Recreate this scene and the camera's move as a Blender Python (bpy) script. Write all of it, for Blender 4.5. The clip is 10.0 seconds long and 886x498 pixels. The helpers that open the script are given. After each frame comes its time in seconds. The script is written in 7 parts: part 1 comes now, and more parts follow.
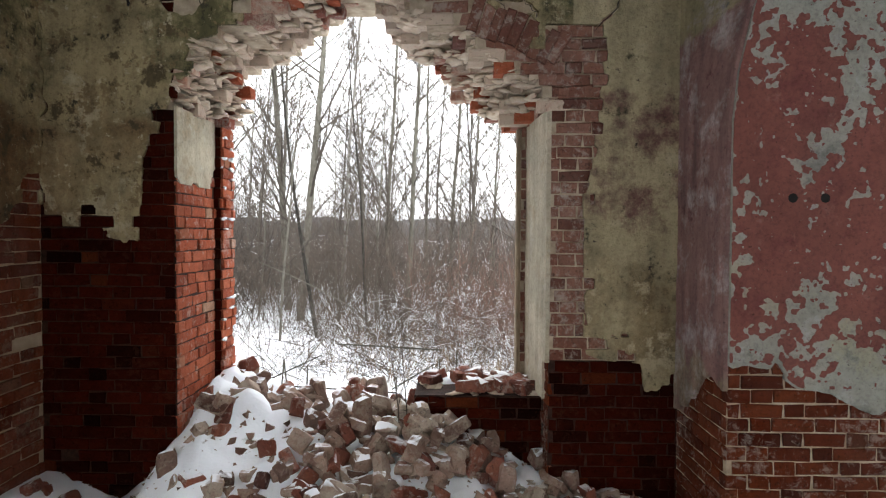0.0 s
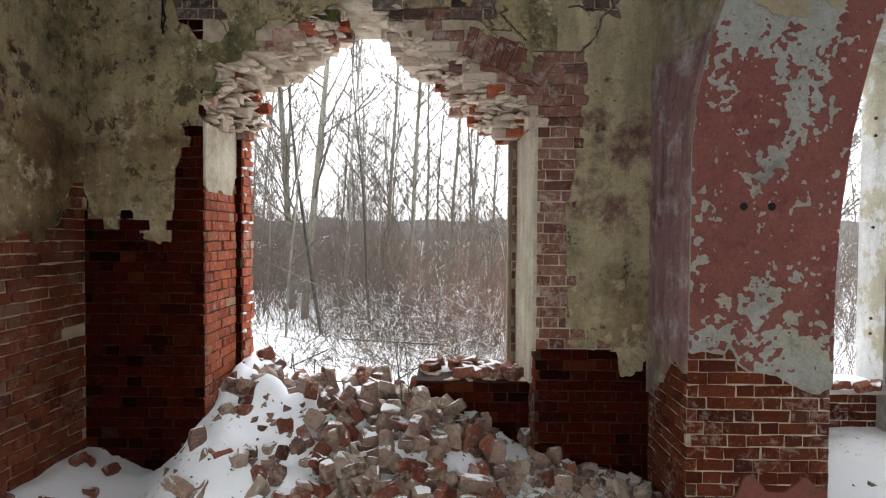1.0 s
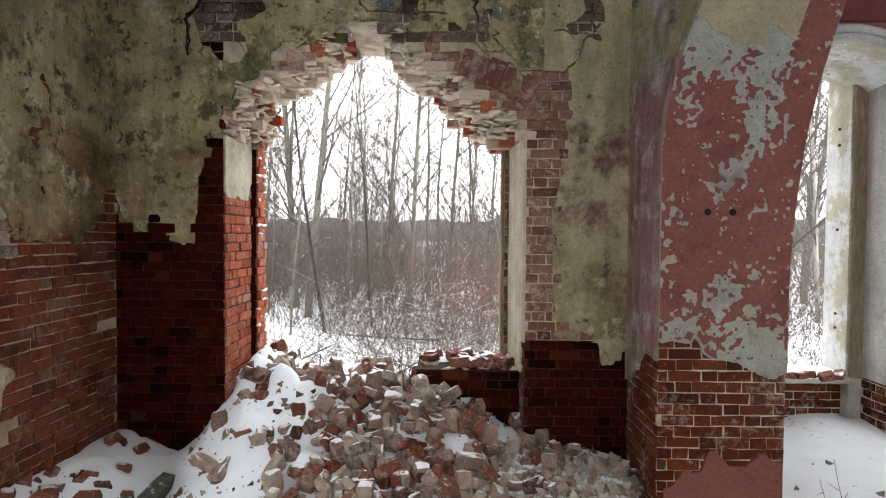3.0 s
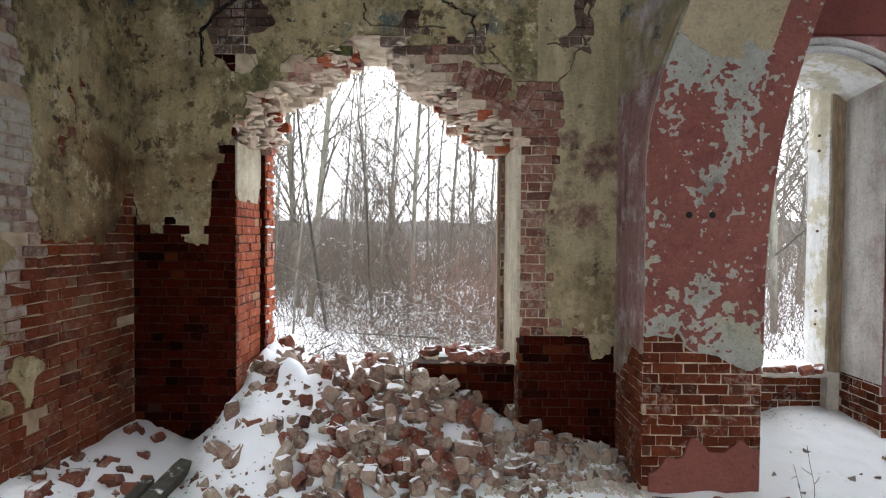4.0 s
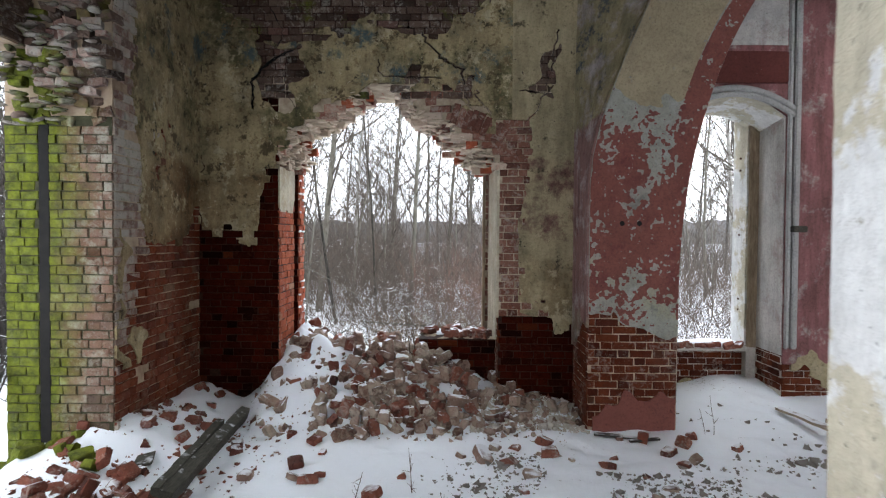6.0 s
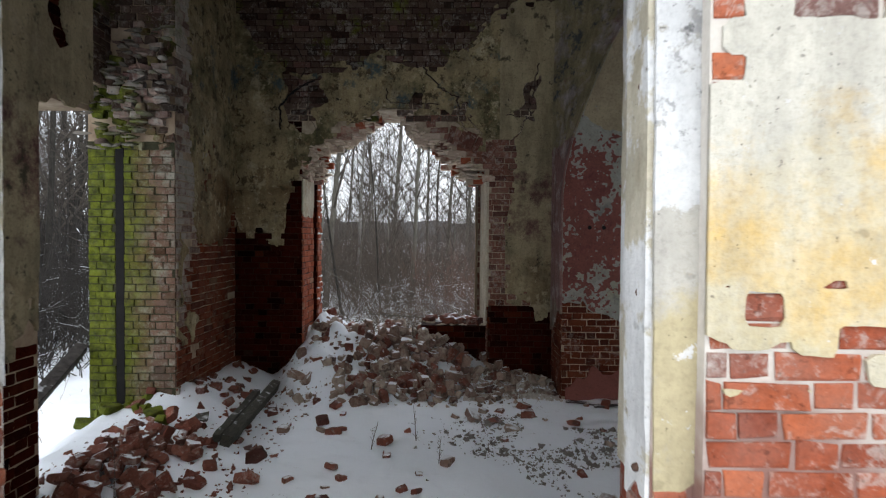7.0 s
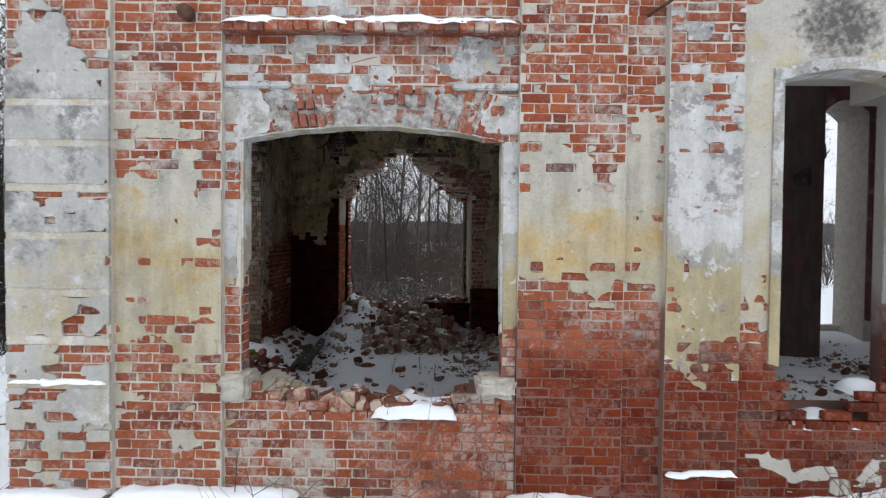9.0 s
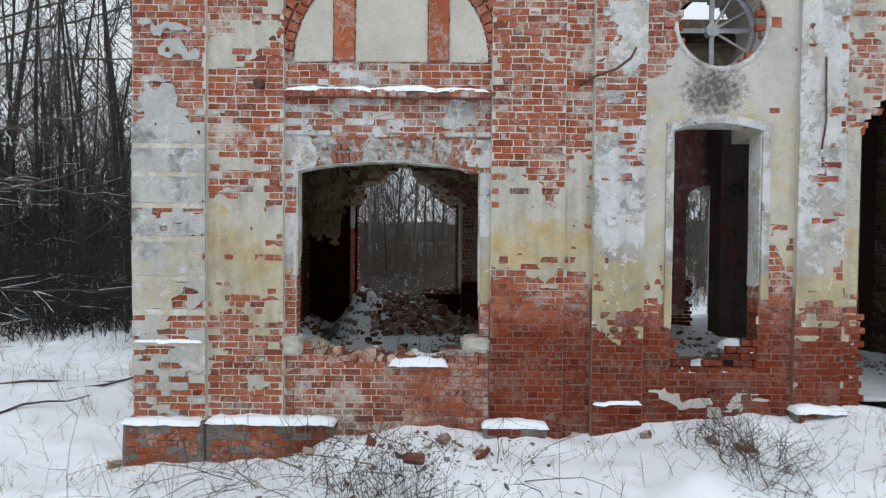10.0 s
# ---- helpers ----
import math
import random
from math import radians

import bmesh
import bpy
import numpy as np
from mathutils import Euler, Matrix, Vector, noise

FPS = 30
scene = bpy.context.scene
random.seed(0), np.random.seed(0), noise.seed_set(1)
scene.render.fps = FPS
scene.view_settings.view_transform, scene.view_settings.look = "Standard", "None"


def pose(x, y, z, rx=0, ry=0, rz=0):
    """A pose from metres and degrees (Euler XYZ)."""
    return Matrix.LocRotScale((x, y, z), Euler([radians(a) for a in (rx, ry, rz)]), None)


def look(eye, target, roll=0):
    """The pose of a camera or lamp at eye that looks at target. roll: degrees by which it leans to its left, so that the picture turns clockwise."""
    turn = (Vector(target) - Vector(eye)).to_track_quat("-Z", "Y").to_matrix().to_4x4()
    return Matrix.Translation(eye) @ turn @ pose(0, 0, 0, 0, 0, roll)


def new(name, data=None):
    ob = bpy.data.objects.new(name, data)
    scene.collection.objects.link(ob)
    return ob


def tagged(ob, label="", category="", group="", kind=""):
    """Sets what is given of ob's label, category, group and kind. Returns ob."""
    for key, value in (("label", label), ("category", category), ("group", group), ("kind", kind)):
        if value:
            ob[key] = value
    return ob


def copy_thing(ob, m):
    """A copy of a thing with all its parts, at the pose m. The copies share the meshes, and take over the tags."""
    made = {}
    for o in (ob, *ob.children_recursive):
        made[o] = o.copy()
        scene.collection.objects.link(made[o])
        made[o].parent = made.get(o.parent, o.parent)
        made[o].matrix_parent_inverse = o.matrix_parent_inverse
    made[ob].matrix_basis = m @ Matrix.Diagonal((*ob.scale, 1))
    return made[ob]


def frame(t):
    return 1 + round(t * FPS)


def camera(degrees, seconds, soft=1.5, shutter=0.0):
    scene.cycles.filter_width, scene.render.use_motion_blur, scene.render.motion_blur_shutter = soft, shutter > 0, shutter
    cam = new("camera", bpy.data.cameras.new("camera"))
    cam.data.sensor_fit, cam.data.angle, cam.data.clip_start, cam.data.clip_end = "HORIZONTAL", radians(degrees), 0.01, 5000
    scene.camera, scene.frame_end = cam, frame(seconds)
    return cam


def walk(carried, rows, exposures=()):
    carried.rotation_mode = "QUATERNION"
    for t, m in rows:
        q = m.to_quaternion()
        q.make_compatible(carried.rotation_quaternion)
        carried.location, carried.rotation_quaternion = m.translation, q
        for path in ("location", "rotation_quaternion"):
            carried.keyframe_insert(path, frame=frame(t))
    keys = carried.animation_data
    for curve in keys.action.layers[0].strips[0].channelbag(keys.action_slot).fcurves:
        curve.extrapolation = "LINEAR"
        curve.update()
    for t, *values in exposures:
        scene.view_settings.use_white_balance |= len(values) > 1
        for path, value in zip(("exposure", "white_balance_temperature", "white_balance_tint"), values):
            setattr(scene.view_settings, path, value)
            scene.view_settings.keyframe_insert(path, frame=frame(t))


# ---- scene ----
cam = camera(75.0, 10.0, soft=1.2, shutter=0.25)
PATH = [
    (0, (0.026, -0.028, 1.532), (0.0, 1.971, 1.48), 0.3),
    (0.5, (0.039, -0.34, 1.539), (0.012, 1.659, 1.49), 0.4),
    (1, (0.05, -0.563, 1.549), (0.022, 1.436, 1.499), 0.4),
    (1.5, (0.057, -0.733, 1.558), (0.028, 1.266, 1.507), 0.4),
    (2, (0.064, -0.867, 1.559), (0.035, 1.133, 1.509), 0.4),
    (2.5, (0.073, -0.961, 1.563), (0.043, 1.038, 1.513), 0.4),
    (4, (0.094, -1.374, 1.572), (0.064, 0.625, 1.525), 0.4),
    (4.5, (0.1, -1.649, 1.574), (0.07, 0.35, 1.529), 0.5),
    (5, (0.118, -2.008, 1.581), (0.088, -0.009, 1.536), 0.5),
    (5.5, (0.138, -2.454, 1.585), (0.108, -0.455, 1.541), 0.4),
    (7, (0.207, -4.306, 1.637), (0.178, -2.307, 1.59), 0.4),
    (7.5, (0.218, -5.048, 1.636), (0.192, -3.048, 1.593), 0.7),
    (8, (0.26, -5.863, 1.65), (0.231, -3.864, 1.606), 0.7),
    (8.5, (0.313, -6.76, 1.675), (0.282, -4.761, 1.629), 0.6),
    (9, (0.373, -7.747, 1.701), (0.338, -5.748, 1.653), 0.6),
    (9.5, (0.394, -8.814, 1.717), (0.369, -6.815, 1.671), 0.5),
    (10, (0.41, -9.976, 1.734), (0.392, -7.976, 1.687), 0.5),
]
walk(cam, [(t, look(eye, target, roll)) for t, eye, target, roll in PATH],
     exposures=[(0, 1.75, 6750, 7), (2.5, 2.05, 6750, 7), (4.5, 2.05, 6480, 7), (5.5, 2.0, 6250, 7), (6.2, 1.45, 6380, 7), (6.8, 0.8, 6400, 7), (7.5, 0.4, 6500, 8), (8.2, -0.05, 6500, 9), (9.0, -0.25, 6400, 8), (10.0, -0.45, 6300, 6)])

# ---- light ----
world = bpy.data.worlds.new("overcast_sky")
scene.world = world
world.use_nodes = True
wt = world.node_tree
sky = wt.nodes.new("ShaderNodeTexSky")
sky.sky_type, sky.sun_disc = "NISHITA", False
sky.sun_elevation, sky.sun_rotation = radians(50), radians(165)
sky.air_density, sky.dust_density, sky.ozone_density = 1.0, 4.0, 1.0
cloud = wt.nodes.new("ShaderNodeMixRGB")          # thick cloud greys the sky out
cloud.inputs[0].default_value = 0.86
where = wt.nodes.new("ShaderNodeTexCoord")
toward = wt.nodes.new("ShaderNodeVectorMath")          # the cloud is brighter on the side of the hidden sun
toward.operation = "DOT_PRODUCT"
toward.inputs[1].default_value = (0.12, -0.55, 0.83)
wt.links.new(where.outputs["Generated"], toward.inputs[0])
veil = wt.nodes.new("ShaderNodeMapRange")
veil.inputs[1].default_value, veil.inputs[2].default_value = -1.0, 1.0
veil.inputs[3].default_value, veil.inputs[4].default_value = 0.85, 1.2
wt.links.new(toward.outputs["Value"], veil.inputs[0])
grey = wt.nodes.new("ShaderNodeVectorMath")
grey.operation = "SCALE"
grey.inputs[0].default_value = (11.0, 11.3, 12.0)
wt.links.new(veil.outputs[0], grey.inputs["Scale"])
wt.links.new(grey.outputs[0], cloud.inputs[2])
wt.links.new(sky.outputs[0], cloud.inputs[1])
wt.links.new(cloud.outputs[0], wt.nodes["Background"].inputs[0])
wt.nodes["Background"].inputs[1].default_value = 0.12
sun = new("sun", bpy.data.lights.new("sun", "SUN"))
sun.data.energy, sun.data.angle, sun.data.color = 0.4, radians(25), (1.0, 0.97, 0.93)
sun.matrix_world = look((1.8, -7.8, 9.6), (0, 0, 0))


# ---- numeric noise ----
def hash2(a, b, s=0):
    h = np.sin(np.asarray(a, float) * 127.1 + np.asarray(b, float) * 311.7 + s * 74.7) * 43758.5453
    return h - np.floor(h)


def vnoise(x, y, s=0):
    x, y = np.asarray(x, float), np.asarray(y, float)
    i, j = np.floor(x), np.floor(y)
    f, g = x - i, y - j
    f, g = f * f * (3 - 2 * f), g * g * (3 - 2 * g)
    a = hash2(i, j, s) * (1 - f) + hash2(i + 1, j, s) * f
    b = hash2(i, j + 1, s) * (1 - f) + hash2(i + 1, j + 1, s) * f
    return (a * (1 - g) + b * g) * 2 - 1


def fbm(x, y, s=0, octaves=3):
    return sum(vnoise(x * 2 ** k, y * 2 ** k, s + k) * 0.5 ** k for k in range(octaves))


# ---- materials ----
class Nodes:
    """A small wrapper that makes node graphs short to write."""

    def __init__(self, name, roughness=0.85):
        self.mat = bpy.data.materials.new(name)
        self.mat.use_nodes = True
        self.tree = self.mat.node_tree
        self.bsdf = self.tree.nodes["Principled BSDF"]
        self.bsdf.inputs["Roughness"].default_value = roughness
        self.bsdf.inputs["Specular IOR Level"].default_value = 0.25
        self.geo = self.tree.nodes.new("ShaderNodeNewGeometry")
        self.pos = self.geo.outputs["Position"]

    def put(self, socket, value):
        if isinstance(value, bpy.types.NodeSocket):
            self.tree.links.new(value, socket)
        elif isinstance(value, tuple) and len(value) == 3 and socket.type == "RGBA":
            socket.default_value = (*value, 1)
        else:
            socket.default_value = value

    def noise(self, scale, detail=4.0, rough=0.6, stretch=None, distort=0.0):
        vec = self.pos
        if stretch:
            m = self.tree.nodes.new("ShaderNodeVectorMath")
            m.operation = "MULTIPLY"
            self.put(m.inputs[0], vec)
            m.inputs[1].default_value = stretch
            vec = m.outputs[0]
        n = self.tree.nodes.new("ShaderNodeTexNoise")
        self.put(n.inputs["Vector"], vec)
        n.inputs["Scale"].default_value, n.inputs["Detail"].default_value = scale, detail
        n.inputs["Roughness"].default_value, n.inputs["Distortion"].default_value = rough, distort
        return n.outputs["Fac"]

    def ramp(self, fac, *stops):
        r = self.tree.nodes.new("ShaderNodeValToRGB")
        self.put(r.inputs[0], fac)
        while len(r.color_ramp.elements) < len(stops):
            r.color_ramp.elements.new(0.5)
        for e, (p, c) in zip(r.color_ramp.elements, stops):
            e.position = p
            e.color = (*c, 1) if isinstance(c, tuple) else (c, c, c, 1)
        return r.outputs[0]

    def mix(self, fac, a, b, mode="MIX"):
        m = self.tree.nodes.new("ShaderNodeMixRGB")
        m.blend_type = mode
        self.put(m.inputs[0], fac), self.put(m.inputs[1], a), self.put(m.inputs[2], b)
        return m.outputs[0]

    def math(self, op, a, b=0.0, clamp=False):
        m = self.tree.nodes.new("ShaderNodeMath")
        m.operation, m.use_clamp = op, clamp
        self.put(m.inputs[0], a), self.put(m.inputs[1], b)
        return m.outputs[0]

    def axis(self, k):
        s = self.tree.nodes.new("ShaderNodeSeparateXYZ")
        self.put(s.inputs[0], self.pos)
        return s.outputs[k]

    def up(self):
        s = self.tree.nodes.new("ShaderNodeSeparateXYZ")
        self.put(s.inputs[0], self.geo.outputs["Normal"])
        return s.outputs[2]

    def chance(self):
        """One random number a brick, whether it is an object or an island of a mesh."""
        info = self.tree.nodes.new("ShaderNodeObjectInfo")
        both = self.math("ADD", info.outputs["Random"], self.geo.outputs["Random Per Island"])
        return self.math("FRACT", both)

    def lie(self, amount):
        """Where snow stays lying: on what faces up, in patches."""
        h = self.math("ADD", self.math("MULTIPLY", self.up(), 0.5), self.math("MULTIPLY", self.noise(3.1, 4), 0.5))
        return self.ramp(h, (0.8 - 0.4 * amount, 0.0), (0.85 - 0.4 * amount, 1.0))

    def bump(self, height, strength=0.4, distance=0.01):
        b = self.tree.nodes.new("ShaderNodeBump")
        b.inputs["Strength"].default_value, b.inputs["Distance"].default_value = strength, distance
        self.put(b.inputs["Height"], height)
        self.put(self.bsdf.inputs["Normal"], b.outputs[0])

    def done(self, color):
        self.put(self.bsdf.inputs["Base Color"], color)
        return self.mat


LIME = (0.62, 0.58, 0.52)


def brick_material(name, tones, lime=0.5, moss=0.0, lime_scale=5.0, low=None, snow=0.0, moss_edge=None, odd=(0.16, 0.085, 0.072), chalk=LIME, gloss=0.12, darkened=None):
    """tones: dark, middle and light brick. lime: the share hidden by old whitewash and mortar. low: height under which no lime is left."""
    n = Nodes(name, 0.9)
    n.bsdf.inputs["Specular IOR Level"].default_value = gloss
    tone = n.ramp(n.chance(), (0.0, tones[0]), (0.22, tones[1]), (0.75, tones[2]), (0.93, tones[1]), (1.0, odd))
    grain = n.noise(60, 5, 0.7)
    tone = n.mix(0.55, tone, n.ramp(grain, (0.25, 0.45), (0.75, 1.25)), "MULTIPLY")
    blot = n.noise(9, 4, 0.65)
    tone = n.mix(0.5, tone, n.ramp(blot, (0.3, 0.5), (0.7, 1.2)), "MULTIPLY")
    wash = n.math("ADD", n.math("MULTIPLY", n.noise(lime_scale, 6, 0.75), 0.6), n.math("MULTIPLY", n.noise(1.1, 3, 0.5), 0.55))
    wash = n.math("ADD", wash, n.math("MULTIPLY", n.chance(), 0.12))
    cut = 0.98 - 0.62 * lime
    wash = n.ramp(wash, (max(cut - 0.02, 0.0), 0.0), (min(cut + 0.09, 1.0), 1.0))
    if low is not None:
        fade = n.math("ADD", n.axis(2), n.math("MULTIPLY", n.noise(2.3, 3), 1.0))
        wash = n.math("MULTIPLY", wash, n.ramp(n.math("SUBTRACT", fade, low), (0.3, 0.0), (0.75, 1.0)))
    film = n.math("MULTIPLY", n.ramp(n.noise(2.7, 5, 0.7), (0.35, 0.0), (0.7, 1.0)), 0.32 * lime)
    tone = n.mix(film, tone, (0.5, 0.43, 0.38))
    tone = n.mix(n.math("MULTIPLY", wash, 0.82), tone, n.mix(n.noise(14), chalk, tuple(0.66 * c for c in chalk)))
    smear = n.math("ADD", n.math("MULTIPLY", n.noise(19, 5, 0.75, distort=0.6), 0.7), n.math("MULTIPLY", n.noise(3.3, 3), 0.42))
    tone = n.mix(n.math("MULTIPLY", n.ramp(smear, (0.6 - 0.06 * lime, 0.0), (0.68 - 0.06 * lime, 1.0)), 0.3 + 0.35 * lime), tone, tuple(0.7 * c for c in chalk) if lime > 0.05 else (0.06, 0.03, 0.02))
    chipped = n.ramp(n.noise(34, 4, 0.7), (0.34, 0.42), (0.42, 1.0))
    tone = n.mix(0.75, tone, chipped, "MULTIPLY")
    if darkened:                                               # rising damp: from x on, up to about z
        foot = n.ramp(n.math("SUBTRACT", darkened[1] + 0.5, n.math("ADD", n.axis(2), n.noise(1.4, 4))), (0.0, 0.0), (0.4, 1.0))
        reach = n.ramp(n.math("SUBTRACT", n.math("ADD", n.axis(0), n.noise(1.2, 3)), darkened[0] + 0.5), (0.0, 0.0), (0.5, 1.0))
        tone = n.mix(n.math("MULTIPLY", foot, reach), tone, n.mix(1.0, tone, (0.55, 0.38, 0.34), "MULTIPLY"))
    if moss:
        green = n.ramp(n.noise(2.2, 5, 0.7), (0.62 - 0.3 * moss, 0.0), (0.78 - 0.25 * moss, 1.0))
        if moss_edge is not None:
            reach = n.math("SUBTRACT", moss_edge, n.math("ADD", n.axis(0), n.math("MULTIPLY", n.noise(1.9, 4), 0.9)))
            green = n.math("MULTIPLY", green, n.ramp(reach, (0.0, 0.12), (0.35, 1.0)))
        tone = n.mix(n.math("MULTIPLY", green, 0.85), tone, n.mix(n.ramp(n.noise(8, 6, 0.7), (0.35, 0.0), (0.65, 1.0)), (0.03, 0.045, 0.005), (0.15, 0.185, 0.012)))
    if snow:
        tone = n.mix(n.lie(snow), tone, (0.82, 0.84, 0.88))
    n.bump(n.math("ADD", grain, n.math("MULTIPLY", blot, 2.0)), 0.55, 0.012)
    return n.done(tone)


def plaster_material(name, base, *coats, grime=0.35, streak=0.0, rough=0.85, mould=None, gritty=0.7):
    """coats: (colour, noise scale, threshold 0..1, softness, (zlow, zhigh) or None): paint layers that are left in patches."""
    n = Nodes(name, rough)
    tone = n.mix(n.noise(3.5, 5, 0.65), base, tuple(0.72 * c for c in base))
    for color, scale, cut, soft, zone in coats:
        fac = n.noise(scale, 8, 0.74)
        if zone:
            h = n.math("ADD", n.axis(2), n.math("MULTIPLY", n.noise(1.3, 3), 1.1))
            lo, hi, w = zone[0] + 0.55, zone[1] + 0.55, 0.22
            m = n.tree.nodes.new("ShaderNodeMapRange")
            n.put(m.inputs[0], h)
            m.inputs[1].default_value, m.inputs[2].default_value = lo - w, lo + w
            m2 = n.tree.nodes.new("ShaderNodeMapRange")
            n.put(m2.inputs[0], h)
            m2.inputs[1].default_value, m2.inputs[2].default_value = hi + w, hi - w
            within = n.math("MULTIPLY", m.outputs[0], m2.outputs[0])
            fac = n.math("ADD", fac, n.math("MULTIPLY", n.math("SUBTRACT", within, 1.0), 0.45))
        fac = n.ramp(fac, (cut, 0.0), (min(cut + soft, 1.0), 1.0))
        tone = n.mix(fac, tone, n.mix(n.noise(11, 4), color, tuple(0.8 * c for c in color)))
    dirt = n.ramp(n.noise(1.7, 6, 0.72), (0.42, 1.0), (0.75, 1.0 - grime))
    tone = n.mix(1.0, tone, dirt, "MULTIPLY")
    spots = n.ramp(n.noise(13, 3, 0.5), (0.68, 1.0), (0.74, 0.55))
    tone = n.mix(0.6, tone, spots, "MULTIPLY")
    grit = n.ramp(n.noise(38, 6, 0.8), (0.36, 0.62), (0.5, 1.0), (0.66, 1.12))
    tone = n.mix(gritty, tone, grit, "MULTIPLY")
    pits = n.ramp(n.noise(55, 2, 0.5), (0.7, 1.0), (0.74, 0.35))
    tone = n.mix(0.8, tone, pits, "MULTIPLY")
    if streak:
        runs = n.ramp(n.noise(4.0, 4, 0.6, stretch=(2.2, 2.2, 0.35)), (0.4, 1.0), (0.7, 1.0 - streak))
        tone = n.mix(1.0, tone, runs, "MULTIPLY")
    if mould:                                              # a patch of black mould: x, z, rx, rz
        dx = n.math("DIVIDE", n.math("SUBTRACT", n.axis(0), mould[0]), mould[2])
        dz = n.math("DIVIDE", n.math("SUBTRACT", n.axis(2), mould[1]), mould[3])
        r = n.math("ADD", n.math("MULTIPLY", dx, dx), n.math("MULTIPLY", dz, dz))
        near = n.math("SUBTRACT", n.math("ADD", n.noise(16, 6, 0.75), 0.25), n.math("MULTIPLY", r, 0.35))
        tone = n.mix(n.ramp(near, (0.47, 0.0), (0.74, 0.9)), tone, (0.07, 0.066, 0.062))
    fine = n.noise(90, 4, 0.6)
    n.bump(n.math("ADD", fine, n.math("MULTIPLY", n.noise(7, 5, 0.7), 4.0)), 0.5, 0.008)
    return n.done(tone)


def plain_material(name, a, b, scale=8.0, rough=0.85, bump=0.4, snow=0.0, stretch=None, metal=0.0):
    n = Nodes(name, rough)
    grain = n.noise(scale, 5, 0.65, stretch)
    tone = n.mix(n.ramp(grain, (0.3, 0.0), (0.7, 1.0)), a, b)
    tone = n.mix(0.4, tone, n.ramp(n.noise(scale * 0.22, 3), (0.3, 0.55), (0.7, 1.2)), "MULTIPLY")
    if snow:
        tone = n.mix(n.lie(snow), tone, (0.82, 0.84, 0.88))
    n.bsdf.inputs["Metallic"].default_value = metal
    n.bump(grain, bump, 0.01)
    return n.done(tone)


def snow_material(name, dirt=0.0):
    n = Nodes(name, 0.55)
    tone = n.mix(n.noise(1.6, 4), (0.9, 0.935, 0.985), (0.86, 0.905, 0.965))
    if dirt:
        fleck = n.ramp(n.math("ADD", n.math("MULTIPLY", n.noise(17, 5, 0.7), 0.75), n.math("MULTIPLY", n.noise(0.9, 3), 0.4)), (0.72 - dirt, 0.0), (0.79 - dirt, 1.0))
        tone = n.mix(n.math("MULTIPLY", fleck, 0.85), tone, n.mix(n.noise(30), (0.09, 0.065, 0.05), (0.25, 0.2, 0.17)))
    n.bump(n.math("ADD", n.noise(120, 3), n.math("MULTIPLY", n.noise(11, 5, 0.65), 5.0)), 0.35, 0.01)
    return n.done(tone)


RED = ((0.17, 0.036, 0.018), (0.28, 0.06, 0.022), (0.38, 0.1, 0.038))
DEEP = ((0.05, 0.0095, 0.0045), (0.09, 0.016, 0.0055), (0.13, 0.03, 0.011))
# deep red brick, with the inner corner's shade put into its tones
SHADE_RED = ((0.009, 0.002, 0.0014), (0.03, 0.004, 0.0019), (0.05, 0.007, 0.003))
BRICK_OUT = brick_material("weathered_red_brick", RED, 0.45, low=0.8, darkened=(-1.7, 0.85))
BRICK_OUT_HIGH = brick_material("washed_red_brick", RED, 0.48)
BRICK_IN = brick_material("shade_dark_red_brick", SHADE_RED, 0.0, lime_scale=7, odd=(0.09, 0.022, 0.009), gloss=0.02)
BRICK_PIER = brick_material("pier_brick", DEEP, 0.1, odd=(0.085, 0.035, 0.02), gloss=0.06)
BRICK_SIDE = brick_material("orange_brown_wall_brick", ((0.07, 0.012, 0.005), (0.13, 0.024, 0.008), (0.18, 0.04, 0.014)), 0.24, odd=(0.17, 0.1, 0.06), gloss=0.06, chalk=(0.34, 0.27, 0.2), lime_scale=7)
BRICK_HEAD = brick_material("crumbling_head_brick", ((0.13, 0.045, 0.035), (0.25, 0.07, 0.045), (0.34, 0.13, 0.085)), 0.42, lime_scale=9)
BRICK_JAMB = brick_material("orange_red_jamb_brick", ((0.22, 0.045, 0.02), (0.31, 0.068, 0.029), (0.37, 0.1, 0.048)), 0.1, odd=(0.34, 0.2, 0.13))
BRICK_MOSS = brick_material("mossy_brick", ((0.06, 0.025, 0.018), (0.13, 0.055, 0.038), (0.22, 0.12, 0.09)), 0.5, chalk=(0.4, 0.38, 0.33), lime_scale=8, moss=1.4, moss_edge=-2.72)
BRICK_GREEN = brick_material("moss_covered_brick", ((0.05, 0.025, 0.018), (0.1, 0.05, 0.035), (0.15, 0.09, 0.07)), 0.2, moss=1.9)
BRICK_PALE = brick_material("lime_bleached_brick", ((0.13, 0.07, 0.055), (0.26, 0.15, 0.12), (0.38, 0.28, 0.23)), 0.62, moss=0.12, lime_scale=7, chalk=(0.5, 0.47, 0.41), gloss=0.06)
BRICK_LIMED = brick_material("mortar_crusted_brick", ((0.2, 0.07, 0.05), (0.36, 0.12, 0.08), (0.45, 0.22, 0.15)), 0.72, lime_scale=6, chalk=(0.64, 0.53, 0.42))
BRICK_LOOSE = brick_material("fallen_brick", ((0.07, 0.022, 0.016), (0.16, 0.045, 0.028), (0.24, 0.085, 0.055)), 0.22, lime_scale=9, snow=0.22)
BRICK_GREY = brick_material("fallen_greyed_brick", ((0.07, 0.028, 0.018), (0.19, 0.105, 0.078), (0.33, 0.22, 0.17)), 0.54, lime_scale=8, snow=0.3, chalk=(0.5, 0.42, 0.34))
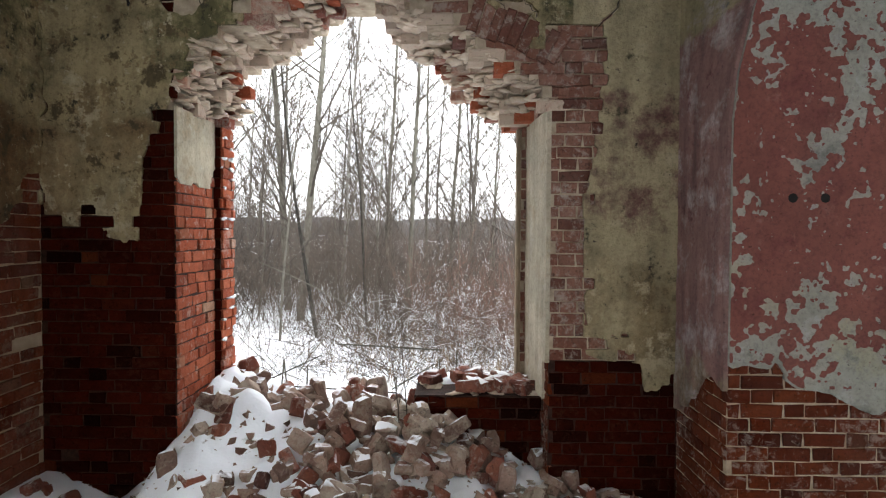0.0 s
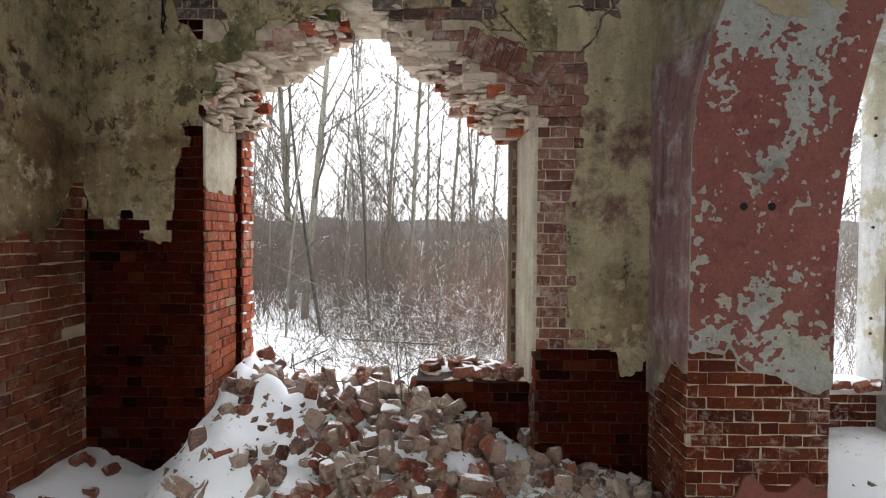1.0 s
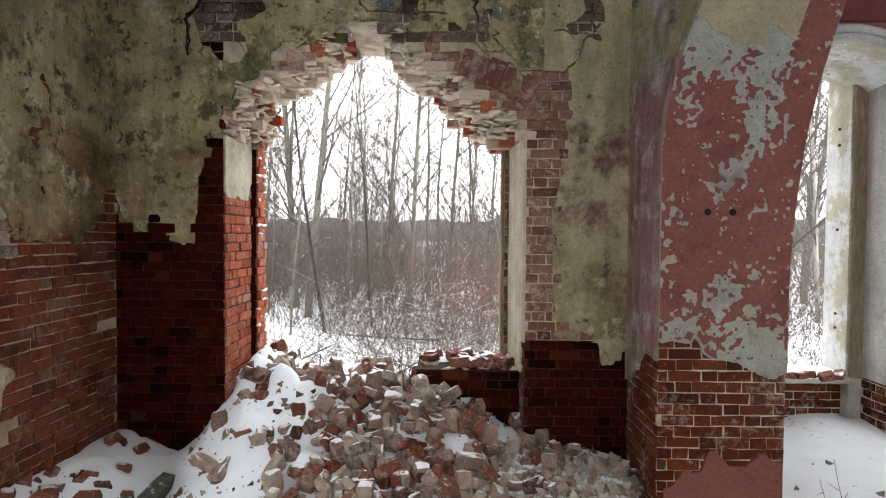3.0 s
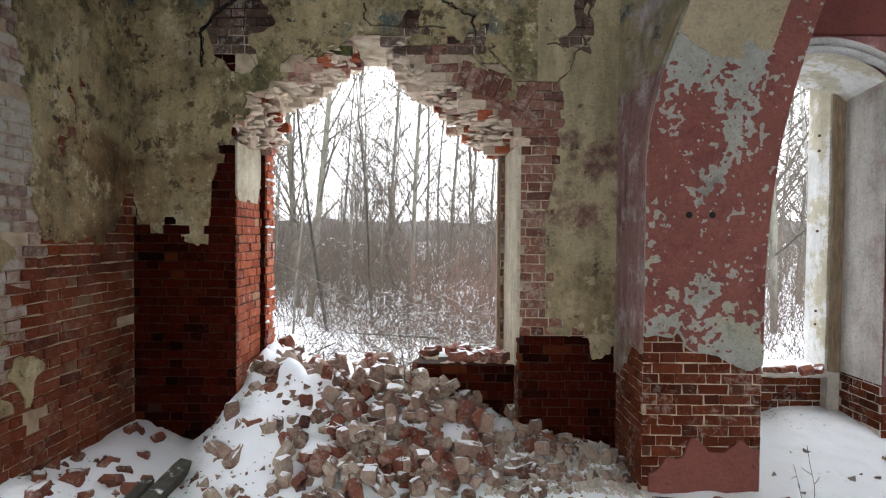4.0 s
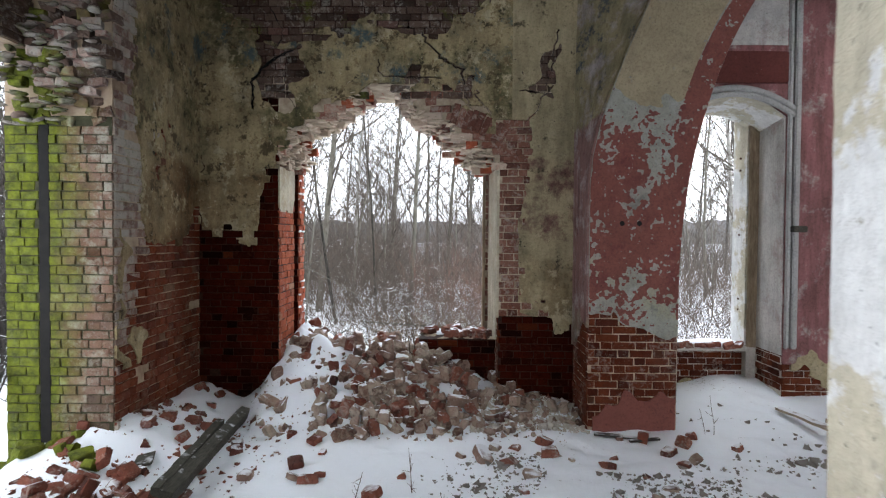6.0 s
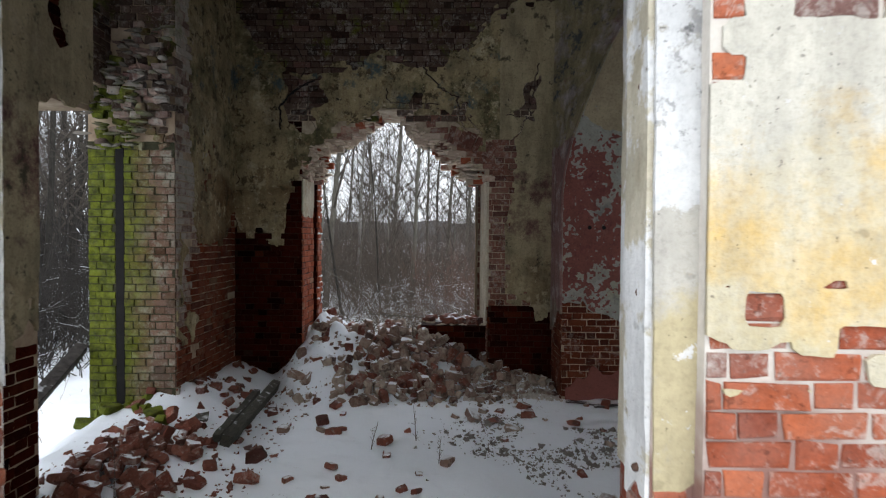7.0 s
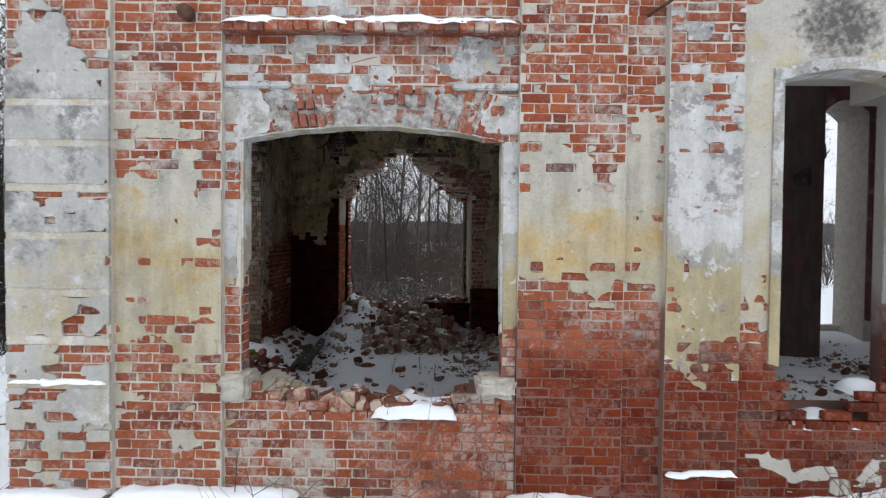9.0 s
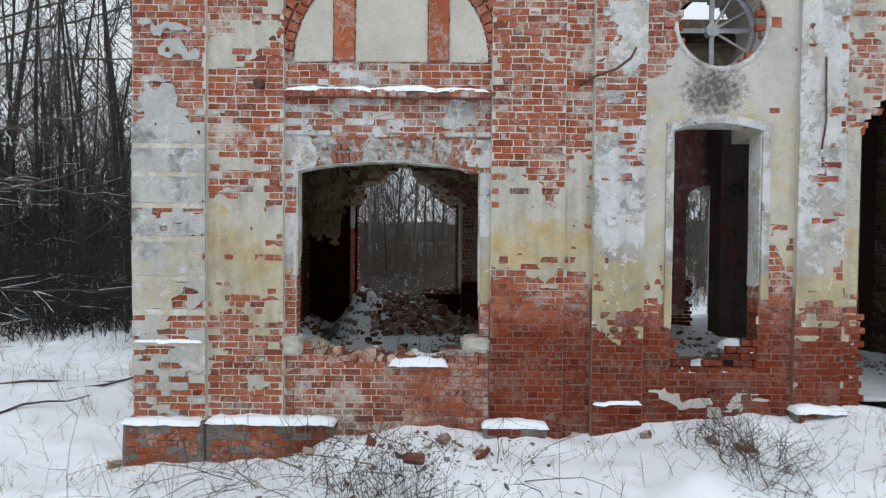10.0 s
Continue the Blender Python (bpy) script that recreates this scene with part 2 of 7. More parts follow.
BRICK_UPPER = brick_material("dark_upper_brick", ((0.03, 0.02, 0.015), (0.075, 0.042, 0.03), (0.13, 0.09, 0.07)), 0.22, moss=0.25, gloss=0.05)
PLANK_WOOD = plain_material("weathered_tan_plank", (0.36, 0.29, 0.22), (0.22, 0.17, 0.12), 26, snow=0.3)
MORTAR = plain_material("lime_mortar", (0.6, 0.56, 0.5), (0.42, 0.38, 0.33), 30)
BRICK_ARRIS = brick_material("pale_pinkish_brick", ((0.09, 0.03, 0.02), (0.17, 0.06, 0.038), (0.25, 0.12, 0.085)), 0.32)
# mortar darkened in colour to carry the shade of the inner walls
MORTAR_DARK = plain_material("shade_dark_mortar", (0.05, 0.02, 0.013), (0.008, 0.004, 0.003), 24)
HEAD_MORTAR = plain_material("rough_grey_mortar", (0.56, 0.545, 0.52), (0.2, 0.185, 0.17), 16, bump=0.8)
PALE_CRUST = brick_material("pale_mossy_crust", ((0.1, 0.085, 0.065), (0.2, 0.175, 0.145), (0.31, 0.285, 0.25)), 0.25, moss=0.5, lime_scale=8)
CREAM_MORTAR = plain_material("crumbling_cream_mortar", (0.68, 0.58, 0.46), (0.47, 0.36, 0.27), 13, bump=0.9)
MORTAR_TAN = plain_material("tan_mortar", (0.56, 0.47, 0.35), (0.2, 0.14, 0.095), 6)


def washed_mortar():
    """Lime mortar, washed over with brick red along the foot of the middle bays."""
    n = Nodes("facade_mortar", 0.9)
    lime = n.mix(n.noise(30, 5), (0.62, 0.58, 0.52), (0.42, 0.38, 0.33))
    low = n.ramp(n.math("SUBTRACT", 1.9, n.math("ADD", n.axis(2), n.math("MULTIPLY", n.noise(1.7, 4), 1.2))), (0.0, 0.0), (0.4, 1.0))
    bays = n.ramp(n.math("SUBTRACT", n.math("ADD", n.axis(0), 0.9), n.math("MULTIPLY", n.noise(1.2, 3), 0.5)), (0.0, 0.0), (0.9, 1.0))
    tone = n.mix(n.math("MULTIPLY", n.math("MULTIPLY", low, bays), 0.82), lime, (0.14, 0.036, 0.022))
    n.bump(n.noise(40, 4), 0.5, 0.01)
    return n.done(tone)


MORTAR_OUT = washed_mortar()
MORTAR_MID = plain_material("grimy_mortar", (0.25, 0.19, 0.14), (0.09, 0.063, 0.047), 18)
MORTAR_SIDE = plain_material("patchy_side_wall_mortar", (0.52, 0.42, 0.3), (0.2, 0.13, 0.085), 3.0, bump=0.7)
MORTAR_MOSS = plain_material("mossy_mortar", (0.06, 0.055, 0.03), (0.022, 0.025, 0.009), 20)
OUT_WHITE = plaster_material("weathered_white_plaster", (0.52, 0.49, 0.43), ((0.36, 0.355, 0.35), 1.8, 0.5, 0.08, None), ((0.65, 0.645, 0.635), 2.6, 0.47, 0.03, (1.45, 9.0)), ((0.5, 0.425, 0.26), 1.5, 0.34, 0.12, (-0.2, 1.5)), ((0.12, 0.12, 0.12), 9.0, 0.6, 0.06, (1.5, 4.2)), ((0.7, 0.69, 0.67), 5.0, 0.6, 0.015, None), grime=0.3, streak=0.2, gritty=0.4)
OUT_YELLOW = plaster_material("ochre_washed_plaster", (0.6, 0.565, 0.48), ((0.4, 0.39, 0.36), 3.0, 0.56, 0.08, (1.8, 9.0)), ((0.52, 0.435, 0.25), 1.5, 0.3, 0.35, (0.0, 1.95)), ((0.58, 0.41, 0.17), 2.0, 0.44, 0.2, (1.2, 2.15)), ((0.26, 0.24, 0.2), 5.0, 0.64, 0.12, None), ((0.7, 0.68, 0.65), 11, 0.64, 0.02, None), grime=0.3, streak=0.22, gritty=0.4)
OUT_STAINED = plaster_material("mould_stained_plaster", (0.6, 0.57, 0.51), ((0.55, 0.46, 0.27), 1.5, 0.45, 0.2, (0.3, 3.6)), ((0.72, 0.7, 0.66), 5, 0.6, 0.05, None), grime=0.22, streak=0.08, mould=(3.75, 3.6, 0.5, 0.42), gritty=0.35)
OUT_QUOIN = plaster_material("grey_quoin_plaster", (0.55, 0.54, 0.51), ((0.24, 0.24, 0.235), 2.4, 0.52, 0.12, (1.3, 3.3)), ((0.55, 0.47, 0.3), 1.5, 0.45, 0.2, (-0.6, 1.7)), ((0.68, 0.67, 0.65), 5, 0.55, 0.08, None), grime=0.3, streak=0.15, gritty=0.35)
OUT_CREAM = plaster_material("smooth_cream_plaster", (0.6, 0.565, 0.49), ((0.5, 0.46, 0.38), 1.6, 0.5, 0.2, None), ((0.3, 0.29, 0.27), 11, 0.66, 0.03, None), grime=0.2, gritty=0.3)
OUT_FILLET = plaster_material("yellow_washed_fillet", (0.6, 0.55, 0.45), ((0.58, 0.4, 0.16), 3.0, 0.55, 0.1, None), ((0.66, 0.64, 0.6), 5.0, 0.52, 0.05, None), grime=0.3, gritty=0.4)
IN_BEIGE = plaster_material("stained_ochre_plaster", (0.44, 0.355, 0.2), ((0.2, 0.115, 0.05), 0.9, 0.36, 0.22, (1.0, 2.5)), ((0.13, 0.12, 0.055), 1.5, 0.5, 0.12, (2.4, 9.0)), ((0.1, 0.14, 0.14), 2.4, 0.53, 0.09, (3.3, 4.4)), ((0.54, 0.46, 0.3), 2.7, 0.55, 0.06, None), ((0.12, 0.09, 0.045), 3.6, 0.56, 0.04, None), ((0.07, 0.06, 0.035), 6.0, 0.6, 0.02, (2.0, 9.0)), ((0.05, 0.04, 0.03), 17, 0.66, 0.02, None), ((0.26, 0.19, 0.1), 9, 0.57, 0.02, None), ((0.56, 0.48, 0.33), 14, 0.61, 0.02, None), grime=0.6, streak=0.3)
IN_RIGHT = plaster_material("damp_stained_plaster", (0.45, 0.375, 0.23), ((0.2, 0.1, 0.085), 3.4, 0.45, 0.16, (1.5, 2.75)), ((0.2, 0.14, 0.07), 1.5, 0.42, 0.2, (0.3, 1.5)), ((0.1, 0.085, 0.05), 3.6, 0.57, 0.06, None), ((0.48, 0.4, 0.26), 3.0, 0.55, 0.06, None), ((0.06, 0.045, 0.035), 12, 0.63, 0.03, None), grime=0.5, streak=0.3)
PINK = (0.222, 0.077, 0.062)
IN_GREY = plaster_material("bare_grey_plaster", (0.34, 0.335, 0.29), ((0.35, 0.335, 0.25), 2.0, 0.5, 0.1, (0.2, 1.5)), ((0.22, 0.22, 0.2), 3.0, 0.55, 0.08, None), ((0.36, 0.355, 0.33), 9, 0.55, 0.05, None), ((0.16, 0.06, 0.055), 18, 0.62, 0.03, None), grime=0.35)
IN_SAND = plaster_material("smooth_sand_coat", (0.38, 0.31, 0.2), ((0.3, 0.24, 0.16), 2.2, 0.52, 0.15, None), ((0.25, 0.25, 0.23), 5, 0.62, 0.05, None), grime=0.25)
IN_PINK = plaster_material("flaking_dusty_pink_paint", PINK, ((0.165, 0.05, 0.046), 3.2, 0.52, 0.14, None), ((0.26, 0.12, 0.1), 5.0, 0.58, 0.1, None), ((0.33, 0.3, 0.27), 34, 0.66, 0.02, None), grime=0.3)
IN_PINK_LOW = plaster_material("dull_pink_paint", PINK, ((0.4, 0.36, 0.3), 9, 0.72, 0.03, None), grime=0.2)
IN_ROSE = plaster_material("streaked_rose_paint", (0.3, 0.13, 0.13), ((0.47, 0.4, 0.38), 3.2, 0.53, 0.12, None), grime=0.3, streak=0.45)
IN_SIDE = plaster_material("rose_and_lime_streaks", (0.3, 0.17, 0.155), ((0.34, 0.29, 0.17), 1.4, 0.36, 0.1, (2.75, 9.0)), ((0.1, 0.11, 0.11), 3.2, 0.55, 0.06, (2.8, 9.0)), ((0.3, 0.25, 0.17), 1.5, 0.42, 0.15, (-0.5, 0.9)), ((0.5, 0.44, 0.43), 3.0, 0.5, 0.14, None), ((0.17, 0.07, 0.07), 5.0, 0.56, 0.08, (1.3, 2.8)), grime=0.3, streak=0.45)
REVEAL = plaster_material("limewashed_reveal_plaster", (0.6, 0.545, 0.42), ((0.42, 0.37, 0.27), 2.6, 0.54, 0.15, None), ((0.76, 0.755, 0.74), 2.3, 0.48, 0.04, None), ((0.3, 0.27, 0.22), 9, 0.64, 0.04, None), grime=0.3, streak=0.2, gritty=0.35)
REVEAL_PINK = plaster_material("greyish_pink_reveal", (0.6, 0.57, 0.54), ((0.42, 0.32, 0.3), 2.1, 0.55, 0.15, None), grime=0.3, streak=0.25)
REVEAL_IN = plaster_material("cream_reveal_plaster", (0.6, 0.53, 0.4), ((0.42, 0.33, 0.21), 2.6, 0.52, 0.15, None), ((0.62, 0.57, 0.46), 4.0, 0.56, 0.08, None), grime=0.35, streak=0.25)
MOULD = plaster_material("grey_stucco_moulding", (0.45, 0.44, 0.43), grime=0.3)
OXBLOOD = plaster_material("oxblood_painted_band", (0.13, 0.035, 0.03), ((0.3, 0.25, 0.22), 5, 0.66, 0.03, None), grime=0.2)
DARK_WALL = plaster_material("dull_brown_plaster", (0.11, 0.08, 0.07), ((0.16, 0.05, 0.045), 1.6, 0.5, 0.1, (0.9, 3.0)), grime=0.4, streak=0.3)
STONE = plain_material("pale_sill_stone", (0.58, 0.56, 0.5), (0.3, 0.27, 0.22), 7, bump=0.6)
PLINTH = plain_material("grey_plinth_stone", (0.24, 0.22, 0.2), (0.13, 0.11, 0.1), 9, bump=0.7)
SNOW = snow_material("snow")
SNOW_DIRTY = snow_material("trodden_snow_with_grit", 0.005)
# trunk grey is lifted to stand for haze in the wood
BARK = plain_material("wet_bark", (0.08, 0.076, 0.062), (0.16, 0.152, 0.128), 14, bump=0.5, snow=0.12, stretch=(1, 1, 0.3))
BARK_PALE = plain_material("pale_bark", (0.2, 0.19, 0.17), (0.33, 0.32, 0.3), 10, bump=0.4, snow=0.2, stretch=(1, 1, 1.6))
TWIG = plain_material("snowy_twigs", (0.05, 0.042, 0.035), (0.095, 0.08, 0.066), 10, bump=0.2, snow=0.14)
TWIG_LADEN = plain_material("snow_laden_branches", (0.05, 0.042, 0.036), (0.09, 0.075, 0.06), 10, bump=0.2, snow=0.4)
BRUSH = plain_material("brown_brush", (0.11, 0.085, 0.067), (0.06, 0.048, 0.04), 6, bump=0.2, snow=0.06)
STRAW = plain_material("dry_straw", (0.3, 0.22, 0.13), (0.14, 0.09, 0.05), 6, bump=0.2)
TIMBER = plain_material("grey_weathered_timber", (0.03, 0.028, 0.021), (0.085, 0.08, 0.062), 12, bump=0.7, snow=0.05, stretch=(6, 1, 6))
CHARRED = plain_material("charred_timber", (0.025, 0.022, 0.02), (0.08, 0.07, 0.065), 14, bump=0.7, snow=0.18)
IRON = plain_material("rusty_iron", (0.08, 0.05, 0.04), (0.15, 0.08, 0.05), 20, rough=0.7, bump=0.3, metal=0.3)
FRAME_WOOD = plain_material("grey_painted_wood", (0.4, 0.41, 0.42), (0.25, 0.25, 0.26), 14, rough=0.7, bump=0.3)
HAZE_WOODS = plain_material("distant_bare_woods", (0.09, 0.086, 0.086), (0.15, 0.146, 0.15), 1.3, bump=0.0, stretch=(1, 1, 0.35))
# black that stands for shade in gaps, and colours the cable
SHADE_CABLE_BLACK = plain_material("gap_shade_and_cable_black", (0.006, 0.0055, 0.005), (0.014, 0.012, 0.011), 12)
FAR_BRUSH = plain_material("far_brush", (0.11, 0.1, 0.092), (0.07, 0.064, 0.059), 3, bump=0.0)
RED_TWIGS = plain_material("reddish_shrub_twigs", (0.17, 0.095, 0.072), (0.1, 0.06, 0.047), 5, bump=0.1)
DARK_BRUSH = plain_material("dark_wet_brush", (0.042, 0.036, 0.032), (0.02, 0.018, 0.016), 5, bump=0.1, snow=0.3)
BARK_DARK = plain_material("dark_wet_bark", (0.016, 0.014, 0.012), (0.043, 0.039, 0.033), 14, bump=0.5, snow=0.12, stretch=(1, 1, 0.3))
STOP_WOOD = plain_material("brown_rotten_wood", (0.36, 0.28, 0.19), (0.17, 0.12, 0.08), 10, bump=0.5, stretch=(4, 4, 0.6))


# ---- mesh helpers ----
def mesh_object(name, verts, faces, material, parent=None, label="", kind="", category="", group="", smooth=False):
    me = bpy.data.meshes.new(name)
    me.from_pydata([tuple(v) for v in verts], [], [tuple(f) for f in faces])
    me.materials.append(material)
    if smooth:
        me.polygons.foreach_set("use_smooth", [True] * len(me.polygons))
    me.update()
    ob = new(name, me)
    ob.parent = parent
    return tagged(ob, label, category, group, kind)


def part(name, bm, material, parent, label=""):
    """Links a bmesh as one mesh object under a thing or a part."""
    me = bpy.data.meshes.new(name)
    bm.to_mesh(me)
    bm.free()
    me.materials.append(material)
    ob = new(name, me)
    ob.parent = parent
    return tagged(ob, label)


def empty(name, at=(0, 0, 0), **tags):
    ob = new(name)
    ob.location = at
    bpy.context.view_layer.update()
    return tagged(ob, **tags)


BOX = ((0, 1, 3, 2), (4, 6, 7, 5), (0, 4, 5, 1), (2, 3, 7, 6), (0, 2, 6, 4), (1, 5, 7, 3))


class Solid:
    """Collects boxes and extruded shapes for one mesh."""

    def __init__(self):
        self.v, self.f = [], []

    def add(self, verts, faces):
        n = len(self.v)
        self.v += [tuple(p) for p in verts]
        self.f += [tuple(i + n for i in f) for f in faces]
        return self

    def box(self, x0, x1, y0, y1, z0, z1):
        return self.add([(x, y, z) for x in (x0, x1) for y in (y0, y1) for z in (z0, z1)], BOX)

    def prism(self, outline, y0, y1):
        """An outline of (x, z), in order, drawn out from y0 to y1; convex pieces only."""
        k = len(outline)
        v = [(x, y0, z) for x, z in outline] + [(x, y1, z) for x, z in outline]
        f = [tuple(range(k)), tuple(range(2 * k - 1, k - 1, -1))] + [(i, i + k, (i + 1) % k + k, (i + 1) % k) for i in range(k)]
        return self.add(v, f)

    def make(self, name, material, parent=None, **tags):
        return mesh_object(name, self.v, self.f, material, parent, **tags)


def bevelled(x0, x1, y0, y1, z0, z1, w=0.012, seed=0, rough=0.0):
    bm = bmesh.new()
    bmesh.ops.create_cube(bm, size=1)
    for v in bm.verts:
        v.co = Vector((x0 + (v.co.x + 0.5) * (x1 - x0), y0 + (v.co.y + 0.5) * (y1 - y0), z0 + (v.co.z + 0.5) * (z1 - z0)))
    bmesh.ops.bevel(bm, geom=bm.edges[:], offset=w, segments=2, affect="EDGES")
    if rough:
        bmesh.ops.subdivide_edges(bm, edges=[e for e in bm.edges if e.calc_length() > 0.12], cuts=3, use_grid_fill=True)
        for v in bm.verts:
            v.co += noise.noise_vector(v.co * 9 + Vector((seed, 0, 0))) * rough
    return bm


def tube(points, radii, sides=6):
    """Verts and faces of a tapering tube along points."""
    pts = [Vector(p) for p in points]
    v, f = [], []
    for i, p in enumerate(pts):
        ahead = (pts[min(i + 1, len(pts) - 1)] - pts[max(i - 1, 0)]).normalized()
        side = ahead.cross(Vector((0.31, 0.17, 0.93)))
        side = side.normalized() if side.length > 1e-3 else Vector((1, 0, 0))
        other = ahead.cross(side)
        for k in range(sides):
            a = 2 * math.pi * k / sides
            v.append(p + (side * math.cos(a) + other * math.sin(a)) * radii[i])
    for i in range(len(pts) - 1):
        for k in range(sides):
            a, b = i * sides + k, i * sides + (k + 1) % sides
            f.append((a, b, b + sides, a + sides))
    f += [tuple(range(sides - 1, -1, -1)), tuple(range(len(v) - sides, len(v)))]
    return v, f


# ---- masonry ----
COURSE, PITCH, JOINT = 0.087, 0.39, 0.012


class Face:
    """One face of a wall. u runs along it, z up, and depth w into the wall; (x, y) is the place of u = 0."""

    def __init__(self, x, y, nx, ny):
        self.o = np.array((x, y, 0.0))
        self.n = np.array((nx, ny, 0.0)) / math.hypot(nx, ny)
        self.u = np.cross(-self.n, (0, 0, 1))

    def world(self, uwz):
        uwz = np.asarray(uwz, float)
        return self.o + uwz[..., :1] * self.u - uwz[..., 1:2] * self.n + uwz[..., 2:3] * np.array((0, 0, 1.0))

    def matrix(self, u, w, z, turn=0.0):
        m = Matrix(((self.u[0], -self.n[0], 0), (self.u[1], -self.n[1], 0), (0, 0, 1))).to_4x4()
        m.translation = Vector(self.world(np.array((u, w, z))))
        return m @ Matrix.Rotation(turn, 4, "Y")


def brick_shape(length, height, depth, seed, chamfer=0.006, wear=0.003):
    """A brick with a chipped, chamfered front; its front lies at w = 0."""
    r = np.random.RandomState(seed)
    a, b, c = length / 2, height / 2, chamfer
    v = [(sx * a, depth, sz * b) for sx, sz in ((-1, -1), (1, -1), (1, 1), (-1, 1))]
    v += [(sx * a, c, sz * b) for sx, sz in ((-1, -1), (1, -1), (1, 1), (-1, 1))]
    v += [(sx * (a - c), 0, sz * (b - c)) for sx, sz in ((-1, -1), (1, -1), (1, 1), (-1, 1))]
    v = np.array(v) + np.vstack([np.zeros((4, 3)), r.normal(0, wear, (8, 3)) * (1, 0.3, 1)])
    f = [(8, 9, 10, 11)] + [(4 + i, 4 + (i + 1) % 4, 8 + (i + 1) % 4, 8 + i) for i in range(4)] + [(i, (i + 1) % 4, 4 + (i + 1) % 4, 4 + i) for i in range(4)]
    return v, np.array(f)


SHAPES = {(long, k): brick_shape(0.2475 if long else 0.1175, COURSE - JOINT, 0.07, 10 * long + k, 0.0055, 0.0036) for long in (0, 1) for k in range(8)}
BRICK_MESH = {}


def brick_mesh(key, material):
    if (key, material.name) not in BRICK_MESH:
        v, f = SHAPES[key]
        me = bpy.data.meshes.new("brick")
        me.from_pydata(v.tolist(), [], f.tolist())
        me.materials.append(material)
        BRICK_MESH[key, material.name] = me
    return BRICK_MESH[key, material.name]


def row_shift(row):
    return (row % 2) * 0.195 + (hash2(row, 3.3, 5) - 0.5) * 0.08


def brick_chance(u, z, seed):
    """The same number for every point of one brick of the bond."""
    row = np.floor(np.asarray(z) / COURSE)
    t = (np.asarray(u) - row_shift(row)) / PITCH
    col = np.floor(t)
    return hash2(row * 1.7 + seed, col * 2 + ((t - col) > 0.26 / PITCH), seed)


def lay(face, u0, u1, z0, z1, open_at, material, parent, near=None, seed=0, proud=0.0045, missing=0.0, lost=None, rough=1.0):
    """Lays bricks over a face, where open_at(u, z) is true. near: a stretch (u0, u1, z0, z1) whose bricks are objects of their own."""
    laid, rows = [], range(math.floor(z0 / COURSE), math.ceil(z1 / COURSE))
    rng = np.random.RandomState(seed + 77)
    for row in rows:
        zc, shift = (row + 0.5) * COURSE, float(row_shift(row))
        for col in range(math.floor((u0 - shift) / PITCH) - 1, math.ceil((u1 - shift) / PITCH) + 1):
            for long in (1, 0):
                a = shift + col * PITCH + (0 if long else 0.26)
                b = a + (0.26 if long else 0.13)
                c, d = max(a, u0), min(b, u1)
                if d - c < 0.04 or zc - COURSE / 2 < z0 - 0.05 or zc + COURSE / 2 > z1 + 0.03:
                    continue
                laid.append(((c + d) / 2, zc, long, (d - c) / (b - a)))
    if not laid:
        return
    u, z = np.array([p[0] for p in laid]), np.array([p[1] for p in laid])
    spread = [open_at(u + du, z + dz) for du, dz in ((0, 0), (-0.1, 0), (0.1, 0), (0, 0.04), (0, -0.04))]
    keep = np.any(spread, axis=0)
    if lost is not None:
        keep &= lost(u, z)
    keep &= rng.rand(len(u)) >= missing
    verts, faces, count, singles = [], [], 0, 0
    for k in np.nonzero(keep)[0]:
        uc, zc, long, part_of = laid[k]
        key = (long, int(rng.randint(8)))
        w = -proud - (abs(rng.normal(0, 0.003 * rough)) if rough > 1 else rng.normal(0, 0.002)) - (0.008 if rng.rand() < 0.05 else 0) + (0.002 if rng.rand() < 0.06 else 0)
        if near and near[0] < uc < near[1] and near[2] < zc < near[3] and singles < 300:
            ob = new("brick", brick_mesh(key, material))
            ob.parent = parent
            ob.matrix_world = face.matrix(uc, w, zc, rng.normal(0, 0.009 * rough)) @ Matrix.Diagonal((part_of, 1, 1, 1))
            singles += 1
            continue
        v, f = SHAPES[key]
        lean = rng.normal(0, 0.009 * rough)
        v = v * (part_of, 1, 1)
        v = np.column_stack([v[:, 0] + lean * v[:, 2], v[:, 1], v[:, 2] - lean * v[:, 0]]) + (uc, w, zc + rng.normal(0, 0.0015))
        verts.append(v), faces.append(f + count)
        count += len(v)
    if verts:
        mesh_object("brickwork", face.world(np.vstack(verts)), np.vstack(faces).tolist(), material, parent, kind="stuff")


CASES = {1: [(0, 4, 7)], 2: [(4, 1, 5)], 4: [(5, 2, 6)], 8: [(7, 6, 3)], 3: [(0, 1, 5, 7)], 6: [(4, 1, 2, 6)], 12: [(7, 5, 2, 3)], 9: [(0, 4, 6, 3)],
         5: [(0, 4, 7), (5, 2, 6)], 10: [(4, 1, 5), (7, 6, 3)], 7: [(0, 1, 2, 6, 7)], 14: [(4, 1, 2, 3, 7)], 13: [(0, 4, 5, 2, 3)], 11: [(0, 1, 5, 6, 3)], 15: [(0, 1, 2, 3)]}


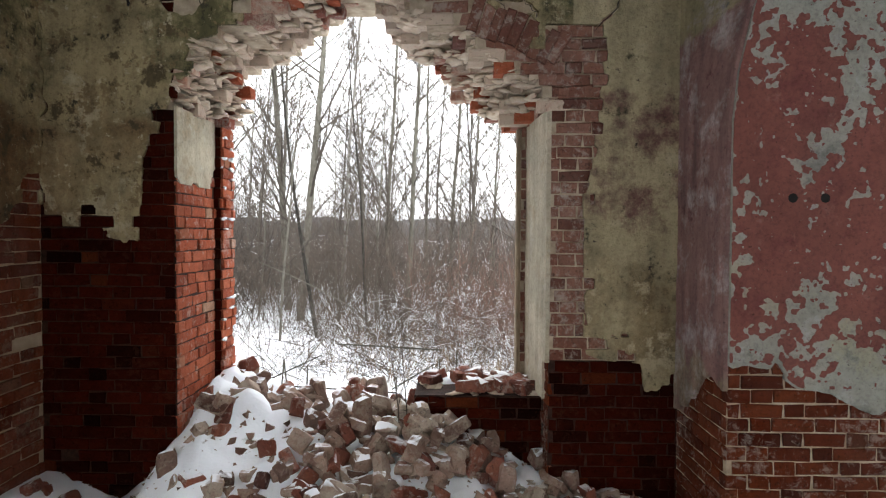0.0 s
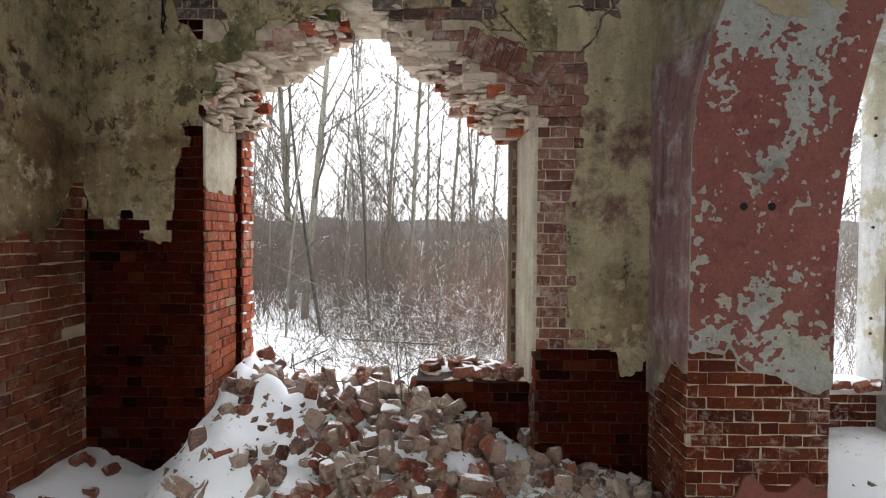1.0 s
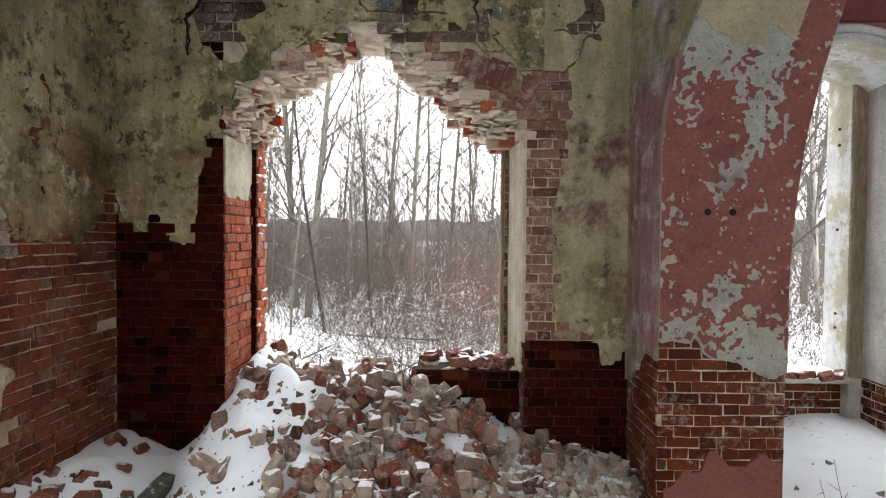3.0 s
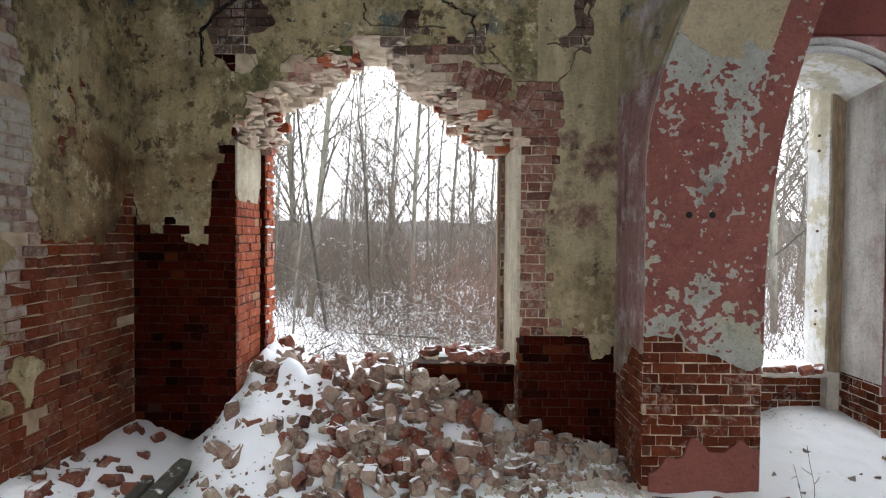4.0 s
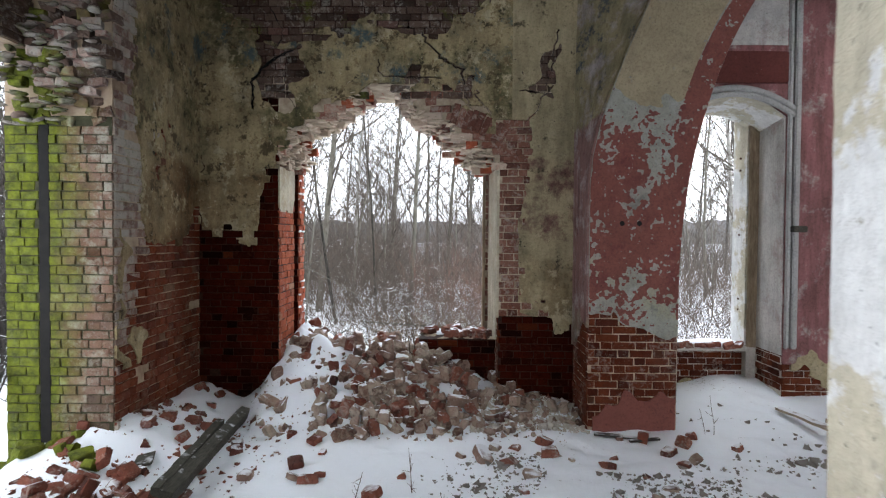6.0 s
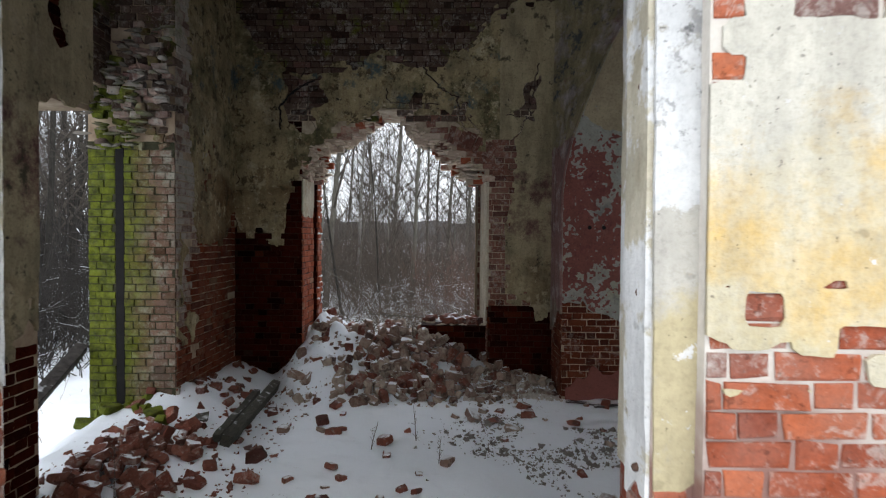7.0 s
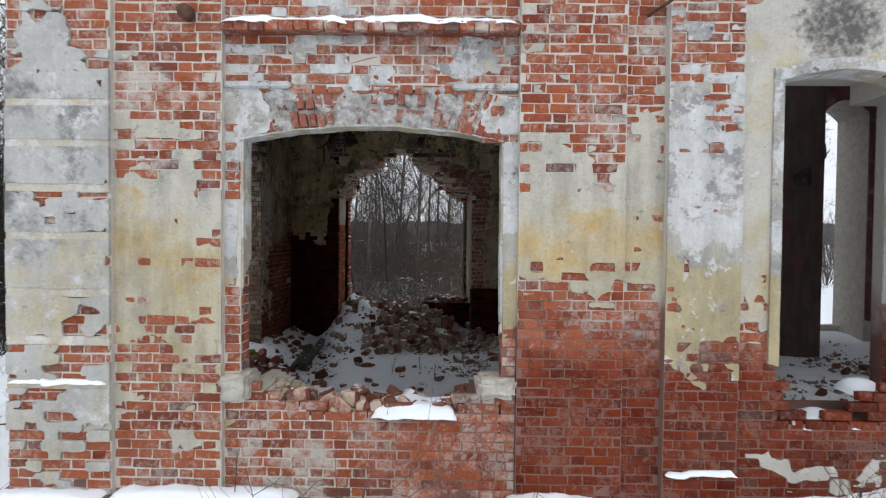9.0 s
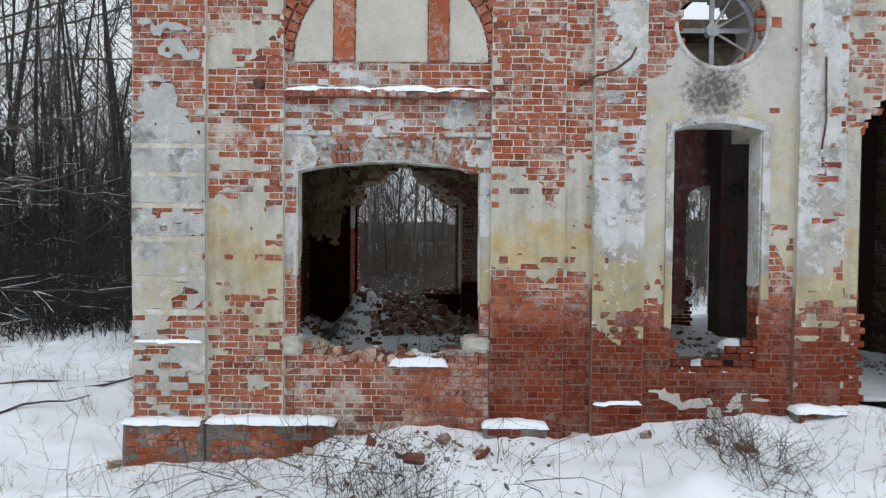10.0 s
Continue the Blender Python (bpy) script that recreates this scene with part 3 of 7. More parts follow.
def render_coat(face, u0, u1, z0, z1, cover, material, parent, name="plaster", res=0.03, thick=0.022, seed=0, label="", wave=0.006):
    """A coat of plaster with broken edges, where cover(u, z) > 0."""
    nu, nz = max(int((u1 - u0) / res), 1), max(int((z1 - z0) / res), 1)
    us, zs = np.linspace(u0, u1, nu + 1), np.linspace(z0, z1, nz + 1)
    gu, gz = np.meshgrid(us, zs, indexing="ij")
    field = cover(gu, gz)
    inside = field > 0
    code = inside[:-1, :-1] * 1 + inside[1:, :-1] * 2 + inside[1:, 1:] * 4 + inside[:-1, 1:] * 8
    index, verts, faces = {}, [], []

    def corner(i, j):
        key = (i, j)
        if key not in index:
            index[key] = len(verts)
            verts.append((us[i], zs[j]))
        return index[key]

    def between(i, j, k, l):
        key = (i, j, k, l)
        if key not in index:
            a, b = field[i, j], field[k, l]
            t = min(max(a / (a - b), 0.08), 0.92)
            index[key] = len(verts)
            verts.append((us[i] + t * (us[k] - us[i]), zs[j] + t * (zs[l] - zs[j])))
        return index[key]

    for i, j in zip(*np.nonzero(code)):
        for poly in CASES[int(code[i, j])]:
            ids = []
            for p in poly:
                if p < 4:
                    ids.append(corner(i + (p in (1, 2)), j + (p in (2, 3))))
                elif p == 4:
                    ids.append(between(i, j, i + 1, j))
                elif p == 5:
                    ids.append(between(i + 1, j, i + 1, j + 1))
                elif p == 6:
                    ids.append(between(i, j + 1, i + 1, j + 1))
                else:
                    ids.append(between(i, j, i, j + 1))
            faces.append(ids)
    if not verts:
        return None
    flat = np.array(verts)
    w = -thick - wave * fbm(flat[:, 0] * 1.3, flat[:, 1] * 1.3, seed + 9) - 0.0025 * vnoise(flat[:, 0] * 14, flat[:, 1] * 14, seed + 4)
    seen = {}
    for f in faces:
        for a, b in zip(f, f[1:] + f[:1]):
            seen[a, b] = 1
    rim = [(a, b) for a, b in seen if (b, a) not in seen]
    front = np.column_stack([flat[:, 0], w, flat[:, 1]])
    on = {}
    back = []
    for a, b in rim:
        for k in (a, b):
            if k not in on:
                on[k] = len(front) + len(back)
                back.append((flat[k, 0], 0.006, flat[k, 1]))
    faces += [(b, a, on[a], on[b]) for a, b in rim]
    whole = np.vstack([front, np.array(back)]) if back else front
    return mesh_object(name, face.world(whole), faces, material, parent, label=label)


def blob(u, z, cu, cz, ru, rz):
    u, z = u + 0.16 * fbm(u * 3.5, z * 3.5, 17), z + 0.16 * fbm(u * 3.5, z * 3.5, 23)
    return 1 - np.hypot((u - cu) / ru, (z - cz) / rz)


def ragged(u, z, seed, soft=0.3, fine=0.16, chip=0.3):
    """Broken-edge noise for plaster borders, partly brick by brick."""
    return soft * fbm(u * 1.1, z * 1.1, seed) + fine * fbm(u * 6, z * 6, seed + 3) + chip * (brick_chance(u, z, seed) - 0.5)


def levels(z, *pairs):
    return np.interp(z, [p[0] for p in pairs], [p[1] for p in pairs])


def segment(u, z, a, b):
    """Distance from a line between two points of a face."""
    d = np.subtract(b, a)
    t = np.clip(((u - a[0]) * d[0] + (z - a[1]) * d[1]) / (d @ d), 0, 1)
    return np.hypot(u - a[0] - t * d[0], z - a[1] - t * d[1])


def crack(u, z, path, width, seed=0):
    """Negative along a jagged crack."""
    ju, jz = u + 0.05 * vnoise(u * 9, z * 9, seed), z + 0.05 * vnoise(u * 9, z * 9, seed + 1)
    return np.min([segment(ju, jz, a, b) for a, b in zip(path, path[1:])], axis=0) / width - 1


# ---- terrain ----
def ground_height(x, y):
    """Snow outside: banked against the facade, level further off, rising to a wooded hill."""
    x, y = np.asarray(x, float), np.asarray(y, float)
    foot = np.interp(x, [-9, -3.6, -2.4, -1.8, -1.2, 0.3, 0.9, 2.3, 2.9, 4.2, 4.8, 5.5, 7], [-1.25, -1.2, -1.1, -0.99, -0.78, -0.77, -0.84, -0.8, -0.57, -0.44, -0.52, -0.36, -0.5])
    away = np.clip((-2.6 - y) / 5.0, 0, 1)
    south = foot * (1 - away) - 1.0 * away
    north = -1.0 - 0.15 * np.clip((y - 5) / 10, 0, 1)
    side = np.clip((y + 2.6) / 2.0, 0, 1)
    h = south * (1 - side) + north * side
    near = np.exp(-((x / 30) ** 2 + (y / 30) ** 2))
    h = h + (0.10 * fbm(x * 0.7, y * 0.7, 3) + 0.045 * fbm(x * 2.7, y * 2.7, 8) + 0.022 * vnoise(x * 6.5, y * 6.5, 9)) * (0.3 + 0.7 * near)
    inside = (x > -3.5) & (x < 12) & (y > -1.9) & (y < 5.0)
    far = np.hypot(x, y)
    h = h + 0.5 * np.clip((far - 40) / 60, 0, 1) + 2.0 * np.clip((far - 100) / 200, 0, 1)
    return np.where(inside, -1.35, h)


def sheet(name, xs, ys, height, material, **tags):
    gx, gy = np.meshgrid(xs, ys, indexing="ij")
    v = np.column_stack([gx.ravel(), gy.ravel(), height(gx, gy).ravel()])
    n, m = len(xs), len(ys)
    i, j = np.meshgrid(np.arange(n - 1), np.arange(m - 1), indexing="ij")
    a = (i * m + j).ravel()
    return mesh_object(name, v, np.column_stack([a, a + m, a + m + 1, a + 1]).tolist(), material, smooth=True, **tags)


far_steps = np.array([16, 22, 30, 42, 60, 90, 140, 220, 340, 520, 900])
ground = sheet("ground", np.concatenate([-far_steps[::-1], np.arange(-12, 12.01, 0.115), far_steps]), np.concatenate([-far_steps[::-1], np.arange(-12, 12.01, 0.115), far_steps]),
               ground_height, SNOW, label="uneven snow-covered ground round the ruin", kind="structure", category="ground")

HEAP_X = [-2.75, -2.4, -2.22, -2.0, -1.74, -1.47, -1.06, -0.52, -0.2, 0.6, 1.2, 1.7]
HEAP_Z = [-0.56, -0.48, -0.28, 0.1, 0.33, 0.2, 0.1, -0.02, -0.0, -0.24, -0.4, -0.5]
HEAP_FOOT = [3.7, 3.5, 3.3, 3.1, 3.0, 2.92, 2.85, 3.2, 3.32, 3.6, 3.6, 3.5]


def floor_height(x, y):
    """Snow over the floor, the heap under the broken window and drifts by the openings."""
    base = -0.56 + 0.035 * fbm(x * 0.9, y * 0.9, 21) + 0.012 * fbm(x * 5, y * 5, 25)
    base = base + 0.22 * np.clip((x - 2.9) / 0.9, 0, 1) * np.clip((y - 3.3) / 1.6, 0, 1)          # drift under the right window
    base = base - 0.45 * np.clip((-3.6 - x) / 1.0, 0, 1) * np.clip((2.9 - y) / 0.6, 0, 1)         # spills out of the side opening
    base = base + 0.16 * np.exp(-(((x + 2.9) / 0.7) ** 2 + ((y - 0.6) / 1.1) ** 2)) + 0.22 * np.exp(-(((x + 3.5) / 0.8) ** 2 + ((y - 2.2) / 0.6) ** 2))
    drift = np.clip((-2.3 - x) / 0.7, 0, 1) * np.clip((y - 2.1) / 0.5, 0, 1) * np.clip((x + 3.6) / 0.4, 0, 1)
    base = base + 0.31 * drift * drift * (3 - 2 * drift)                                       # drift along the side wall
    base = base - 1.2 * np.clip((-3.4 - x) / 0.2, 0, 1) * np.clip((0.2 - y) / 0.3, 0, 1)           # stays behind the corner
    top, foot = np.interp(x, HEAP_X, HEAP_Z), np.interp(x, HEAP_X, HEAP_FOOT)
    t = np.clip((y - foot) / np.maximum(4.35 - foot, 0.1), 0, 1)
    heap = (top + 0.56) * t ** 1.15 * (1 + 0.12 * fbm(x * 3, y * 3, 31)) * np.clip((5.5 - y) / 0.5, 0, 1)
    return base + np.where((x > -2.8) & (x < 1.7), heap + 0.055 * t * fbm(x * 6, y * 6, 33), 0)


floor = sheet("floor", np.arange(-4.9, 12.0, 0.045), np.arange(-1.85, 5.45, 0.045), floor_height, SNOW_DIRTY, label="snow-covered floor strewn with grit", kind="structure", category="floor")

# ---- structure: facade ----
SOUTH = -2.6
wall_south = empty("wall_south", label="ruined brick facade with peeling ochre and white plaster", kind="structure", category="wall")
# name, x0, x1, plane, plaster material, brick material, plaster by height, extra patches (x, z, rx, rz, amount)
PANELS = [
    ("quoin", -3.6, -2.67, -2.67, OUT_QUOIN, BRICK_OUT, ((-1.3, -1), (-0.75, -0.5), (-0.35, 0.1), (0.1, 0.45), (0.8, 0.45), (1.2, 0.8), (2.8, 0.8), (3.15, 0.2), (3.35, -0.7), (6.3, -0.8)), ((-3.3, 3.4, 0.3, 0.25, 1.6), (-3.1, 4.25, 0.5, 0.12, 1.2), (-3.1, 4.0, 0.4, 0.08, 1.2), (-2.95, 0.65, 0.3, 0.3, -1.0))),
    ("bay_a", -2.67, -1.70, -2.615, OUT_YELLOW, BRICK_OUT, ((-1.3, -1), (-0.6, -0.5), (0.3, -0.35), (0.85, -0.25), (1.05, 0.7), (2.0, 0.8), (2.5, 0.15), (2.9, -0.35), (3.6, -0.6), (6.3, -0.7)), ((-2.3, 4.25, 0.5, 0.5, 1.9), (-2.6, 0.5, 0.2, 1.0, 0.7), (-1.95, -0.1, 0.25, 0.2, 0.8))),
    ("niche", -1.70, 0.95, -2.55, OUT_WHITE, BRICK_OUT_HIGH, ((-1.3, -1), (1.3, -1), (2.4, -0.5), (2.55, 0.0), (2.95, 0.1), (3.1, -0.55), (3.35, -0.35), (3.6, -0.6), (6.3, -0.8)), ((-1.45, 2.8, 0.35, 0.35, 1.4), (-0.3, 2.82, 0.75, 0.16, 0.25), (0.35, 3.28, 0.6, 0.13, 0.75))),
    ("bay_b", 0.95, 1.89, -2.615, OUT_YELLOW, BRICK_OUT, ((-1.3, -1), (0.55, -0.9), (0.95, -0.4), (1.15, -0.05), (1.35, 0.35), (1.9, 0.7), (2.2, 0.25), (2.55, -0.15), (2.8, -0.6), (6.3, -0.75)), ((1.1, 3.4, 0.15, 0.2, 0.9), (1.6, 4.15, 0.3, 0.07, 1.3))),
    ("strip", 1.89, 2.24, -2.57, OUT_YELLOW, BRICK_OUT, ((-1.3, -1), (1.0, -0.8), (1.25, 0.3), (2.2, 0.6), (2.5, 0.1), (2.9, -0.5), (6.3, -0.8)), ()),
    ("pilaster_a", 2.24, 2.89, -2.66, OUT_WHITE, BRICK_OUT, ((-1.3, -1), (0.35, -0.8), (0.75, -0.1), (1.0, 0.6), (2.8, 0.8), (3.05, 0.2), (3.3, -0.4), (6.3, -0.6)), ((2.75, 4.3, 0.3, 0.6, 1.8), (2.55, 0.55, 0.09, 0.25, 1.2), (2.32, 1.25, 0.12, 0.4, -0.9))),
    ("bay_c", 2.89, 4.80, -2.60, OUT_STAINED, BRICK_OUT, ((-1.3, -0.9), (0.1, -0.8), (0.55, -0.35), (0.9, 0.25), (1.6, 0.5), (2.2, 0.85), (6.3, 0.8)), ((3.05, 4.25, 0.35, 0.75, -2.0), (4.55, 1.1, 0.3, 0.8, -1.0), (3.9, -0.35, 1.2, 0.16, 1.0))),
    ("pilaster_b", 4.80, 5.39, -2.66, OUT_WHITE, BRICK_OUT, ((-1.3, -1), (0.5, -0.6), (0.9, 0.0), (1.3, 0.35), (1.6, 0.8), (6.3, 0.9)), ((4.9, 4.3, 0.12, 0.3, -1.2),)),
    ("bay_d", 5.39, 9.5, -2.60, OUT_YELLOW, BRICK_OUT, ((-1.3, -1), (0.3, -0.6), (0.7, 0.2), (1.2, 0.6), (6.3, 0.7)), ((5.8, 4.1, 0.3, 0.6, -0.6),)),
]
GROOVES = (2.88, 2.52, 2.13, 1.70, 1.20, 0.77, 0.38)
WIN = (-1.55, 0.82)            # window opening of the facade
ROUND = (3.84, 4.45, 0.57)


def head_height(x):
    """Soffit of the low segmental arch over the facade window."""
    return 2.53 + 0.14 * np.clip(1 - ((np.asarray(x) + 0.37) / 1.22) ** 2, 0, 1)


def head_second(x):
    return 3.08 + 0.10 * np.clip(1 - ((np.asarray(x) - 3.81) / 0.58) ** 2, 0, 1)


def broken_sill(x):
    return 0.08 + 0.24 * np.clip(np.abs(np.asarray(x) + 0.35) - 0.55, 0, 0.6) / 0.6 + 0.05 * vnoise(np.asarray(x) * 7, 0, 5)


def arch_third(x):
    return 3.0 + 0.75 * np.sqrt(np.clip(1 - ((np.asarray(x) - 6.75) / 1.14) ** 2, 0, 1))


def facade_wall(u, z):
    """Positive where the facade is solid."""
    a = np.where((u > WIN[0]) & (u < WIN[1]) & (z > broken_sill(u)) & (z < head_height(u)), -1, 1)
    b = np.where((u > 3.25) & (u < 4.37) & (z > 0.12 + 0.1 * vnoise(u * 5, 0, 3) + 0.25 * (u > 4.1)) & (z < head_second(u)), -1, 1)
    c = np.hypot(u - ROUND[0], z - ROUND[1]) - ROUND[2]
    d = np.where((u > 5.62) & (u < 7.88) & (z < arch_third(u)), -1, 1)
    return np.minimum(np.minimum(a, b), np.minimum(c * 9, d))


core = Solid()
BACK = -1.8
for name, x0, x1, y, *_ in PANELS:                        # the body of the wall, course by course where it is broken or arched
    y = y + 0.0015
    if name == "niche":
        core.box(x0, WIN[0], y, -2.34, -1.4, 2.5).box(WIN[1], x1, y, -2.34, -1.4, 2.5).box(x0, x1, y, -2.34, 3.0, 6.3)
        core.box(x0, x1, -2.34, BACK, 2.9, 6.3)
        for k in range(53):
            a, b = x0 + (x1 - x0) * k / 53, x0 + (x1 - x0) * (k + 1) / 53
            m = (a + b) / 2
            h = float(head_height(m)) + 0.035 if WIN[0] < m < WIN[1] else 2.5
            core.box(a, b, y + (0.07 if abs(m + 0.335) < 1.1 else 0), -2.34, h, 3.0)
            if WIN[0] < m < WIN[1]:
                core.box(a, b, y, BACK, -1.4, float(broken_sill(m)) - 0.03)
    elif name == "bay_c":
        core.box(x0, 3.25, y, -2.33, -1.4, 3.05).box(4.37, x1, y, -2.33, -1.4, 3.05).box(x0, 3.0, -2.33, BACK, -1.4, 3.05).box(4.64, x1, -2.33, BACK, -1.4, 3.05).box(3.25, 4.37, y, BACK, -1.4, 0.05)
        for k in range(12):
            a, b = 3.25 + 1.12 * k / 12, 3.25 + 1.12 * (k + 1) / 12
            core.box(a, b, y, -2.33, float(head_second((a + b) / 2)) + 0.03, 3.25)
        core.box(x0, 3.25, y, BACK, 3.05, 3.25).box(4.37, x1, y, BACK, 3.05, 3.25)
        core.box(x0, x1, y, BACK, 3.25, ROUND[1] - ROUND[2]).box(x0, x1, y, BACK, ROUND[1] + ROUND[2], 6.3)
        for k in range(28):
            a, b = ROUND[1] - ROUND[2] + 2 * ROUND[2] * k / 28, ROUND[1] - ROUND[2] + 2 * ROUND[2] * (k + 1) / 28
            half = math.sqrt(max(ROUND[2] ** 2 - ((a + b) / 2 - ROUND[1]) ** 2, 0))
            core.box(x0, ROUND[0] - half, y, BACK, a, b).box(ROUND[0] + half, x1, y, BACK, a, b)
    elif name == "bay_d":
        core.box(x0, 5.62, y, BACK, -1.4, 6.3).box(7.88, x1, y, BACK, -1.4, 6.3).box(5.62, 7.88, y, BACK, 3.76, 6.3)
        for k in range(20):
            a, b = 5.62 + 2.26 * k / 20, 5.62 + 2.26 * (k + 1) / 20
            core.box(a, b, y, BACK, float(arch_third((a + b) / 2)), 3.76)
    elif name == "bay_a":                                  # splayed back beside the window
        core.box(x0, -1.77, y, BACK, -1.4, 6.3).box(-1.77, x1, y, -2.33, -1.4, 6.3)
    else:
        core.box(x0, x1, y, BACK, -1.4, 6.3)
core.make("masonry", MORTAR_OUT, wall_south)

for k, (name, x0, x1, y, coat, brick, heights, spots) in enumerate(PANELS):
    face = Face(0, y, 0, -1)

    def cover(u, z, heights=heights, spots=spots, k=k, name=name):
        f = levels(z, *heights) + ragged(u, z, 40 + 7 * k, 0.5, 0.26, 1.15)
        for cx, cz, rx, rz, amount in spots:
            f = f + amount * np.clip(blob(u, z, cx, cz, rx, rz) * 2, 0, 1)
        if name == "quoin":
            f = np.minimum(f, (np.min([np.abs(z - g + 0.04) for g in GROOVES], axis=0) - 0.03 - 0.006 * vnoise(u * 9, z * 0, 5)) * 30)
        if name == "niche":
            side = np.minimum(np.abs(u - WIN[0]), np.abs(u - WIN[1])) < 0.2
            bricky = brick_chance(u, z, 8)
            strip = np.where(u < 0, (z - 1.15 - 0.35 * (u > -1.6)) * 2.2, (z - 0.85) * 2.2) + 0.9 * (bricky - 0.5)
            strip = np.minimum(strip, np.where((u < -1.58) & (bricky > 0.5) & (z > 1.95), -0.4, 9)) + 0.3 * fbm(u * 5, z * 2.5, 3)
            f = np.where(side & (z < 2.52) & (z > 0.42), strip, f)
            light = (np.abs(u + 0.335) < 0.46) | ((np.abs(u + 0.335) > 0.74) & (np.abs(u + 0.335) < 1.22))
            inner = np.hypot(u + 0.335, z - 3.95) < 1.24
            f = np.where((z > 3.94) & inner, np.where(light, 1.2 + 0.5 * fbm(u * 4, z * 4, 7), -1.0), f)
            torn = (np.abs(u + 0.3) < 0.95 + 0.15 * vnoise(u * 4, z * 4, 2)) & (z > 2.5) & (z < 3.0 + 0.06 * vnoise(u * 5, 1, 2))
            f = np.where(torn, -1.0, f)
        return np.minimum(f, facade_wall(u, z) * 3)

    near = {"bay_b": (x0, x1, 0.0, 2.7), "bay_a": (x0, x1, 0.1, 1.3), "niche": (-1.75, 1.0, -0.4, 0.4), "strip": (x0, x1, 0.2, 1.5), "quoin": (x0, x1, 3.2, 4.3), "pilaster_a": (x0, x1, -0.3, 0.9), "bay_c": (x0, 3.3, 0, 1.0)}.get(name)
    top = 6.3 if name != "bay_d" else 5.2
    stretch = x1 if name != "bay_d" else 6.6
    render_coat(face, x0, stretch, -1.3, top, cover, coat, wall_south, seed=k, res=0.03, thick=0.009 if name != "quoin" else 0.03, label="peeling " + ("grey rusticated" if name == "quoin" else "ochre-washed" if coat is OUT_YELLOW else "white limewashed") + " plaster")
    bare = lambda u, z, c=cover, n=name: (c(u, z) < 0.25) & (facade_wall(u, z) > 0) & ~((n == "niche") & (np.abs(u + 0.335) < 1.15) & (z > 2.45) & (z < 2.98))
    hole = {"niche": (WIN[0], WIN[1], 5 * COURSE, 29 * COURSE), "bay_c": (3.25, 4.37, 5 * COURSE, 35 * COURSE)}.get(name)
    if hole:                                               # bricks end clean at the sides of an opening
        lay(face, x0 + 0.004, hole[0] - 0.002, hole[2], hole[3] - 0.01, bare, brick, wall_south, (x0, x1, 0, 1.6), seed=k)
        lay(face, hole[1] + 0.002, x1 - 0.004, hole[2], hole[3] - 0.01, bare, brick, wall_south, (x0, x1, 0, 1.6), seed=k + 20)
        lay(face, x0 + 0.004, x1 - 0.004, -1.3, hole[2] - 0.01, bare, brick, wall_south, near, seed=k + 30)
        lay(face, x0 + 0.004, x1 - 0.004, hole[3], 5.6, bare, brick, wall_south, None, seed=k + 40)
    else:
        lay(face, x0 + 0.004, stretch - 0.004, -1.3, min(top, 5.6), bare, brick, wall_south, near, seed=k)

lunette = lambda u, z: np.minimum(np.minimum(1.235 - np.hypot(u + 0.335, z - 3.95), z - 3.945), np.maximum(0.455 - np.abs(u + 0.335), np.abs(u + 0.335) - 0.745)) * 20 + 0.1 * fbm(u * 6, z * 6, 71)
render_coat(Face(0, -2.55, 0, -1), -1.6, 0.95, 3.9, 5.3, lunette, OUT_CREAM, wall_south, res=0.02, thick=0.016, seed=41, label="smooth cream plaster of the blind lunette")

# rustication grooves: a shadowed band between quoin blocks, with a fillet of yellow wash
for z in GROOVES:
    part("groove_fillet", bevelled(-3.6, -2.672, -2.694, -2.66, z - 0.085, z + 0.0, 0.006, z, 0.006), OUT_FILLET, wall_south)

# returns at the corner and between panels
for x, y0, y1, nx, zt in ((-3.6, -2.67, -1.8, -1, 6.2),):
    side_face = Face(x, 0, nx, 0)
    lay(side_face, -y1 if nx < 0 else y0, -y0 if nx < 0 else y1, -1.3, 5.0, lambda u, z: z > -9, BRICK_OUT, wall_south, seed=90)

# window surround, sill stones, ledge, arch rings
for x0, x1 in ((-1.72, -1.45), (0.6, 0.95)):
    part("sill_stone", bevelled(x0, x1, -2.65, -2.3, 0.24 if x0 > 0 else 0.17, 0.42, 0.03, x0, 0.034), STONE, wall_south, "chipped pale stone sill block")
part("ledge", bevelled(-1.68, 0.94, -2.72, -2.5, 3.47, 3.56, 0.015, 3, 0.012), BRICK_OUT_HIGH, wall_south, "projecting brick string course")
part("surround_band", bevelled(-1.69, -1.1, -2.60, -2.5, 3.0, 3.06, 0.012, 5, 0.01), OUT_WHITE, wall_south)
part("surround_band", bevelled(0.35, 0.94, -2.60, -2.5, 2.99, 3.05, 0.012, 6, 0.01), OUT_WHITE, wall_south)
for k in range(20):                                        # headers along the front of the ledge
    ob = new("brick", brick_mesh((0, k % 8), BRICK_OUT_HIGH))
    ob.parent = wall_south
    ob.matrix_world = Face(0, -2.72, 0, -1).matrix(-1.62 + 0.1305 * k, -0.008 - 0.004 * (k % 3), 3.507, 0.02 * math.sin(5 * k)) @ Matrix.Diagonal((1, 1, 1.02, 1))
rng = np.random.RandomState(5)
head_face = Face(0, -2.55, 0, -1)
nu, nv = 150, 34                                           # rough mortar of the window head, out of which worn brick ends show
gu, gv = np.meshgrid(np.linspace(-1.53, 0.79, nu), np.linspace(0, 1, nv), indexing="ij")
gz = head_height(gu) + 0.004 * fbm(gu * 11, gu * 0, 4) + gv * (3.02 - head_height(gu))
middle = np.clip(1.15 - np.abs(gu + 0.33) * 1.05, 0, 0.6)
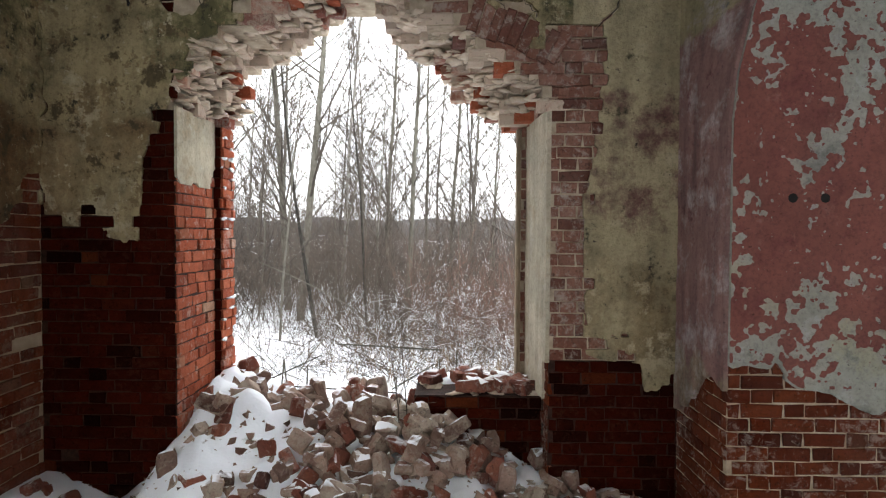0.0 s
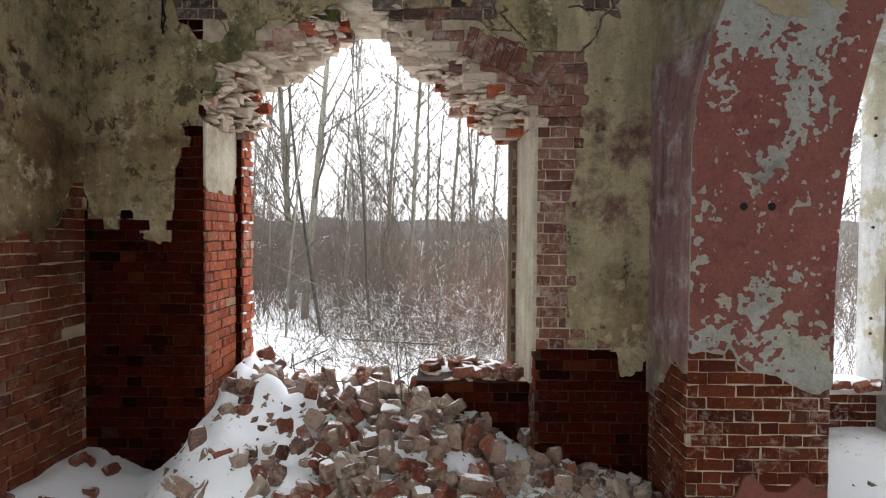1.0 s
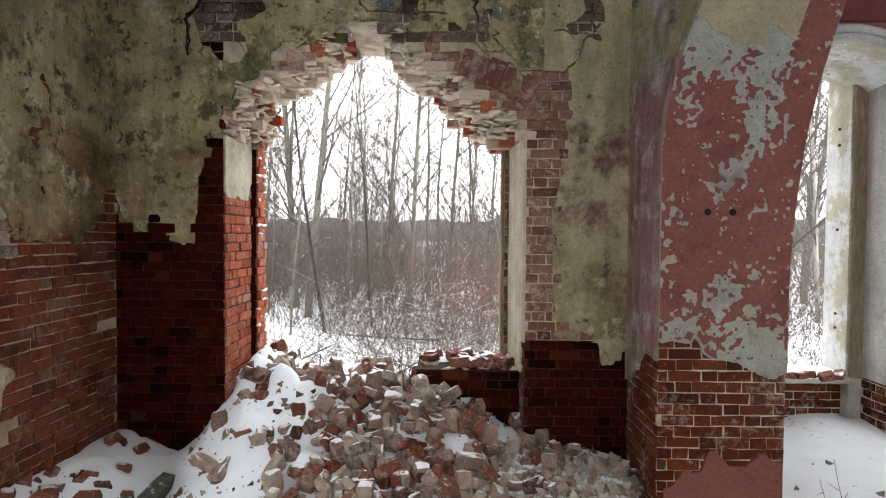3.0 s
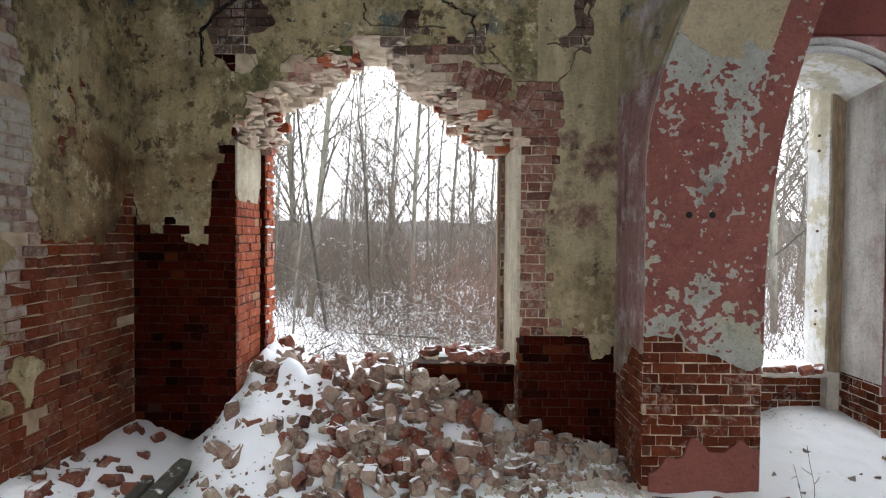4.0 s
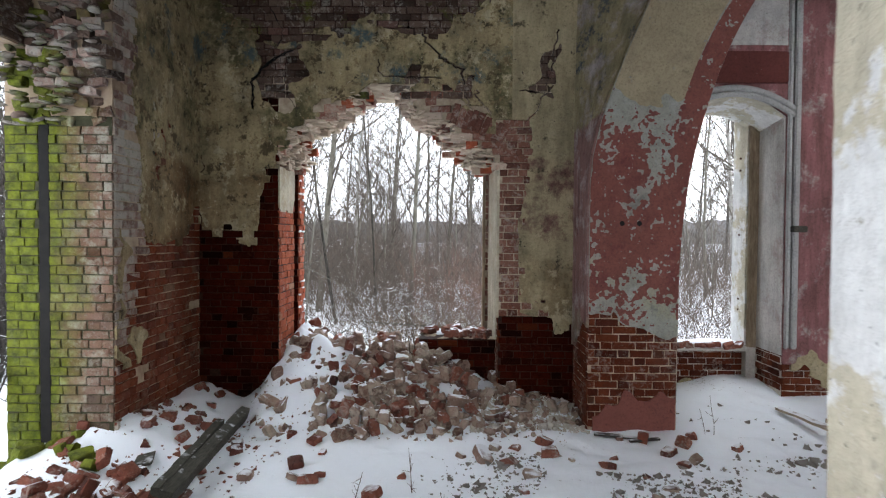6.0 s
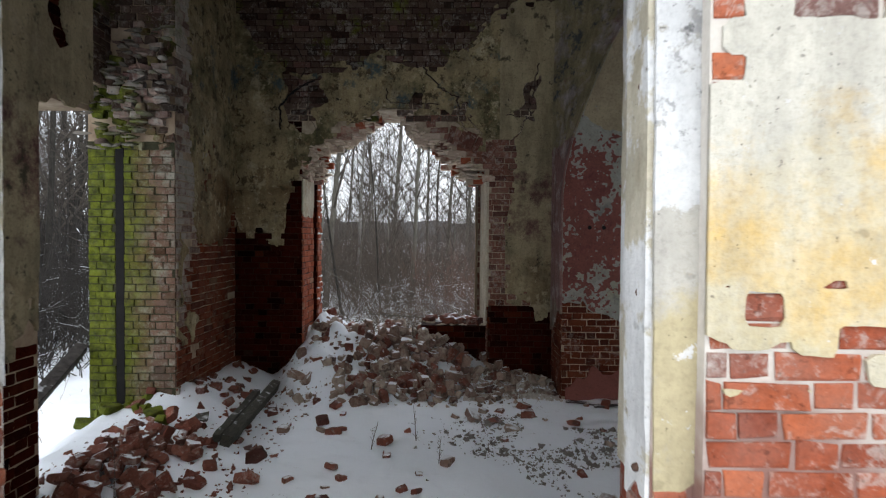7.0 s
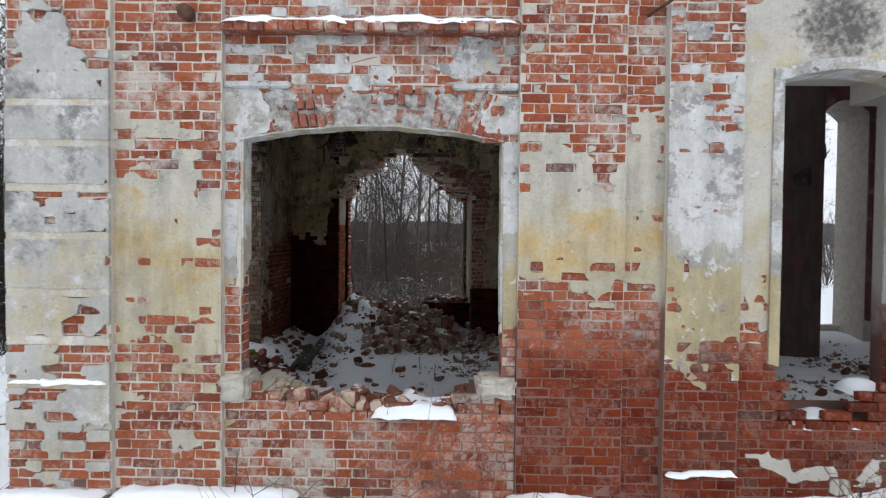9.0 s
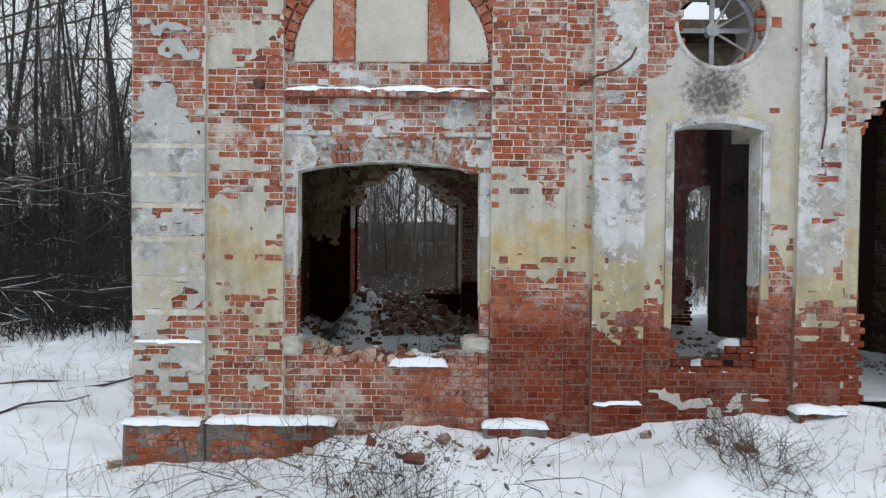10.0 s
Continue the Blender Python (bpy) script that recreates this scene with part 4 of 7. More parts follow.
gw = 0.004 + 0.034 * fbm(gu * 7, gz * 7, 61) * (0.4 + middle) + 0.011 * fbm(gu * 27, gz * 27, 64)
gw = gw + 0.07 * np.clip(blob(gu, gz, -1.1, 2.78, 0.17, 0.13) * 2, 0, 1) + 0.03 * np.clip(blob(gu, gz, -0.1, 2.94, 0.8, 0.05), 0, 1)
gw = np.where(gv < 0.02, -0.012, gw)
quads = [(i * nv + j, (i + 1) * nv + j, (i + 1) * nv + j + 1, i * nv + j + 1) for i in range(nu - 1) for j in range(nv - 1)]
mesh_object("crumbling_mortar", head_face.world(np.column_stack([gu.ravel(), gw.ravel(), gz.ravel()])), quads, HEAD_MORTAR, wall_south, label="rough crumbling grey mortar of the window head")
rng = np.random.RandomState(5)
for k in range(27):                                        # two tiers of worn brick ends, whole voussoirs at the far end
    x = -1.32 + 2.1 * (k + 0.5) / 27 + rng.normal(0, 0.008)
    lean = (x + 0.335) * 0.3
    whole = x > 0.42
    for tier in (0, 1):
        if rng.rand() < (0.0 if whole else 0.2):
            continue
        z = float(head_height(x)) + (0.1 if whole else 0.095) + tier * (0.19 if whole else 0.165) + (0 if whole else rng.normal(0, 0.012))
        tall = 0.78 if whole else rng.uniform(0.42, 0.66)
        ob = new("brick", brick_mesh((1, int(rng.randint(4))), BRICK_OUT if whole else BRICK_HEAD))
        ob.parent = wall_south
        ob.matrix_world = head_face.matrix(x + lean * (0.1 + tier * 0.17), -0.012 if whole else rng.uniform(-0.003, 0.014), z, math.pi / 2 + lean + rng.normal(0, 0.03)) @ Matrix.Diagonal((tall, 1, rng.uniform(0.75, 0.95), 1))
for k in range(34):                                        # archivolt over the blind lunette
    a = math.pi * (k + 0.5) / 34
    for ring in (0, 1):
        if rng.rand() < 0.06:
            continue
        r = 1.32 + 0.14 * ring
        ob = new("brick", brick_mesh((0, k % 4), BRICK_OUT_HIGH))
        ob.parent = wall_south
        ob.matrix_world = Face(0, -2.575, 0, -1).matrix(-0.335 + r * math.cos(a), -0.02 - 0.02 * ring, 3.95 + r * math.sin(a), math.pi - a + math.pi / 2 - math.pi / 2) @ Matrix.Diagonal((1, 1, 1.25, 1))
for x in (-0.335 - 0.6, -0.335 + 0.6):                     # brick mullions of the lunette stand proud
    part("mullion", bevelled(x - 0.13, x + 0.13, -2.60, -2.5, 3.95, 5.0, 0.01, x, 0.008), BRICK_OUT_HIGH, wall_south)
for k in range(22):                                        # ring of bricks round the round window
    a = 2 * math.pi * k / 22
    if -2.6 < a - 2 * math.pi < -0.2 or 0 < a < 0.3:
        continue
    ob = new("brick", brick_mesh((0, k % 4), BRICK_OUT))
    ob.parent = wall_south
    ob.matrix_world = Face(0, -2.6, 0, -1).matrix(ROUND[0] + 0.66 * math.cos(a), -0.025, ROUND[1] + 0.66 * math.sin(a), -a) @ Matrix.Diagonal((1.2, 1, 1.6, 1))

# reveals of the facade window
def reveal(x, y0, y1, z0, z1, nx, coat, brick, bare, seed, parent=None, rough=1.5):
    """A window reveal: plaster above, brick where bare(u, z) is true."""
    face = Face(x, 0, nx, 0)
    a, b = (y0, y1) if nx > 0 else (-y1, -y0)
    cov = lambda u, z: np.where(bare(u, z), -1.0, 1.0) + 0.35 * ragged(u, z, seed)
    render_coat(face, a, b, z0, z1, cov, coat, parent, seed=seed, res=0.025, thick=0.018)
    lay(face, a + 0.003, b - 0.003, z0, z1, lambda u, z: cov(u, z) < 0.3, brick, parent, seed=seed, near=(a, b, 0, 2), rough=rough)


reveal(WIN[0], -2.54, -2.33, 0.36, 2.56, 1, REVEAL, BRICK_OUT, lambda u, z: z < 1.2 + 0.35 * vnoise(u * 9, z * 2, 3), 301, wall_south)
reveal(WIN[1], -2.54, -2.33, 0.36, 2.56, -1, REVEAL, BRICK_OUT, lambda u, z: z < 0.85 + 0.3 * vnoise(u * 9, z * 2, 6), 302, wall_south)
reveal(3.25, -2.6, -2.33, 0.2, 3.1, 1, REVEAL, BRICK_OUT, lambda u, z: z < 0.6, 303, wall_south)
reveal(4.37, -2.6, -2.33, 0.3, 3.1, -1, REVEAL, BRICK_OUT, lambda u, z: z < 1.0 + 0.6 * vnoise(u * 4, z * 3, 9), 304, wall_south)
reveal(0.95, -2.33, -1.81, 0.12, 2.88, -1, REVEAL, BRICK_OUT, lambda u, z: z < 0.7 + 0.3 * vnoise(u * 5, z * 2, 6), 305, wall_south)
reveal(-1.77, -2.33, -1.81, 0.12, 2.88, 1, REVEAL, BRICK_OUT, lambda u, z: z < 0.9 + 0.3 * vnoise(u * 5, z * 2, 3), 306, wall_south)
soffit = Solid()
for k in range(24):
    a, b = WIN[0] + (WIN[1] - WIN[0]) * k / 24, WIN[0] + (WIN[1] - WIN[0]) * (k + 1) / 24
    za, zb = (float(head_height(v)) + 0.007 * float(vnoise(v * 13, 0, 3)) for v in (a, b))
    soffit.add([(a, -2.557, za), (b, -2.557, zb), (b, -2.32, zb), (a, -2.32, za), (a, -2.557, za + 0.012), (b, -2.557, zb + 0.012), (b, -2.32, zb + 0.03), (a, -2.32, za + 0.03)],
               ((0, 3, 2, 1), (0, 1, 5, 4), (2, 3, 7, 6)))
for k in range(16):
    a, b = 3.25 + 1.12 * k / 16, 3.25 + 1.12 * (k + 1) / 16
    za, zb = float(head_second(a)), float(head_second(b))
    soffit.add([(a, -2.6, za), (b, -2.6, zb), (b, -2.33, zb), (a, -2.33, za)], ((0, 3, 2, 1),))
soffit.make("soffit", REVEAL, wall_south, label="limewashed soffit of the window arches")
outer = Face(0, -2.6, 0, -1)
for x0, x1, z0 in ((3.16, 3.25, 0.55), (4.37, 4.47, 0.95)):
    render_coat(outer, x0, x1, z0 - 0.3, 3.1, lambda u, z, z0=z0: (z - z0) * 2 + 0.5 * ragged(u, z, 77), OUT_WHITE, wall_south, res=0.02, thick=0.04, seed=31, label="flat white plaster window surround")
render_coat(outer, 3.16, 4.47, 3.0, 3.3, lambda u, z: np.minimum(z - head_second(np.clip(u, 3.26, 4.36)), head_second(np.clip(u, 3.26, 4.36)) + 0.1 - z) * 20 + 0.2 * ragged(u, z, 78), OUT_WHITE, wall_south, res=0.015, thick=0.04, seed=32)

# plinth of the facade
for x0, x1, z in ((-3.68, -2.66, -0.64), (-2.65, -1.05, -0.64), (0.87, 1.68, -0.66), (4.78, 5.4, -0.42)):
    part("plinth", bevelled(x0, x1, -2.74 if x0 > -3 else -2.8, -2.55, -1.6, z, 0.02, x0, 0.02), PLINTH, wall_south, "worn brick and stone plinth")
    f = Face(0, -2.742 if x0 > -3 else -2.802, 0, -1)
    lay(f, x0 + 0.05, x1 - 0.03, -1.3, z - 0.02, lambda u, z: brick_chance(u, z, 4) > 0.42, BRICK_OUT, wall_south, seed=int(50 + x0 * 3), proud=0.012)

# ---- structure: inside ----
NORTH, WEST = 4.2, -3.0
wall_north = empty("wall_north", label="cracked plastered brick wall with a collapsed window arch", kind="structure", category="wall")
LEFT_IN = ((2.45, -2.0), (2.61, -2.0), (2.69, -1.86), (2.93, -1.77), (3.0, -1.62), (3.08, -1.32), (3.24, -1.08), (3.37, -0.98), (3.5, -0.82))
LEFT_OUT = ((2.45, -1.83), (2.6, -1.76), (2.88, -1.72), (2.97, -1.56), (3.09, -1.36), (3.22, -1.2), (3.36, -1.0), (3.5, -0.84))
RIGHT_IN = ((2.45, 0.75), (2.68, 0.49), (2.82, 0.2), (3.03, 0.04), (3.07, -0.2), (3.17, -0.35), (3.36, -0.44), (3.5, -0.64))
RIGHT_OUT = ((2.45, 0.27), (2.67, 0.2), (2.79, -0.03), (2.95, -0.13), (3.06, -0.4), (3.18, -0.46), (3.34, -0.53), (3.5, -0.68))


def gap(z, depth):
    """Left and right edge of the collapsed arch at a height, and at a share 0..1 of the wall's depth."""
    a = levels(z, *LEFT_IN) * (1 - depth) + levels(z, *LEFT_OUT) * depth
    b = levels(z, *RIGHT_IN) * (1 - depth) + levels(z, *RIGHT_OUT) * depth
    shut = np.asarray(z) > 3.5
    return np.where(shut, -0.75, a), np.where(shut, -0.75, b)


core = Solid()
# core whose mortar colour holds the deep shade of the room
darkened = Solid()
darkened.box(-4.2, -2.0, NORTH + 0.006, 4.89, -1.4, 2.43).box(0.75, 2.68, NORTH + 0.006, 4.5, -1.4, 7 * COURSE)
darkened.box(-4.2, -1.95, 4.89, 5.17, -1.4, 2.43)
Solid().box(0.75, 1.69, NORTH + 0.006, 4.5, 7 * COURSE, 2.43).make("jamb_masonry", MORTAR_TAN, wall_north)
core.box(0.735, 2.68, 4.5, 4.8, -1.4, 2.43).box(0.7, 2.68, 4.8, 4.99, -1.4, 2.43).box(0.75, 2.68, 4.99, 5.2, -1.4, 2.43)
darkened.box(-4.2, 2.68, NORTH + 0.006, 5.2, 3.56, 6.2)
core.box(-2.0, 0.75, 4.55, 5.15, -1.4, -0.25)
for row in range(28, 44):
    z0, z1 = row * COURSE - 0.003, (row + 1) * COURSE + 0.003
    if z1 > 3.57:
        continue
    zc = (z0 + z1) / 2
    a, b = gap(zc, 0.0)
    c, d = gap(zc, 1.0)
    lo, hi = min(float(a), float(c)) - 0.07, max(float(b), float(d)) + 0.07
    if lo > hi - 0.26 or zc > 3.52:
        core.box(-4.2, 2.68, NORTH + 0.006, 5.2, z0, z1)
    else:
        core.box(-4.2, lo, NORTH + 0.006, 5.2, z0, z1).box(hi, 2.68, NORTH + 0.006, 5.2, z0, z1)
core.make("masonry", MORTAR_TAN, wall_north)
darkened.make("damp_masonry", MORTAR_DARK, wall_north)

rng = np.random.RandomState(11)
verts, faces, count, single = [], [], 0, 0
for layer in range(7):                                     # the torn edge of the arch, brick by brick through the wall
    y = NORTH + 0.14 * layer
    for row in range(28, 41):
        zc = (row + 0.5) * COURSE
        a, b = (float(v) for v in gap(zc, layer / 6))
        for x in np.arange(-2.6, 1.3, 0.262) + (0.13 if (row + layer) % 2 else 0):
            if x < -2.42 or x > 1.16 or (a - 0.07 + 0.1 * rng.rand() - 0.05 < x < b + 0.07 + 0.1 * rng.rand() - 0.05) or min(abs(x - a), abs(x - b)) > 0.5 and zc < 3.38:
                continue
            if (layer == 0 and x < -0.3 and min(abs(x - a), abs(x - b)) > 0.2) or (zc > 3.44 and abs(x + 0.75) > 0.3):
                continue
            long = 1 if rng.rand() < 0.7 else 0
            v, f = brick_shape(0.258 if long else 0.14, 0.083, 0.136, int(rng.randint(10 ** 6)), 0.008, 0.007)
            turn = Matrix.Rotation(rng.normal(0, 0.03), 3, "Y") @ Matrix.Rotation(rng.normal(0, 0.03), 3, "Z")
            v = v @ np.array(turn).T + (x + rng.normal(0, 0.012), y + (0 if layer else -0.004) + rng.normal(0, 0.006) * (layer > 0), zc)
            deep = layer == 0 and min(abs(x - a), abs(x - b)) > 0.17 and x > -0.3
            if deep or single < 300 and rng.rand() < 0.8:
                ob = mesh_object("brick", v, f.tolist(), BRICK_ARRIS if deep else BRICK_JAMB if rng.rand() < 0.2 else BRICK_HEAD if rng.rand() < 0.15 else BRICK_LIMED, wall_north)
                single += 1
            else:
                verts.append(v), faces.append(f + count)
                count += len(v)
mesh_object("brickwork", np.vstack(verts), np.vstack(faces).tolist(), BRICK_LIMED, wall_north, kind="stuff")

def lumps(name, count, place, size, material, seed, parent=None, label=""):
    """Rough lumps of old mortar, joined in one mesh."""
    bm = bmesh.new()
    bmesh.ops.create_icosphere(bm, subdivisions=2, radius=1)
    ball, quads = np.array([v.co[:] for v in bm.verts]), [tuple(v.index for v in f.verts) for f in bm.faces]
    bm.free()
    r = np.random.RandomState(seed)
    pile = Solid()
    for k in range(count):
        at = np.array(place(r))
        knobbly = 1 + 0.42 * fbm(ball[:, 0] * 2.3 + 7 * k, ball[:, 1] * 2.3 + ball[:, 2] * 3.1, seed)
        turn = np.array(Euler(r.normal(0, 0.16, 3)).to_matrix())
        pile.add((ball * knobbly[:, None] * np.array(size) * r.uniform(0.45, 1.15, 3)) @ turn.T + at, quads)
    return mesh_object(name, pile.v, pile.f, material, parent, label=label, kind="stuff", smooth=True)


def torn_edge(r):
    """A point on the torn edge of the arch, anywhere through the wall."""
    z, s = r.uniform(2.5, 3.53), r.rand() ** 1.3
    a, b = (float(v) for v in gap(min(z, 3.49), s))
    x = a - r.uniform(0.01, 0.12) if r.rand() < 0.5 else b + r.uniform(0.01, 0.12)
    if z > 3.45:
        x, z = -0.75 + r.normal(0, 0.18), z + 0.05
    return x, NORTH + 0.02 + 0.9 * s, z


lumps("mortar_lumps", 460, torn_edge, (0.072, 0.07, 0.02), CREAM_MORTAR, 5, wall_north, "crumbling cream mortar of the torn arch")

for k in range(9):                                         # purple-grey voussoirs left of the old arch ring
    x = 0.2 + 0.075 * k
    ob = new("brick", brick_mesh((1, k % 4), BRICK_ARRIS))
    ob.parent = wall_north
    ob.matrix_world = Face(0, NORTH, 0, -1).matrix(x, -0.016 - 0.004 * (k % 3), 3.12 - 0.42 * (x - 0.2) + 0.02 * math.sin(5 * k), math.pi / 2 + 0.28 + 0.03 * k)

CRACKS = [[(-0.23, 4.12), (-0.07, 3.93), (0.01, 3.81), (0.13, 3.74), (0.26, 3.68), (0.27, 3.58), (0.31, 3.42)], [(-0.75, 3.8), (-0.76, 3.68), (-0.7, 3.57), (0.0, 3.56)],
          [(0.31, 3.42), (0.36, 3.26), (0.4, 3.1), (0.38, 3.0)], [(0.45, 3.39), (0.47, 3.3), (0.55, 3.23), (0.64, 3.1)], [(1.46, 4.16), (1.41, 3.9), (1.36, 3.58), (1.29, 3.36), (1.2, 3.17), (1.07, 3.0)],
          [(1.0, 3.4), (1.3, 3.38)], [(-0.6, 3.38), (0.15, 3.38)], [(-1.98, 3.8), (-1.94, 3.5), (-1.8, 3.2)], [(-2.1, 4.4), (-1.95, 4.15), (-2.0, 3.95)]]
WIDE = (0.008, 0.004, 0.004, 0.004, 0.005, 0.004, 0.003, 0.004, 0.008)
ARC = [(-2.31, 3.18), (-2.33, 3.5), (-2.18, 3.68), (-2.02, 3.8), (-1.82, 3.88)]


def jagged(path, seed, wild=0.03):
    """A path broken up into short, uneven steps along the joints."""
    pts = [np.add(a, np.multiply(np.subtract(b, a), t)) for a, b in zip(path, path[1:]) for t in np.linspace(0, 1, 6)[:-1]] + [np.array(path[-1])]
    r = np.random.RandomState(seed)
    return [(p[0] + r.normal(0, wild), p[1] + r.normal(0, wild * 0.5)) for p in pts]


CRACKS = [jagged(path, 70 + k, 0.017) for k, path in enumerate(CRACKS)]
for k, (path, wide) in enumerate(zip(CRACKS, WIDE)):      # black tubes laid in the open joints, standing for their shaded depth
    r = np.random.RandomState(k)
    v, f = tube([(x, NORTH - 0.003, z) for x, z in path], [wide * r.uniform(0.35, 1.0) for p in path], 5)
    mesh_object("crack", v, f, SHADE_CABLE_BLACK, wall_north, label="black tube for the shade in a gaping crack")
for k in range(3):                                         # frayed black cable along the hollow
    path = jagged(ARC, 90 + k, 0.014)
    v, f = tube([(x, NORTH - 0.02 - 0.012 * k, z) for x, z in path], [0.011 * (0.4 + 0.6 * abs(math.sin(2.1 * i + k))) for i in range(len(path))], 5)
    mesh_object("frayed_cable", v, f, SHADE_CABLE_BLACK, wall_north, label="frayed black cable in the broken plaster")


def north_cover(u, z):
    low = np.interp(u, [-3.0, -2.74, -2.48, -2.27, -2.22, -2.0, 0.75, 0.98, 1.0, 1.42, 1.45, 1.7], [1.6, 1.68, 1.6, 1.62, 2.1, 2.65, 2.6, 2.3, 0.62, 0.58, 0.42, 0.42])
    f = (z - low) * 2.2
    top = np.interp(u, [-3.0, -2.75, -2.48, -2.2, -2.0, -1.8, -1.75, -1.3, -1.0, -0.7, -0.3, 0.05, 0.6, 0.8, 1.3, 1.7], [4.9, 4.5, 4.2, 4.02, 3.98, 4.0, 4.05, 4.16, 4.19, 4.34, 4.12, 4.15, 4.6, 4.9, 5.1, 5.1])
    f = np.minimum(f, (top - z) * 2.2)
    ring = np.hypot((u + 0.65) / 1.42, (z - 2.15) / 1.27)
    need = np.where(u > -0.2, 1.1, 0.975)
    f = np.minimum(f, np.where(z > 2.2, (ring - need) * 3.0, 9))
    quoins = np.interp(z, [0.6, 1.6, 1.9, 2.3, 3.0], [0.97, 0.97, 1.05, 1.09, 1.12]) + 0.09 * (brick_chance(u, z, 6) - 0.5)
    f = np.minimum(f, np.where((u > 0.7) & (z > 0.6) & (z < 3.05), (u - quoins) * 8, 9))
    f = np.minimum(f, -np.clip(blob(u, z, -2.0, 3.52, 0.3, 0.42), -1, 1) * 3 + 0.2)
    f = np.minimum(f, -np.clip(blob(u, z, 0.33, 3.43, 0.2, 0.09), -1, 1) * 3 + 0.15)
    f = np.minimum(f, -np.clip(blob(u, z, 1.37, 3.62, 0.1, 0.34), -1, 1) * 3 + 0.15)
    f = np.minimum(f, -np.clip(blob(u, z, -0.55, 3.52, 0.22, 0.07), -1, 1) * 3 + 0.15)
    f = f + ragged(u, z, 5, 0.2, 0.16, 0.5)
    for path, wide in zip(CRACKS, WIDE):
        f = np.minimum(f, (np.min([segment(u, z, a, b) for a, b in zip(path, path[1:])], axis=0) / (wide * 1.2 + 0.004) - 1) * 0.4)
    f = np.minimum(f, crack(u, z, [(-2.97, 4.2), (-2.975, 3.2), (-2.97, 2.4), (-2.975, 1.6)], 0.009, 3))
    a, b = gap(z, 0.0)
    hole = (u > a - 0.02) & (u < b + 0.02) & (z < 3.5) & (z > 2.4) | (u > -2.0) & (u < 0.75) & (z < 2.45)
    return np.where(hole, -1.0, f)


north = Face(0, NORTH, 0, -1)


def north_solid(u, z):
    a, b = gap(z, 0.0)
    return ~((u > a - 0.1) & (u < b + 0.1) & (z < 3.5) & (z > 2.4) | (u > -2.0) & (u < 0.75) & (z < 2.45))


render_coat(north, -3.0, 0.9, 0.3, 5.2, north_cover, IN_BEIGE, wall_north, res=0.0125, seed=3, thick=0.024, label="stained ochre plaster with cracks and a ragged edge")
render_coat(north, 0.9, 1.69, 0.3, 5.2, north_cover, IN_RIGHT, wall_north, res=0.0125, seed=3, thick=0.024, label="damp dark-stained plaster")
bare = lambda u, z: (north_cover(u, z) < 0.3) & north_solid(u, z)
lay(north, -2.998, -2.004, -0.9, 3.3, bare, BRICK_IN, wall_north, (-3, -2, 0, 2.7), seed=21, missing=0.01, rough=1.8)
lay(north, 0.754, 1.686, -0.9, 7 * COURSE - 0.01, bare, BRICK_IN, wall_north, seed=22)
lay(north, 0.754, 1.686, 7 * COURSE, 3.3, bare, BRICK_ARRIS, wall_north, seed=23)
lay(north, -2.998, 1.686, 3.3, 5.6, bare, BRICK_UPPER, wall_north, seed=24, missing=0.02)
reveal(-2.0, NORTH, 4.89, -0.6, 2.46, 1, REVEAL_IN, BRICK_JAMB, lambda u, z: z < 1.98 + 0.1 * vnoise(u * 8, z, 2), 311, wall_north, rough=2.5)
reveal(-1.94, 4.89, 5.17, -0.6, 2.46, 1, REVEAL, BRICK_JAMB, lambda u, z: z < 9, 312, wall_north, rough=5)
lay(Face(0, 4.89, 0, -1), -2.0, -1.94, -0.6, 2.46, lambda u, z: z < 9, BRICK_IN, wall_north, seed=313)
right_jamb = Face(0.75, NORTH, -1.0, -0.1)
cov = lambda u, z: np.where((u > -0.09) & (z < 0.6), -1.0, 0.9) + 0.5 * ragged(u, z, 8) + np.minimum(0, crack(u, z, [(-0.4, 2.4), (-0.35, 1.2), (-0.42, 0.4)], 0.02))
render_coat(right_jamb, -0.69, 0.0, 0.3, 2.44, cov, REVEAL_IN, wall_north, res=0.025, seed=8, label="cracked pale plaster of the window reveal")
lay(right_jamb, -0.69, 0.0, -0.5, 2.44, lambda u, z: cov(u, z) < 0.3, BRICK_PIER, wall_north, seed=315)
part("window_stop", bevelled(0.585, 0.618, 4.87, 4.98, 0.3, 2.43, 0.008, 2, 0.012), STOP_WOOD, wall_north, "brown splintered window frame post")

Solid().box(0.62, 0.70, 4.9, 5.0, -0.5, 2.43).make("rebate_joints", MORTAR_TAN, wall_north)
lay(Face(0, 4.9, 0, -1), 0.622, 0.70, -0.4, 2.43, lambda u, z: z < 9, BRICK_ARRIS, wall_north, seed=318)

# low wall left standing under the broken window
breast = Solid()
breast.box(-0.25, 0.74, 4.462, 5.1, -1.4, 0.27).box(-0.55, -0.25, 4.5, 5.1, -1.4, 0.02)
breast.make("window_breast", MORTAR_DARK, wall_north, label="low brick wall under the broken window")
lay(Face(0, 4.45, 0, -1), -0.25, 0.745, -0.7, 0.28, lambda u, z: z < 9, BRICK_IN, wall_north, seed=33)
part("sill_mortar", bevelled(0.55, 0.74, 4.47, 4.9, 0.26, 0.30, 0.015, 7, 0.03), CREAM_MORTAR, wall_north)

lumps("mortar_lumps", 30, lambda r: (r.uniform(-0.2, 0.72), r.uniform(4.48, 4.95), 0.275), (0.07, 0.06, 0.025), CREAM_MORTAR, 37, wall_north, "crumbled mortar along the top of the low wall")

